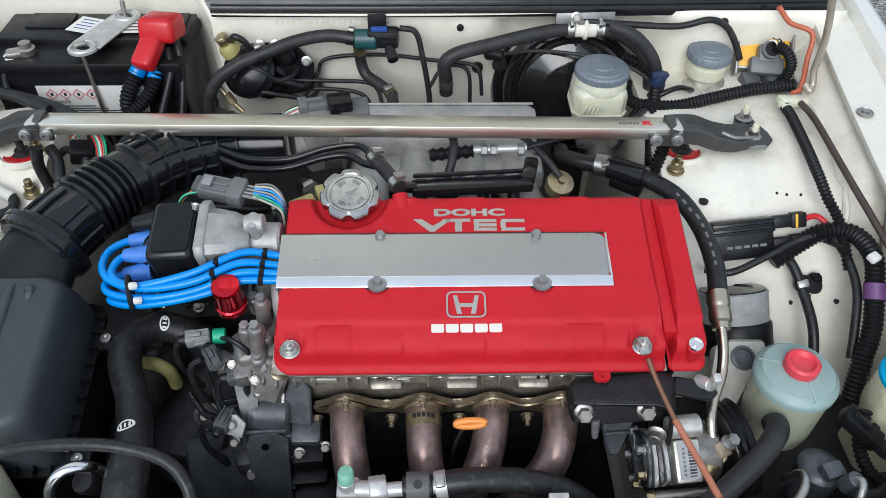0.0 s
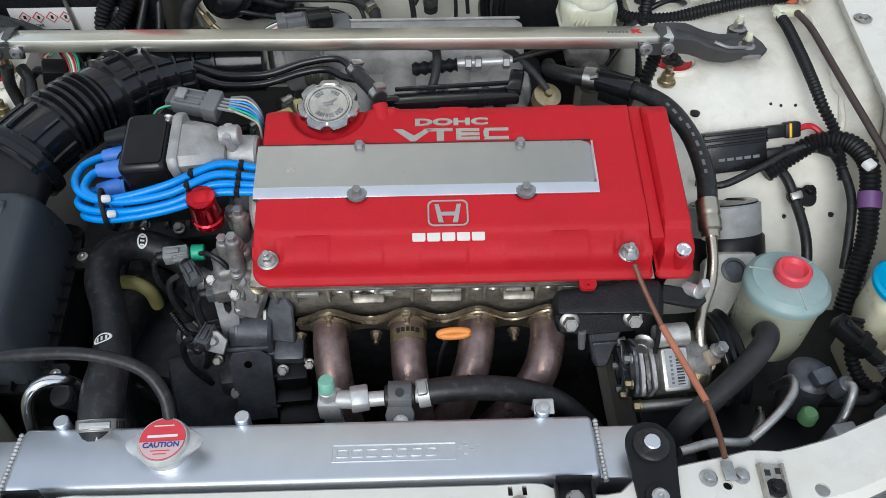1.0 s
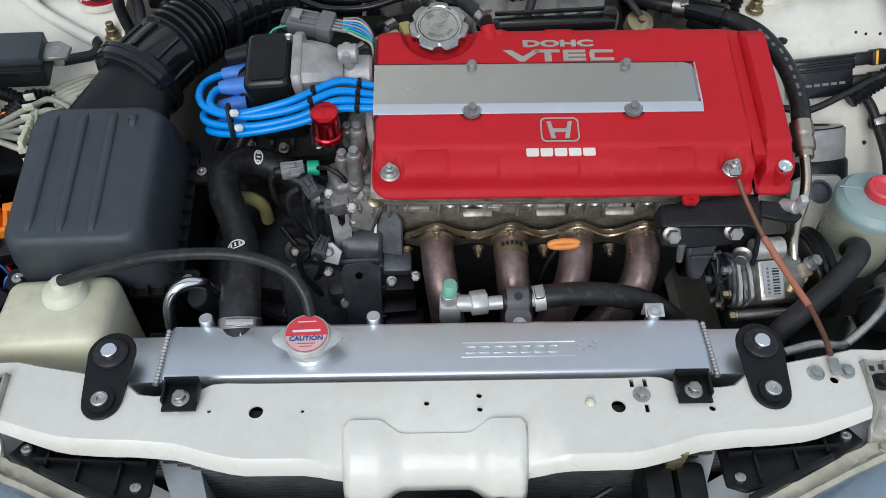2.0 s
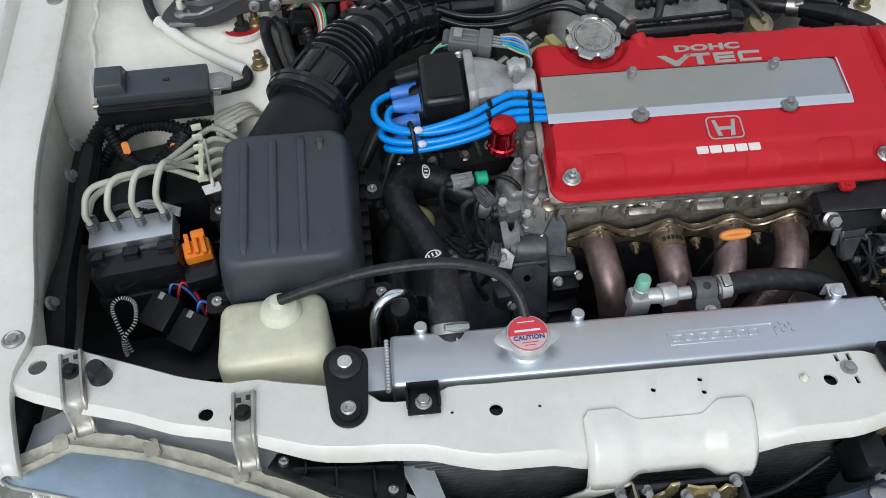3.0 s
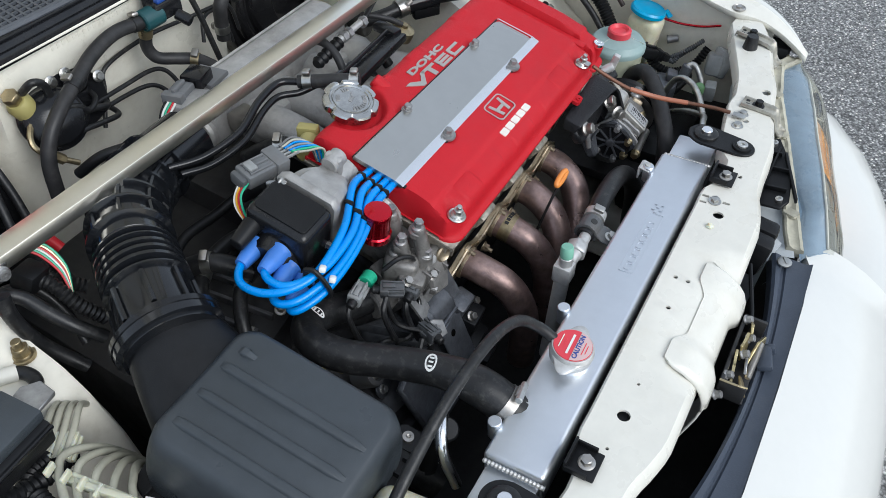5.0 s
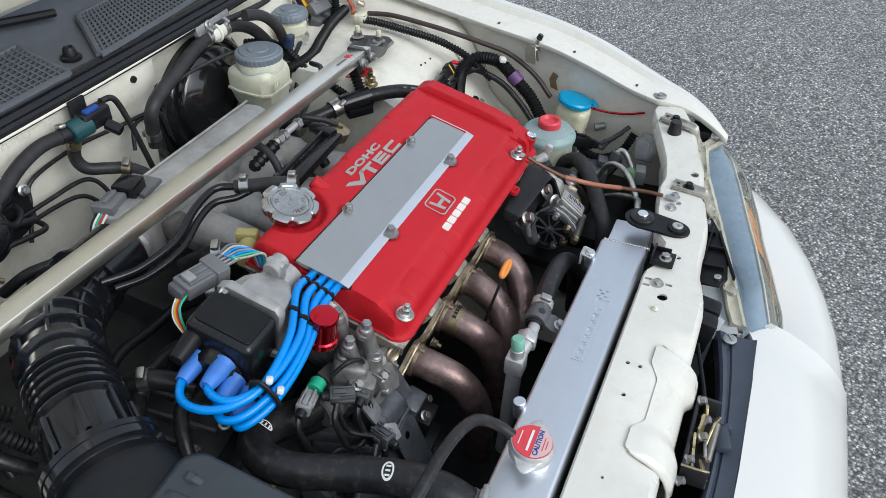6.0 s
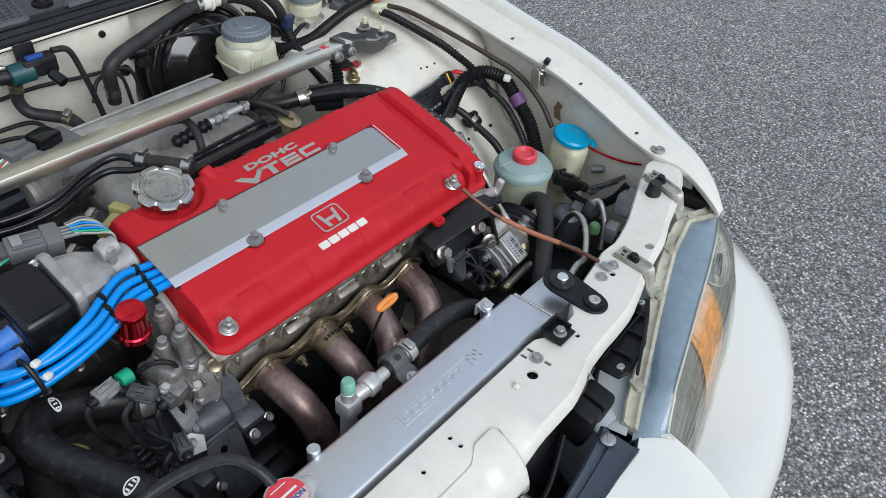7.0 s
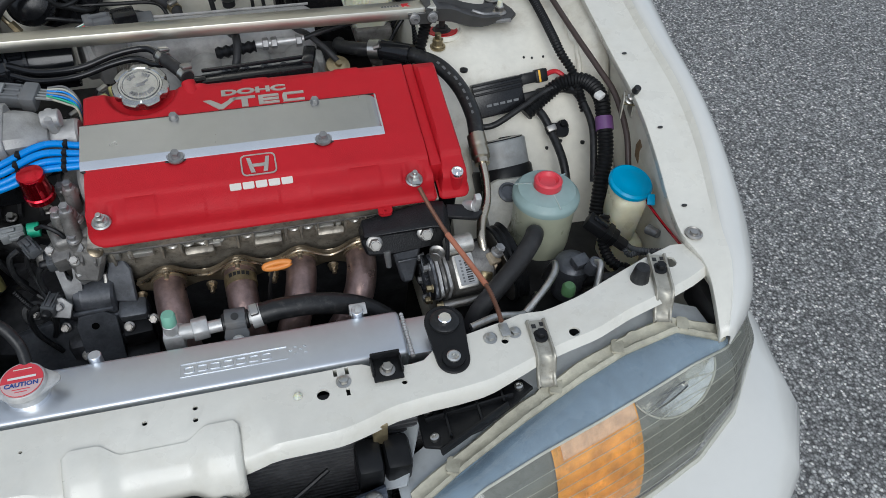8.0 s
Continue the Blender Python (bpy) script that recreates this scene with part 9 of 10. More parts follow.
part("back", box(bm_(), (0.005, 0.085, 0.010), Matrix.Translation(clipp + Vector((0.011, -0.010, -0.004))) @ T(0, 0, 0, 10, 0, 12), 0.002), MILK_W, cl)
part("tail_label", box(bm_(), (0.024, 0.014, 0.002), T(-0.528, 0.300, 0.690, 20, 10, 30)), PAPER, cl, "white printed tag")
for i in range(5):
    g = tube(bm_(), [(-0.655 + 0.004 * i, 0.275, 0.672), (-0.615 + 0.002 * i, 0.285, 0.690 - 0.003 * i), (-0.570, 0.275 - 0.003 * i, 0.680)], 0.0022, 6, 8)
    part("clear_line", g, LGREY_P, mod)
cl = thing("pipe_clip", "yellowed comb clip below the fuse box", "clip")
cm2 = T(-0.528, 0.432, 0.690, 0, 0, 30)
part("comb", box(bm_(), (0.030, 0.050, 0.006), cm2, 0.002), MILK_W, cl)
for i in range(5):
    part("tooth", box(bm_(), (0.032, 0.004, 0.009), cm2 @ T(0, -0.020 + 0.010 * i, 0.004), 0.001), MILK_W, cl)
for i in range(4):
    part("pipe", tube(bm_(), [cm2 @ Vector((-0.014, -0.015 + 0.010 * i, 0.004)), cm2 @ Vector((0.020, -0.015 + 0.010 * i, 0.008)), cm2 @ Vector((0.050, -0.010 + 0.009 * i, 0.004)), cm2 @ Vector((0.075, 0.008 * i, -0.030))], 0.0038, 10, 8), PALE_PIPE, cl, "pale coated pipe")
liner = thing("wing_liner", "black plastic liner along the inner wing wall", "liner")
part("strip", tube(bm_(), [(-0.722, 0.10, 0.600), (-0.720, 0.17, 0.640), (-0.718, 0.24, 0.655), (-0.716, 0.32, 0.668), (-0.712, 0.40, 0.690)], lambda t: 0.016 + 0.004 * math.sin(9 * t), 8, 8), BLACK_P, liner)
for y, z in ((0.15, 0.655), (0.335, 0.700), (0.385, 0.712)):
    part("bolt", hexbolt(bm_(), T(-0.722, y, z, 0, 62, 0), 0.0068, 0.006, 1.5), PRESSED_D, liner, "grey flange bolt")
orp = thing("orange_plug", "bright orange connector on a black housing", "connector")
g = bm_()
box(g, (0.036, 0.028, 0.030), T(-0.548, 0.222, 0.648, 12, 0, 15), 0.004)
for i in range(3):
    box(g, (0.006, 0.030, 0.008), T(-0.558 + 0.010 * i, 0.222, 0.666, 12, 0, 15), 0.001)
box(g, (0.018, 0.012, 0.012), T(-0.546, 0.236, 0.668, 12, 0, 15), 0.002)
part("body", g, ORANGE, orp)
part("housing", box(bm_(), (0.046, 0.040, 0.030), T(-0.546, 0.205, 0.628, 12, 0, 15), 0.005), BLACK_G, orp)
for i, pts in enumerate(([(-0.735, 0.30, 0.60), (-0.715, 0.36, 0.66), (-0.705, 0.40, 0.695), (-0.685, 0.425, 0.715), (-0.66, 0.43, 0.73)], [(-0.690, 0.43, 0.715), (-0.665, 0.39, 0.690), (-0.635, 0.36, 0.680), (-0.610, 0.345, 0.690), (-0.585, 0.36, 0.70), (-0.575, 0.40, 0.70)],
                         [(-0.715, 0.33, 0.64), (-0.68, 0.35, 0.66), (-0.64, 0.36, 0.665), (-0.60, 0.38, 0.69), (-0.57, 0.42, 0.70), (-0.54, 0.43, 0.69)], [(-0.705, 0.40, 0.66), (-0.66, 0.42, 0.70), (-0.61, 0.42, 0.71), (-0.57, 0.41, 0.70), (-0.52, 0.42, 0.68)])):
    lo = thing("wiring_loom", "black corrugated wiring loom beside the fuse box", "cable", group="corrugated looms")
    part("sleeve", tube(bm_(), pts, 0.0115 if i < 1 else 0.0095, 14, pitch=0.0065, ribs=0.0012, n=10), BLACK_P, lo)
for x, y, z in ((-0.655, 0.385, 0.70), (-0.585, 0.375, 0.70)):
    oc = thing("orange_clip", "small orange wiring clip", "clip", group="orange clips")
    part("body", prism(bm_(), rounded(0.010, 0.018, 0.003), 0.004, T(x, y, z, 60, 0, 15), 0.001), ORANGE, oc)
part("case", box(bm_(), (0.16, 0.14, 0.10), T(-0.64, 0.37, 0.605, 0, 0, 15), 0.01), BLACK_P, thing("control_unit", "black control unit below the wiring", "control unit"))
for i, (x, y, z) in enumerate(((-0.594, 0.156, 0.606), (-0.556, 0.128, 0.598))):
    rl = thing("relay", "small square black relay with coloured wires", "relay", group="relays")
    part("case", box(bm_(), (0.042, 0.048, 0.040), T(x, y, z, 22, 0, -32), 0.003), BLACK_P, rl)
    part("latch", box(bm_(), (0.008, 0.010, 0.004), T(x, y + 0.012, z + 0.024, 22, 0, -32), 0.001), LGREY_P, rl)
    for j, mt in enumerate((BLUE_B, INK_R)):
        part("wire", tube(bm_(), [(x + 0.012 * j, y + 0.020, z), (x + 0.01 + 0.012 * j, y + 0.035, z + 0.02), (x + 0.03 + 0.006 * j, y + 0.030, z), (x + 0.045, y + 0.015, z - 0.04)], 0.002, 6, 8), mt, rl)
lp = thing("braided_lead", "grey braided lead looped in front of the modulator", "cable")
LOOP = [(-0.646, 0.112, 0.56), (-0.641, 0.116, 0.610), (-0.626, 0.134, 0.622), (-0.632, 0.166, 0.622), (-0.652, 0.178, 0.620), (-0.662, 0.166, 0.618), (-0.652, 0.140, 0.612), (-0.640, 0.118, 0.575), (-0.638, 0.112, 0.55)]
part("braid", tube(bm_(), LOOP, 0.0024, 10, 10), BLACK_P, lp)
part("braid_flecks", tube(bm_(), LOOP, 0.0022, 10, pitch=0.0040, ribs=0.0006), PAPER, lp, "white braid flecks")
part("case", box(bm_(), (0.22, 0.06, 0.10), T(-0.60, 0.095, 0.53), 0.01), BLACK_P, thing("lamp_back_cover", "black plastic cover behind the headlamp", "cover"))
g = bm_()
tube(g, [(-0.318, 0.070, 0.610), (-0.316, 0.088, 0.655), (-0.300, 0.100, 0.676), (-0.278, 0.110, 0.668), (-0.268, 0.118, 0.630), (-0.27, 0.12, 0.55)], 0.0072, 12, 10)
solo("ac_pipe", g, ALU_E, "bright bent aluminium pipe beside the radiator", "pipe")
part("sleeve", tube(bm_(), [(-0.285, 0.10, 0.655), (-0.278, 0.115, 0.62), (-0.275, 0.13, 0.56), (-0.28, 0.14, 0.48)], 0.0135, 14, pitch=0.007, ribs=0.0012), BLACK_P, thing("flexible_loom", "black corrugated loom behind the radiator", "cable"))
hose("lower_hose", "fat black hose low behind the radiator", [(-0.26, 0.36, 0.55), (-0.285, 0.28, 0.56), (-0.29, 0.20, 0.55), (-0.27, 0.12, 0.50)], 0.026, RUBBER)
g = bm_()
tube(g, [(-0.272, 0.290, 0.628), (-0.250, 0.282, 0.632), (-0.236, 0.280, 0.618), (-0.236, 0.285, 0.585)], 0.0090, 10, 8)
solo("oil_filter_band", g, OLIVE, "yellowed plastic band under the radiator hose", "band")


# ---- right wing: steering reservoir, washer tank, engine mount, pump ----
ps = thing("power_steering_reservoir", "greenish steering fluid reservoir with a red cap", "reservoir")
PC = Vector((0.570, 0.224, 0.676))
part("bottle", lathe(bm_(), [(0.036, -0.115), (0.044, -0.108), (0.0465, -0.09), (0.0480, -0.022), (0.0495, -0.016), (0.0490, -0.010)], Matrix.Translation(PC), 40), material("aged_milky_green_plastic", (0.42, 0.44, 0.33), 0.35, var=0.08), ps, "milky bottle")
lidp = part("lid", lathe(bm_(), [(0.0475, -0.014), (0.0515, -0.013), (0.0520, -0.006), (0.0505, -0.002), (0.0475, 0.000), (0.044, 0.0055), (0.026, 0.010), (0.022, 0.011)], Matrix.Translation(PC), 48), material("faded_green_plastic", (0.27, 0.37, 0.36), 0.42, var=0.08, dirt=0.15, dirt_color=(0.4, 0.4, 0.36)), ps, "faded green lid")
for a in (35, 155, 275):
    part("lid_rib", box(bm_(), (0.026, 0.0015, 0.002), Matrix.Translation(PC) @ T(0, 0, 0, 0, 0, a) @ T(0.036, 0, 0.0075, 0, 14, 0)), GREENISH, lidp)
part("cap", lathe(bm_(), [(0.0205, 0.008), (0.0215, 0.010), (0.0215, 0.022), (0.019, 0.0245), (0.016, 0.0245), (0.012, 0.019), (0.006, 0.018), (0.001, 0.018)], Matrix.Translation(PC), 32), RED_RES, ps, "faded red screw cap")
hose("steering_hose", "thick black hose from the steering reservoir", [(0.545, 0.190, 0.618), (0.534, 0.166, 0.648), (0.522, 0.146, 0.655), (0.495, 0.120, 0.645), (0.455, 0.092, 0.628), (0.420, 0.070, 0.605), (0.405, 0.06, 0.56)], 0.0138, RUBBER_G, seg=20)

ws = thing("washer_tank", "yellowed washer filler tank with a bright blue cap", "tank")
g = bm_()
box(g, (0.048, 0.058, 0.11), T(0.704, 0.216, 0.615, 6, 0, -10), 0.014, 3, 1.10)
box(g, (0.055, 0.07, 0.10), T(0.715, 0.215, 0.52), 0.014, 3)
part("neck", g, MILK, ws)
g = bm_()
lathe(g, [(0.031, -0.010), (0.0345, -0.008), (0.035, -0.002), (0.032, 0.002), (0.030, 0.001), (0.018, 0.003), (0.001, 0.0035)], T(0.704, 0.212, 0.682, 10, 6, 0), 32)
box(g, (0.012, 0.018, 0.005), T(0.724, 0.178, 0.670, 30, 0, -20), 0.002)
part("cap", g, CYAN, ws, "bright blue flip cap")
part("pump_fitting", rod(bm_(), (0.728, 0.170, 0.615), (0.736, 0.150, 0.620), 0.0085, 0.0070), PRESSED_D, ws)
hose("red_lead", "dark red lead beside the washer tank", [(0.722, 0.19, 0.66), (0.728, 0.15, 0.655), (0.728, 0.11, 0.66), (0.720, 0.075, 0.675)], 0.0022, RED_A, cat="cable")

mnt = thing("engine_mount", "engine mount with a grey band and black rubber ends", "engine mount")
m = T(0.548, 0.375, 0.622, -38, 0, 8)
part("sleeve", lathe(bm_(), [(0.048, -0.012), (0.0485, 0.03), (0.046, 0.032)], m, 36), LGREY_P, mnt, "blue-grey sleeve band")
part("top_disc", lathe(bm_(), [(0.046, 0.0), (0.045, 0.003), (0.030, 0.004), (0.028, 0.002), (0.001, 0.003)], m @ T(0, 0, 0.031), 36), BLACK_G, mnt, "black rubber top")
part("rubber", lathe(bm_(), [(0.001, -0.03), (0.050, -0.03), (0.052, -0.024), (0.0515, 0.012), (0.047, 0.018)], m @ T(0, 0, -0.028), 36), BLACK_P, mnt, "black lower band")
g = bm_()
prism(g, [(-0.040, -0.075), (-0.010, -0.060), (0.020, -0.020), (0.050, 0.010), (0.048, 0.030), (0.000, 0.034), (-0.026, 0.024), (-0.034, -0.010)], 0.016, T(0.524, 0.292, 0.605, 28, 0, 4), 0.004)
am = part("arm", g, PRESSED, mnt, "pale grey mount arm")
part("arm_hole", lathe(bm_(), [(0.017, 0), (0.017, 0.003), (0.013, 0.004), (0.012, 0.001), (0.001, 0.001)], T(0.524, 0.292, 0.605, 28, 0, 4) @ T(0.012, 0.006, 0.016), 20), SOOT, am)

brk = thing("mount_bracket", "black cast mount bracket on the cylinder head", "bracket")
IRON = material("black_cast_iron", (0.009, 0.0095, 0.011), 0.38, 0.0, var=0.3, bump=0.8, bump_scale=420, dirt=0.2, dirt_color=(0.045, 0.044, 0.042), blotch=50, spec=0.4)
g = bm_()
m = T(0.345, 0.184, 0.667, 62, 0, 4)
prism(g, [(-0.062, -0.020), (-0.030, -0.026), (0.034, -0.020), (0.040, -0.060), (0.066, -0.058), (0.062, 0.016), (0.020, 0.020), (-0.050, 0.014), (-0.068, 0.004)], 0.014, m @ T(0, 0, -0.016), 0.003)
part("casting", g, IRON, brk)
edge = (((0.276, 0.186, 0.668), (0.276, 0.205, 0.672)), ((0.281, 0.178, 0.681), (0.282, 0.207, 0.688)), ((0.330, 0.170, 0.690), (0.332, 0.207, 0.698)), ((0.376, 0.164, 0.697), (0.382, 0.207, 0.706)),
        ((0.390, 0.160, 0.697), (0.400, 0.205, 0.705)), ((0.396, 0.156, 0.688), (0.407, 0.198, 0.694)), ((0.397, 0.146, 0.664), (0.408, 0.182, 0.668)), ((0.396, 0.140, 0.646), (0.406, 0.172, 0.648)))
rim_ = part("top_flange", faces(bm_(), [[Vector(p).lerp(Vector(q), k / 4) for k in range(5)] for p, q in edge], closed=False), IRON, brk, "rough black cast flange", smooth=30)
md = rim_.modifiers.new("thick", "SOLIDIFY")
md.thickness = 0.0055
md = rim_.modifiers.new("round", "BEVEL")
md.width, md.segments = 0.0014, 2
part("wing_arm", prism(bm_(), [(-0.026, -0.010), (0.020, -0.012), (0.030, 0.000), (0.020, 0.012), (-0.026, 0.012)], 0.008, T(0.428, 0.194, 0.684, 20, 8, -6), 0.002), IRON, brk)
g = bm_()
prism(g, [(-0.022, 0.024), (0.024, 0.026), (0.004, -0.034), (-0.012, -0.034)], 0.018, T(0.343, 0.190, 0.616, 66, 0, 4), 0.004)
gus = part("gusset", g, SOOT, brk, "oily grey gusset")
for z in (0.012, -0.012):
    part("gusset_rib", box(bm_(), (0.026 + z * 0.5, 0.004, 0.004), T(0.343, 0.172, 0.616 + z, 66, 0, 4), 0.001), SOOT, gus)
part("stud", rod(bm_(), (0.312, 0.176, 0.650), (0.314, 0.170, 0.622), 0.0055, 0.004, 10), PRESSED_D, brk)
for x, y, z, ry in ((0.294, 0.174, 0.671, 0), (0.366, 0.168, 0.683, 0), (0.381, 0.152, 0.657, -70)):
    part("bolt", hexbolt(bm_(), T(x, y, z, 62, ry, 0), 0.0085, 0.010, 1.4), STEEL, brk, "steel flange bolt")
g = bm_()
rod(g, (0.435, 0.205, 0.69), (0.445, 0.190, 0.700), 0.008)
box(g, (0.010, 0.012, 0.034), T(0.447, 0.190, 0.705, 15, 0, 0), 0.003)
solo("wing_bolt", g, DULL_ALU, "zinc winged bolt beside the cam cover", "bolt")

pump = thing("steering_pump", "cast steering pump with a barcode label", "pump")
PY, PZ = 0.153, 0.606
g = bm_()
rod(g, (0.394, PY, PZ), (0.462, PY + 0.006, PZ), 0.037, seg=32)
box(g, (0.060, 0.050, 0.060), T(0.428, PY + 0.020, PZ - 0.045, 0, 0, 5), 0.010)
part("body", g, CAST_D, pump, "stained cast body")
for k in range(4):
    g = bm_()
    ring = []
    for i in range(60):
        q = 2 * math.pi * i / 60
        r = 0.0335 + 0.0075 * max(0.0, math.cos(4 * q + 0.5 * k)) ** 2 + (0.002 if k % 2 else 0.0)
        ring.append((r * math.cos(q), r * math.sin(q)))
    prism(g, ring, 0.0046, T(0.368 + 0.0066 * k, PY - 0.004, PZ + 0.002, 0, 90, 4), 0.0008)
    part("end_plate", g, (SOOT, CAST, CAST_D, CAST)[k], pump, "layered cast end plate")
for q in (35, 105, 160, 215, 250, 310):
    c = Vector((0.367, PY - 0.004 + 0.032 * math.cos(radians(q)), PZ + 0.002 + 0.032 * math.sin(radians(q))))
    part("bolt", hexbolt(bm_(), Matrix.Translation(c) @ T(0, 0, 0, 0, -90, 0), 0.0055, 0.007, 1.3), BRONZE if q in (160, 215) else PRESSED_D, pump)
rm = T(0.3665, PY - 0.004, PZ + 0.002, 0, -90, 4)
part("end_cap", lathe(bm_(), [(0.0345, -0.002), (0.0345, 0.004), (0.0325, 0.0052), (0.0305, 0.0040), (0.0300, 0.0005), (0.001, 0.0005)], rm, 40), IRON, pump, "black round end cap")
for i in range(9):
    part("spoke", box(bm_(), (0.024, 0.0032, 0.0045), rm @ T(0, 0, 0, 0, 0, 40 * i + 8) @ T(0.0175, 0, 0.0022), 0.0011), SOOT, pump)
part("hub", lathe(bm_(), [(0.0085, 0.0), (0.0080, 0.0055), (0.0060, 0.0070), (0.001, 0.0070)], rm, 20), SOOT, pump)
part("cross_shaft", rod(bm_(), (0.380, 0.106, 0.590), (0.452, 0.112, 0.588), 0.0068, seg=14), STEEL, pump)
part("shaft_nut", hexbolt(bm_(), T(0.380, 0.106, 0.590, 0, -90, 0), 0.007, 0.007, 1.2), BRONZE, pump)
lm = T(0.416, 0.1275, 0.6410, 37, 0, 5)
part("label_boss", box(bm_(), (0.032, 0.050, 0.020), lm @ T(0, -0.004, -0.0108), 0.003), CAST_L, pump)
part("top_boss", rod(bm_(), lm @ Vector((-0.018, 0.036, -0.010)), lm @ Vector((0.022, 0.036, -0.010)), 0.014, seg=22), CAST_L, pump, "bright machined boss")
lb = part("label", box(bm_(), (0.023, 0.043, 0.0012), lm @ T(0, -0.003, 0.0002)), LABEL_G, pump, "greyed barcode label")
for k in range(10):
    part("code_bar", box(bm_(), (0.0085, 0.0012 + 0.0007 * (k % 3), 0.0006), lm @ T(0.0045, -0.021 + 0.0035 * k, 0.0009)), INK, lb)
for k in range(7):
    part("print_bar", box(bm_(), (0.0030, 0.0028, 0.0006), lm @ T(-0.0055, -0.019 + 0.0050 * k, 0.0009)), GREY_P, lb)
TAN = material("tan_coated_metal", (0.46, 0.38, 0.27), 0.42, 0.45, var=0.2, bump=0.3, dirt=0.4, dirt_color=(0.16, 0.12, 0.08), blotch=40)
g = bm_()
rod(g, (0.459, 0.160, 0.600), (0.457, 0.138, 0.630), 0.015, 0.0125, 20)
box(g, (0.022, 0.020, 0.016), T(0.462, 0.144, 0.632, 30, 20, 30), 0.004)
part("outlet", g, TAN, pump, "tan coated outlet union")
part("outlet_bolt", hexbolt(bm_(), T(0.470, 0.148, 0.640, 12, 16, 0), 0.0075, 0.011, 1.3), PRESSED_D, pump)
part("outlet_collar", rod(bm_(), (0.446, 0.128, 0.612), (0.450, 0.134, 0.622), 0.0125, seg=20), BRONZE, pump)
g = bm_()
lathe(g, [(0.060, -0.012), (0.062, -0.010), (0.058, -0.004), (0.060, 0.0), (0.058, 0.004), (0.062, 0.010), (0.060, 0.012)], T(0.496, 0.172, 0.590, 0, 80, 8), 40)
pl = part("pulley", g, BLACK_P, pump, "black belt pulley")
part("pulley_rim", lathe(bm_(), [(0.0565, -0.001), (0.0585, 0.0), (0.0585, 0.0012), (0.0565, 0.0012)], T(0.496, 0.172, 0.590, 0, 80, 8) @ T(0, 0, -0.0125), 40), STEEL, pl, "bright steel rim line")
hp = thing("pressure_hose", "black pressure hose with a crimped steel end", "hose")
HPTS = [(0.345, 0.580, 0.735), (0.385, 0.560, 0.742), (0.427, 0.525, 0.748), (0.462, 0.478, 0.752), (0.482, 0.420, 0.746), (0.488, 0.360, 0.734), (0.482, 0.310, 0.722)]
part("hose_wall", tube(bm_(), HPTS, 0.0125, 16, 10), RUBBER, hp, smooth=70)
part("crimp", tube(bm_(), [(0.482, 0.318, 0.724), (0.481, 0.296, 0.716), (0.480, 0.272, 0.705)], lambda t: 0.0145 - 0.003 * (t > 0.8) - 0.0012 * (0.42 < t < 0.55), 18, 10), material("champagne_crimp", (0.55, 0.50, 0.40), 0.3, 1.0, var=0.1), hp, "crimped ferrule")
part("steel_pipe", tube(bm_(), [(0.480, 0.274, 0.706), (0.480, 0.250, 0.690), (0.475, 0.225, 0.672), (0.460, 0.196, 0.660), (0.453, 0.172, 0.650), (0.455, 0.150, 0.630)], 0.0068, 14, 10), material("straw_zinc_pipe", (0.58, 0.52, 0.42), 0.25, 1.0, var=0.12), hp, "straw-coloured steel pipe")
part("sleeve", tube(bm_(), HPTS[1:3], 0.0175, 16, 10), BLACK_G, hp)
part("hose_clamp", tube(bm_(), [(0.365, 0.570, 0.7385), (0.381, 0.562, 0.7415)], 0.0165, 20, 3), ZINC, hp, "zinc worm clamp")
part("clamp_screw", rod(bm_(), (0.368, 0.552, 0.752), (0.378, 0.548, 0.757), 0.0045, seg=8), STEEL, hp)
part("elbow", tube(bm_(), [(0.368, 0.568, 0.739), (0.338, 0.584, 0.736), (0.318, 0.606, 0.730), (0.322, 0.640, 0.715)], 0.0115, 14, 8), RUBBER, hp)
part("pipe_bracket", box(bm_(), (0.050, 0.016, 0.020), T(0.405, 0.535, 0.728, 0, 0, -35), 0.003), BLACK_P, hp)
line = spline(HPTS, 20)
for f in range(9):
    i = 62 + 5 * f
    a, dd = line[i], (line[i + 1] - line[i - 1]).normalized()
    q = Matrix.Translation(a) @ dd.to_track_quat("Z", "Y").to_matrix().to_4x4()
    up = max((k for k in range(0, 360, 15)), key=lambda k: (q.to_3x3() @ (T(0, 0, 0, 0, 0, k).to_3x3() @ Vector((1, 0, 0)))).dot(Vector((-0.2, -0.6, 0.8))))
    part("print_bar", box(bm_(), (0.0006, 0.0035, 0.006 + 0.003 * (f % 2)), q @ T(0, 0, 0, 0, 0, up) @ T(0.0125, 0, 0)), GREY_P, hp)
hose("breather_tube", "thin black hose down past the inner wing", [(0.585, 0.470, 0.640), (0.610, 0.455, 0.670), (0.632, 0.425, 0.672), (0.645, 0.385, 0.648), (0.650, 0.340, 0.625), (0.648, 0.30, 0.59)], 0.0072, RUBBER, (0.55,), BLACK_P)
g = bm_()
prism(g, rounded(0.040, 0.026, 0.010), 0.004, T(0.662, 0.410, 0.640, 24, 0, -15), 0.001)
hexbolt(g, T(0.674, 0.416, 0.645, 20, 0, 0), 0.007, 0.007, 1.5)
solo("hose_clip", g, BLACK_P, "black hose clip bolted to the inner wing", "clip")

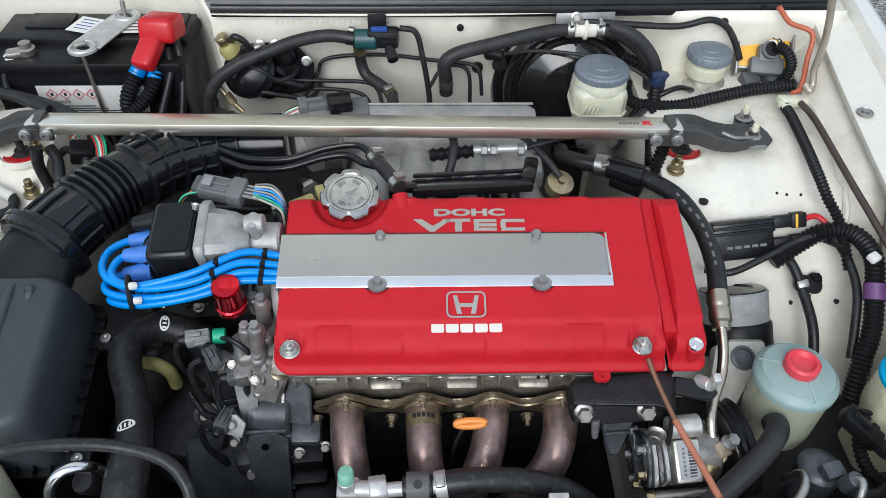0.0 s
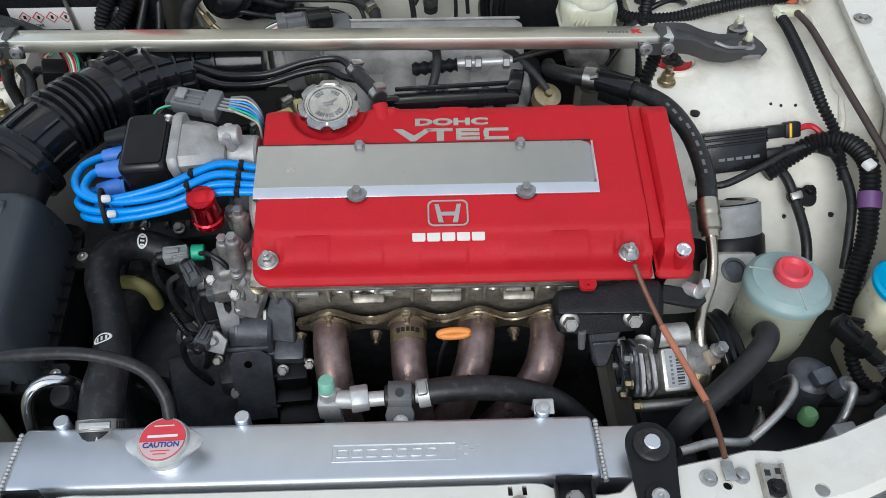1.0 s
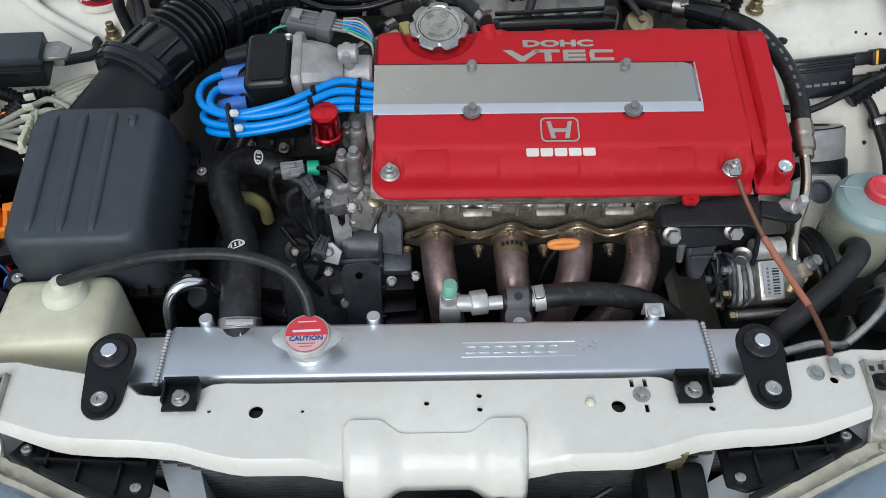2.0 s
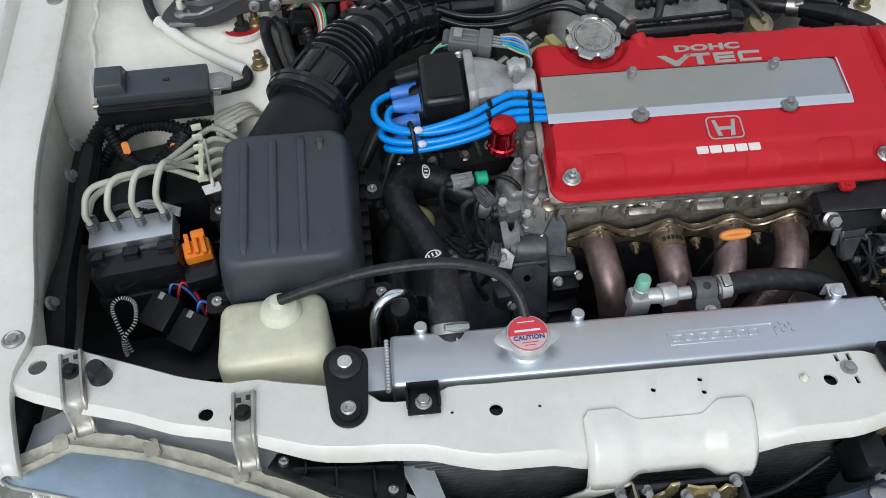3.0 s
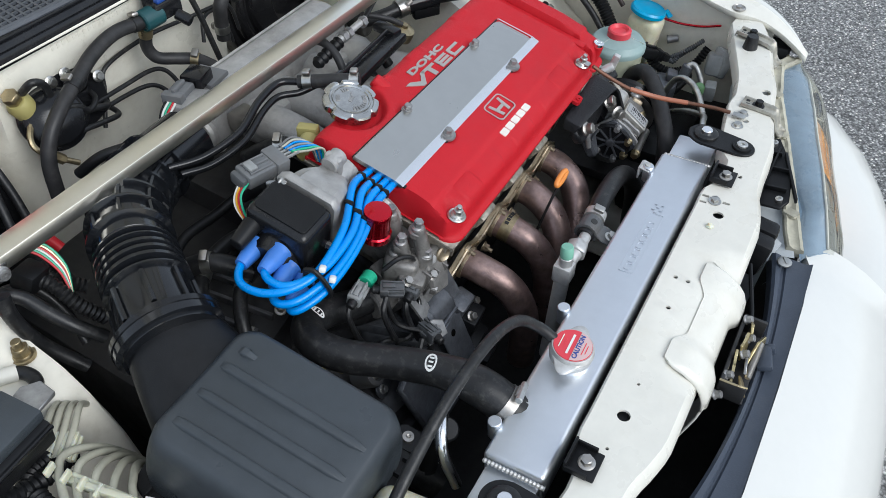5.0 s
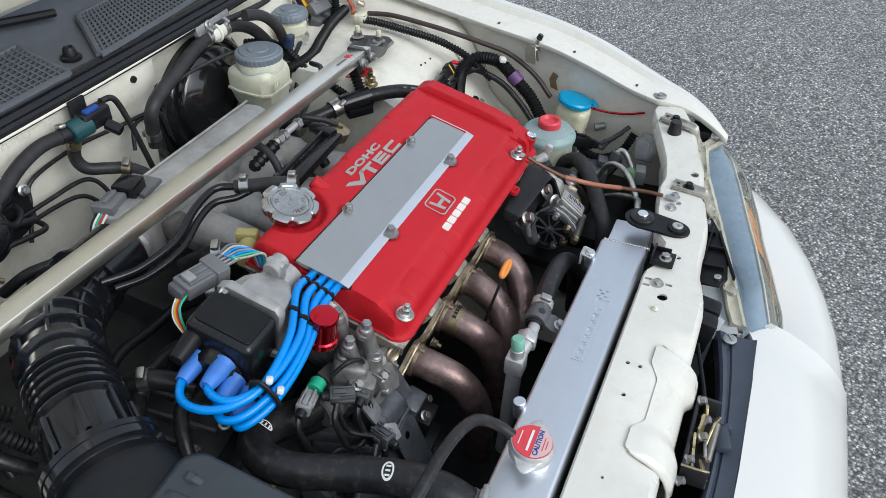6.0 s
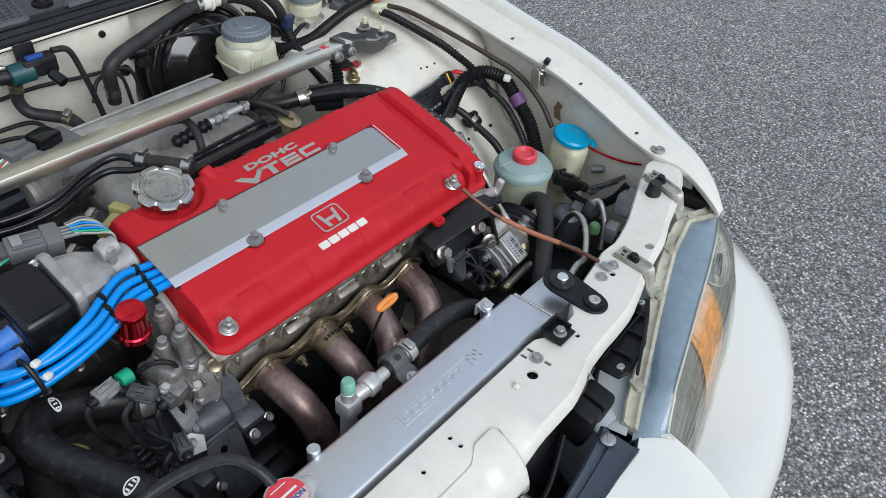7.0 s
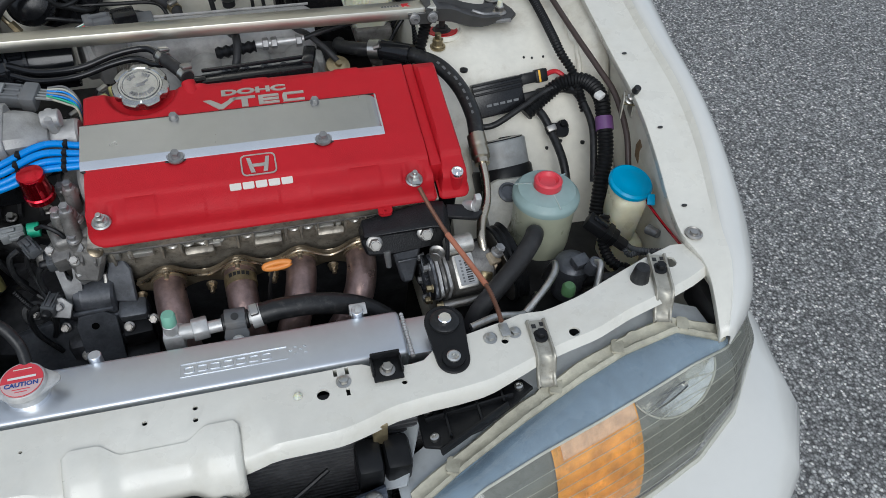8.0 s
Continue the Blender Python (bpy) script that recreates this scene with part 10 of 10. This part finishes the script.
ecu = thing("ignition_module", "flat black module with two wiring plugs", "module")
m = T(0.560, 0.447, 0.698, 58, -5, 3)
part("case", box(bm_(), (0.088, 0.058, 0.018), m, 0.003), BLACK_G, ecu)
for k in range(3):
    part("case_rib", box(bm_(), (0.088, 0.004, 0.006), m @ T(0, 0.027 - 0.008 * k, 0.010), 0.001), BLACK_P, ecu)
for k in range(5):
    part("mark_bar", box(bm_(), (0.009, 0.004, 0.0006), m @ T(-0.020 + 0.012 * k, -0.010, 0.0093)), GREY_P, ecu)
for y in (0.020, -0.012):
    g = bm_()
    box(g, (0.030, 0.018, 0.014), m @ T(0.058, y, 0.002), 0.003)
    box(g, (0.022, 0.022, 0.017), m @ T(0.080, y, 0.002), 0.003)
    pl = part("plug", g, BLACK_P, ecu)
    part("lead", tube(bm_(), [m @ Vector((0.088, y, 0.002)), m @ Vector((0.112, y, -0.002)), (0.690, 0.425 + y, 0.712)], 0.0042, 8, 8), INK_R if y > 0 else RUBBER, pl)
part("seal_ring", box(bm_(), (0.004, 0.020, 0.016), m @ T(0.076, 0.020, 0.003), 0.001), YELLOW, ecu)


def loom(label, pts, r, ribbed=True, mat=None):
    lo = thing("wiring_loom", label, "cable", group="wing looms")
    part("sleeve", tube(bm_(), pts, r, 14, pitch=0.0062 if ribbed else 0, ribs=0.0011, n=10), mat or BLACK_P, lo)
    return lo


lo = loom("thick black corrugated loom with purple tape", [(0.605, 0.425, 0.672), (0.640, 0.438, 0.694), (0.674, 0.444, 0.714), (0.704, 0.425, 0.726), (0.716, 0.385, 0.722), (0.712, 0.345, 0.695), (0.704, 0.305, 0.664), (0.690, 0.275, 0.632), (0.675, 0.24, 0.59)], 0.0125)
part("tape_wrap", tube(bm_(), [(0.713, 0.352, 0.702), (0.7105, 0.335, 0.688)], 0.0148, 14, 4), PURPLE, lo, "purple tape")
part("tie_head", box(bm_(), (0.016, 0.014, 0.010), T(0.708, 0.372, 0.732, 10, 0, 30), 0.003), PAPER, lo, "white tie")
loom("black corrugated loom over the inner wing", [(0.676, 0.672, 0.774), (0.677, 0.640, 0.774), (0.676, 0.573, 0.769), (0.673, 0.510, 0.764), (0.676, 0.470, 0.752), (0.690, 0.440, 0.730), (0.697, 0.39, 0.69)], 0.0072)
loom("thin brown-black lead along the fender", [(0.702, 0.675, 0.778), (0.703, 0.620, 0.783), (0.706, 0.540, 0.776), (0.712, 0.480, 0.766), (0.722, 0.420, 0.752), (0.732, 0.365, 0.735), (0.735, 0.31, 0.70), (0.73, 0.27, 0.66)], 0.0050, False, BROWN_W)
loom("black lead from the module", [(0.505, 0.415, 0.668), (0.540, 0.405, 0.672), (0.590, 0.418, 0.690), (0.640, 0.436, 0.706), (0.680, 0.440, 0.716)], 0.0052, False, RUBBER)
loom("black lead beside the thick loom", [(0.684, 0.440, 0.712), (0.696, 0.400, 0.700), (0.700, 0.360, 0.680), (0.692, 0.32, 0.65), (0.685, 0.29, 0.62)], 0.0062, False, RUBBER)
loom("thick black corrugated loom under the fluid reservoirs", [(0.436, 0.742, 0.778), (0.438, 0.720, 0.760), (0.460, 0.708, 0.754), (0.517, 0.702, 0.756), (0.575, 0.715, 0.762), (0.643, 0.730, 0.768), (0.715, 0.738, 0.772)], 0.0095)
loom("black taped loom behind the brake reservoir", [(0.44, 0.80, 0.79), (0.47, 0.775, 0.785), (0.485, 0.745, 0.775), (0.48, 0.715, 0.76), (0.47, 0.68, 0.74), (0.462, 0.63, 0.735), (0.455, 0.59, 0.72)], 0.0090)
loom("black corrugated loom beside the brace end", [(0.470, 0.590, 0.785), (0.462, 0.575, 0.765), (0.452, 0.560, 0.745), (0.440, 0.545, 0.72)], 0.0095)
loom("thin black lead along the cowl", [(0.36, 0.805, 0.852), (0.44, 0.80, 0.848), (0.52, 0.798, 0.846), (0.57, 0.80, 0.856), (0.60, 0.80, 0.845), (0.62, 0.795, 0.82), (0.635, 0.79, 0.79)], 0.0055, False, RUBBER)
loom("black loom beside the washer tank", [(0.665, 0.20, 0.63), (0.655, 0.17, 0.60), (0.66, 0.13, 0.59), (0.69, 0.10, 0.60), (0.71, 0.085, 0.63)], 0.0080)
loom("black loom low beside the wing", [(0.60, 0.12, 0.57), (0.62, 0.10, 0.60), (0.65, 0.10, 0.60), (0.68, 0.13, 0.58)], 0.0075, False, RUBBER)
g = bm_()
box(g, (0.044, 0.022, 0.013), T(0.692, 0.685, 0.776, -5, 5, 8), 0.003)
box(g, (0.014, 0.018, 0.010), T(0.675, 0.672, 0.776, -5, 5, 20), 0.003)
solo("loom_clip", g, MILK_W, "white plastic loom clip on the wing", "clip")
hose("orange_cable", "orange cable beside the wing", [(0.677, 0.800, 0.879), (0.700, 0.790, 0.856), (0.734, 0.775, 0.845), (0.729, 0.752, 0.810), (0.719, 0.722, 0.778), (0.702, 0.712, 0.772)], 0.0042, ORANGE_W, cat="cable")
g = bm_()
tube(g, [(0.716, 0.708, 0.792), (0.722, 0.698, 0.786), (0.727, 0.706, 0.794), (0.724, 0.712, 0.815), (0.720, 0.706, 0.840), (0.712, 0.694, 0.880), (0.685, 0.665, 0.950), (0.662, 0.68, 1.05), (0.630, 0.74, 1.25), (0.60, 0.80, 1.45)], 0.0055, 10, 8)
solo("hood_prop", g, material("tan_painted_rod", (0.42, 0.38, 0.31), 0.35, 0.5, var=0.15), "cream painted prop rod holding the hood open", "prop rod")
latchc = thing("prop_clip", "brown steel bracket with a small latch on the fender", "bracket")
for x, rz in ((-0.008, -4), (0.008, 6)):
    part("cheek", prism(bm_(), [(-0.016, -0.020), (0.012, -0.022), (0.016, 0.004), (0.006, 0.018), (-0.010, 0.016)], 0.0025, T(0.727 + x, 0.318, 0.752, 90, 0, 70 + rz), 0.0006), BRKT, latchc, "stained steel cheek")
part("bridge", box(bm_(), (0.020, 0.020, 0.0025), T(0.729, 0.316, 0.757, 12, 8, -18), 0.0008), BRONZE, latchc)
part("pin", rod(bm_(), (0.727, 0.316, 0.752), (0.731, 0.306, 0.781), 0.0038), STEEL, latchc)
part("pin_head", rod(bm_(), (0.7305, 0.307, 0.779), (0.732, 0.303, 0.789), 0.0062, 0.0055), RUBBER, latchc, "black rubber tip")
part("pin_nut", hexbolt(bm_(), T(0.728, 0.313, 0.760, 20, 4, 0), 0.0065, 0.006, 1.3), ZINC, latchc)
part("rust_patch", prism(bm_(), [(-0.010, -0.018), (0.006, -0.014), (0.011, 0.004), (0.004, 0.020), (-0.008, 0.014), (-0.004, 0.002)], 0.001, T(0.7385, 0.269, 0.692, 90, 0, 86), 0.0), material("rusted_cavity_wax", (0.16, 0.105, 0.055), 0.6, var=0.4, bump=0.6, dirt=0.5, dirt_color=(0.05, 0.035, 0.02), blotch=80), car, "brown torn patch on the inner wall")

# earth strap from the valve cover to the panel
strap = thing("earth_strap", "aged copper braided earth strap", "cable")
SP = [(0.361, 0.214, 0.744), (0.364, 0.200, 0.740), (0.372, 0.180, 0.726), (0.390, 0.140, 0.702), (0.408, 0.095, 0.690), (0.420, 0.050, 0.688), (0.421, 0.010, 0.692), (0.419, -0.018, 0.694), (0.419, -0.032, 0.693)]
part("braid", tube(bm_(), SP[1:-1], 0.0031, 10, 10, pitch=0.004, ribs=0.0003), COPPER, strap)
part("sleeve", tube(bm_(), [Vector(p) for p in SP[3:6]], 0.0040, 12, 10), SALMON, strap, "salmon plastic sleeve")
for a in (0, -1):
    part("lug", box(bm_(), (0.012, 0.020, 0.003), T(*SP[a], 12 if a == 0 else 0, 0, 0), 0.001), ZINC, strap)
hose("ac_line", "thin silver pipe to the front panel", [(0.475, 0.03, 0.640), (0.505, 0.05, 0.655), (0.530, 0.075, 0.660), (0.54, 0.10, 0.65), (0.54, 0.12, 0.60)], 0.0052, ZINC, cat="pipe")
hose("ac_line", "thin silver pipe under the panel", [(0.39, 0.010, 0.655), (0.43, 0.020, 0.655), (0.47, 0.028, 0.640), (0.50, 0.06, 0.62), (0.515, 0.09, 0.60)], 0.0052, ZINC, cat="pipe")
dry = thing("ac_drier", "aluminium pipe fittings with a small green cap", "pipe fitting")
g = bm_()
lathe(g, [(0.024, -0.06), (0.027, -0.01), (0.027, 0.004), (0.022, 0.010), (0.012, 0.013), (0.001, 0.013)], T(0.588, 0.132, 0.604), 26)
box(g, (0.026, 0.020, 0.014), T(0.592, 0.118, 0.624, 10, 0, 15), 0.003)
rod(g, (0.600, 0.10, 0.62), (0.605, 0.095, 0.645), 0.010)
part("body", g, SOOT, dry)
part("pipe", tube(bm_(), [(0.604, 0.096, 0.642), (0.607, 0.088, 0.648), (0.602, 0.075, 0.640), (0.592, 0.060, 0.615), (0.577, 0.05, 0.58)], 0.0052, 12), ZINC, dry)
part("cap", lathe(bm_(), [(0.010, 0), (0.010, 0.012), (0.007, 0.016), (0.001, 0.0165)], T(0.548, 0.058, 0.632), 16), MOSS, dry, "moss green cap")
cn = thing("wiring_plug", "black connector beside the washer tank", "connector")
cm3 = T(0.652, 0.178, 0.622, 0, 0, -38) @ T(0, 0, 0, 0, 24, 0)
part("body", box(bm_(), (0.056, 0.024, 0.020), cm3, 0.003), BLACK_P, cn)
part("collar", box(bm_(), (0.010, 0.028, 0.023), cm3 @ T(0.012, 0, 0), 0.002), BLACK_P, cn)
part("lock", box(bm_(), (0.026, 0.009, 0.005), cm3 @ T(-0.008, 0, 0.0120), 0.0015), BLACK_G, cn)
part("boot", box(bm_(), (0.024, 0.018, 0.016), cm3 @ T(0.036, 0, -0.001), 0.005), RUBBER, cn)
for k in (-1, 1):
    part("lead", tube(bm_(), [cm3 @ Vector((0.044, 0.004 * k, 0)), cm3 @ Vector((0.058, 0.008 * k, -0.004)), (0.698, 0.128 - 0.004 * k, 0.612 + 0.006 * k), (0.722, 0.105 - 0.006 * k, 0.628 + 0.008 * k)], 0.0042, 10, pitch=0.0042, ribs=0.0008), GREY_D, cn, "grey corrugated lead")
part("body", box(bm_(), (0.028, 0.020, 0.030), T(0.590, 0.045, 0.615, 0, 0, 10), 0.003), LGREY_P, thing("wiring_plug", "pale grey connector below the panel", "connector"))
g = bm_()
rod(g, (0.655, 0.055, 0.61), (0.675, 0.045, 0.655), 0.020, seg=20)
box(g, (0.05, 0.03, 0.04), T(0.66, 0.06, 0.63, 0, 20, 10), 0.008)
solo("level_motor", g, LGREY_P, "pale headlamp motor behind the panel", "motor")
part("case", box(bm_(), (0.20, 0.10, 0.16), T(0.56, 0.10, 0.46), 0.02), BLACK_P, thing("charcoal_canister", "black canister low in the wing", "canister"))
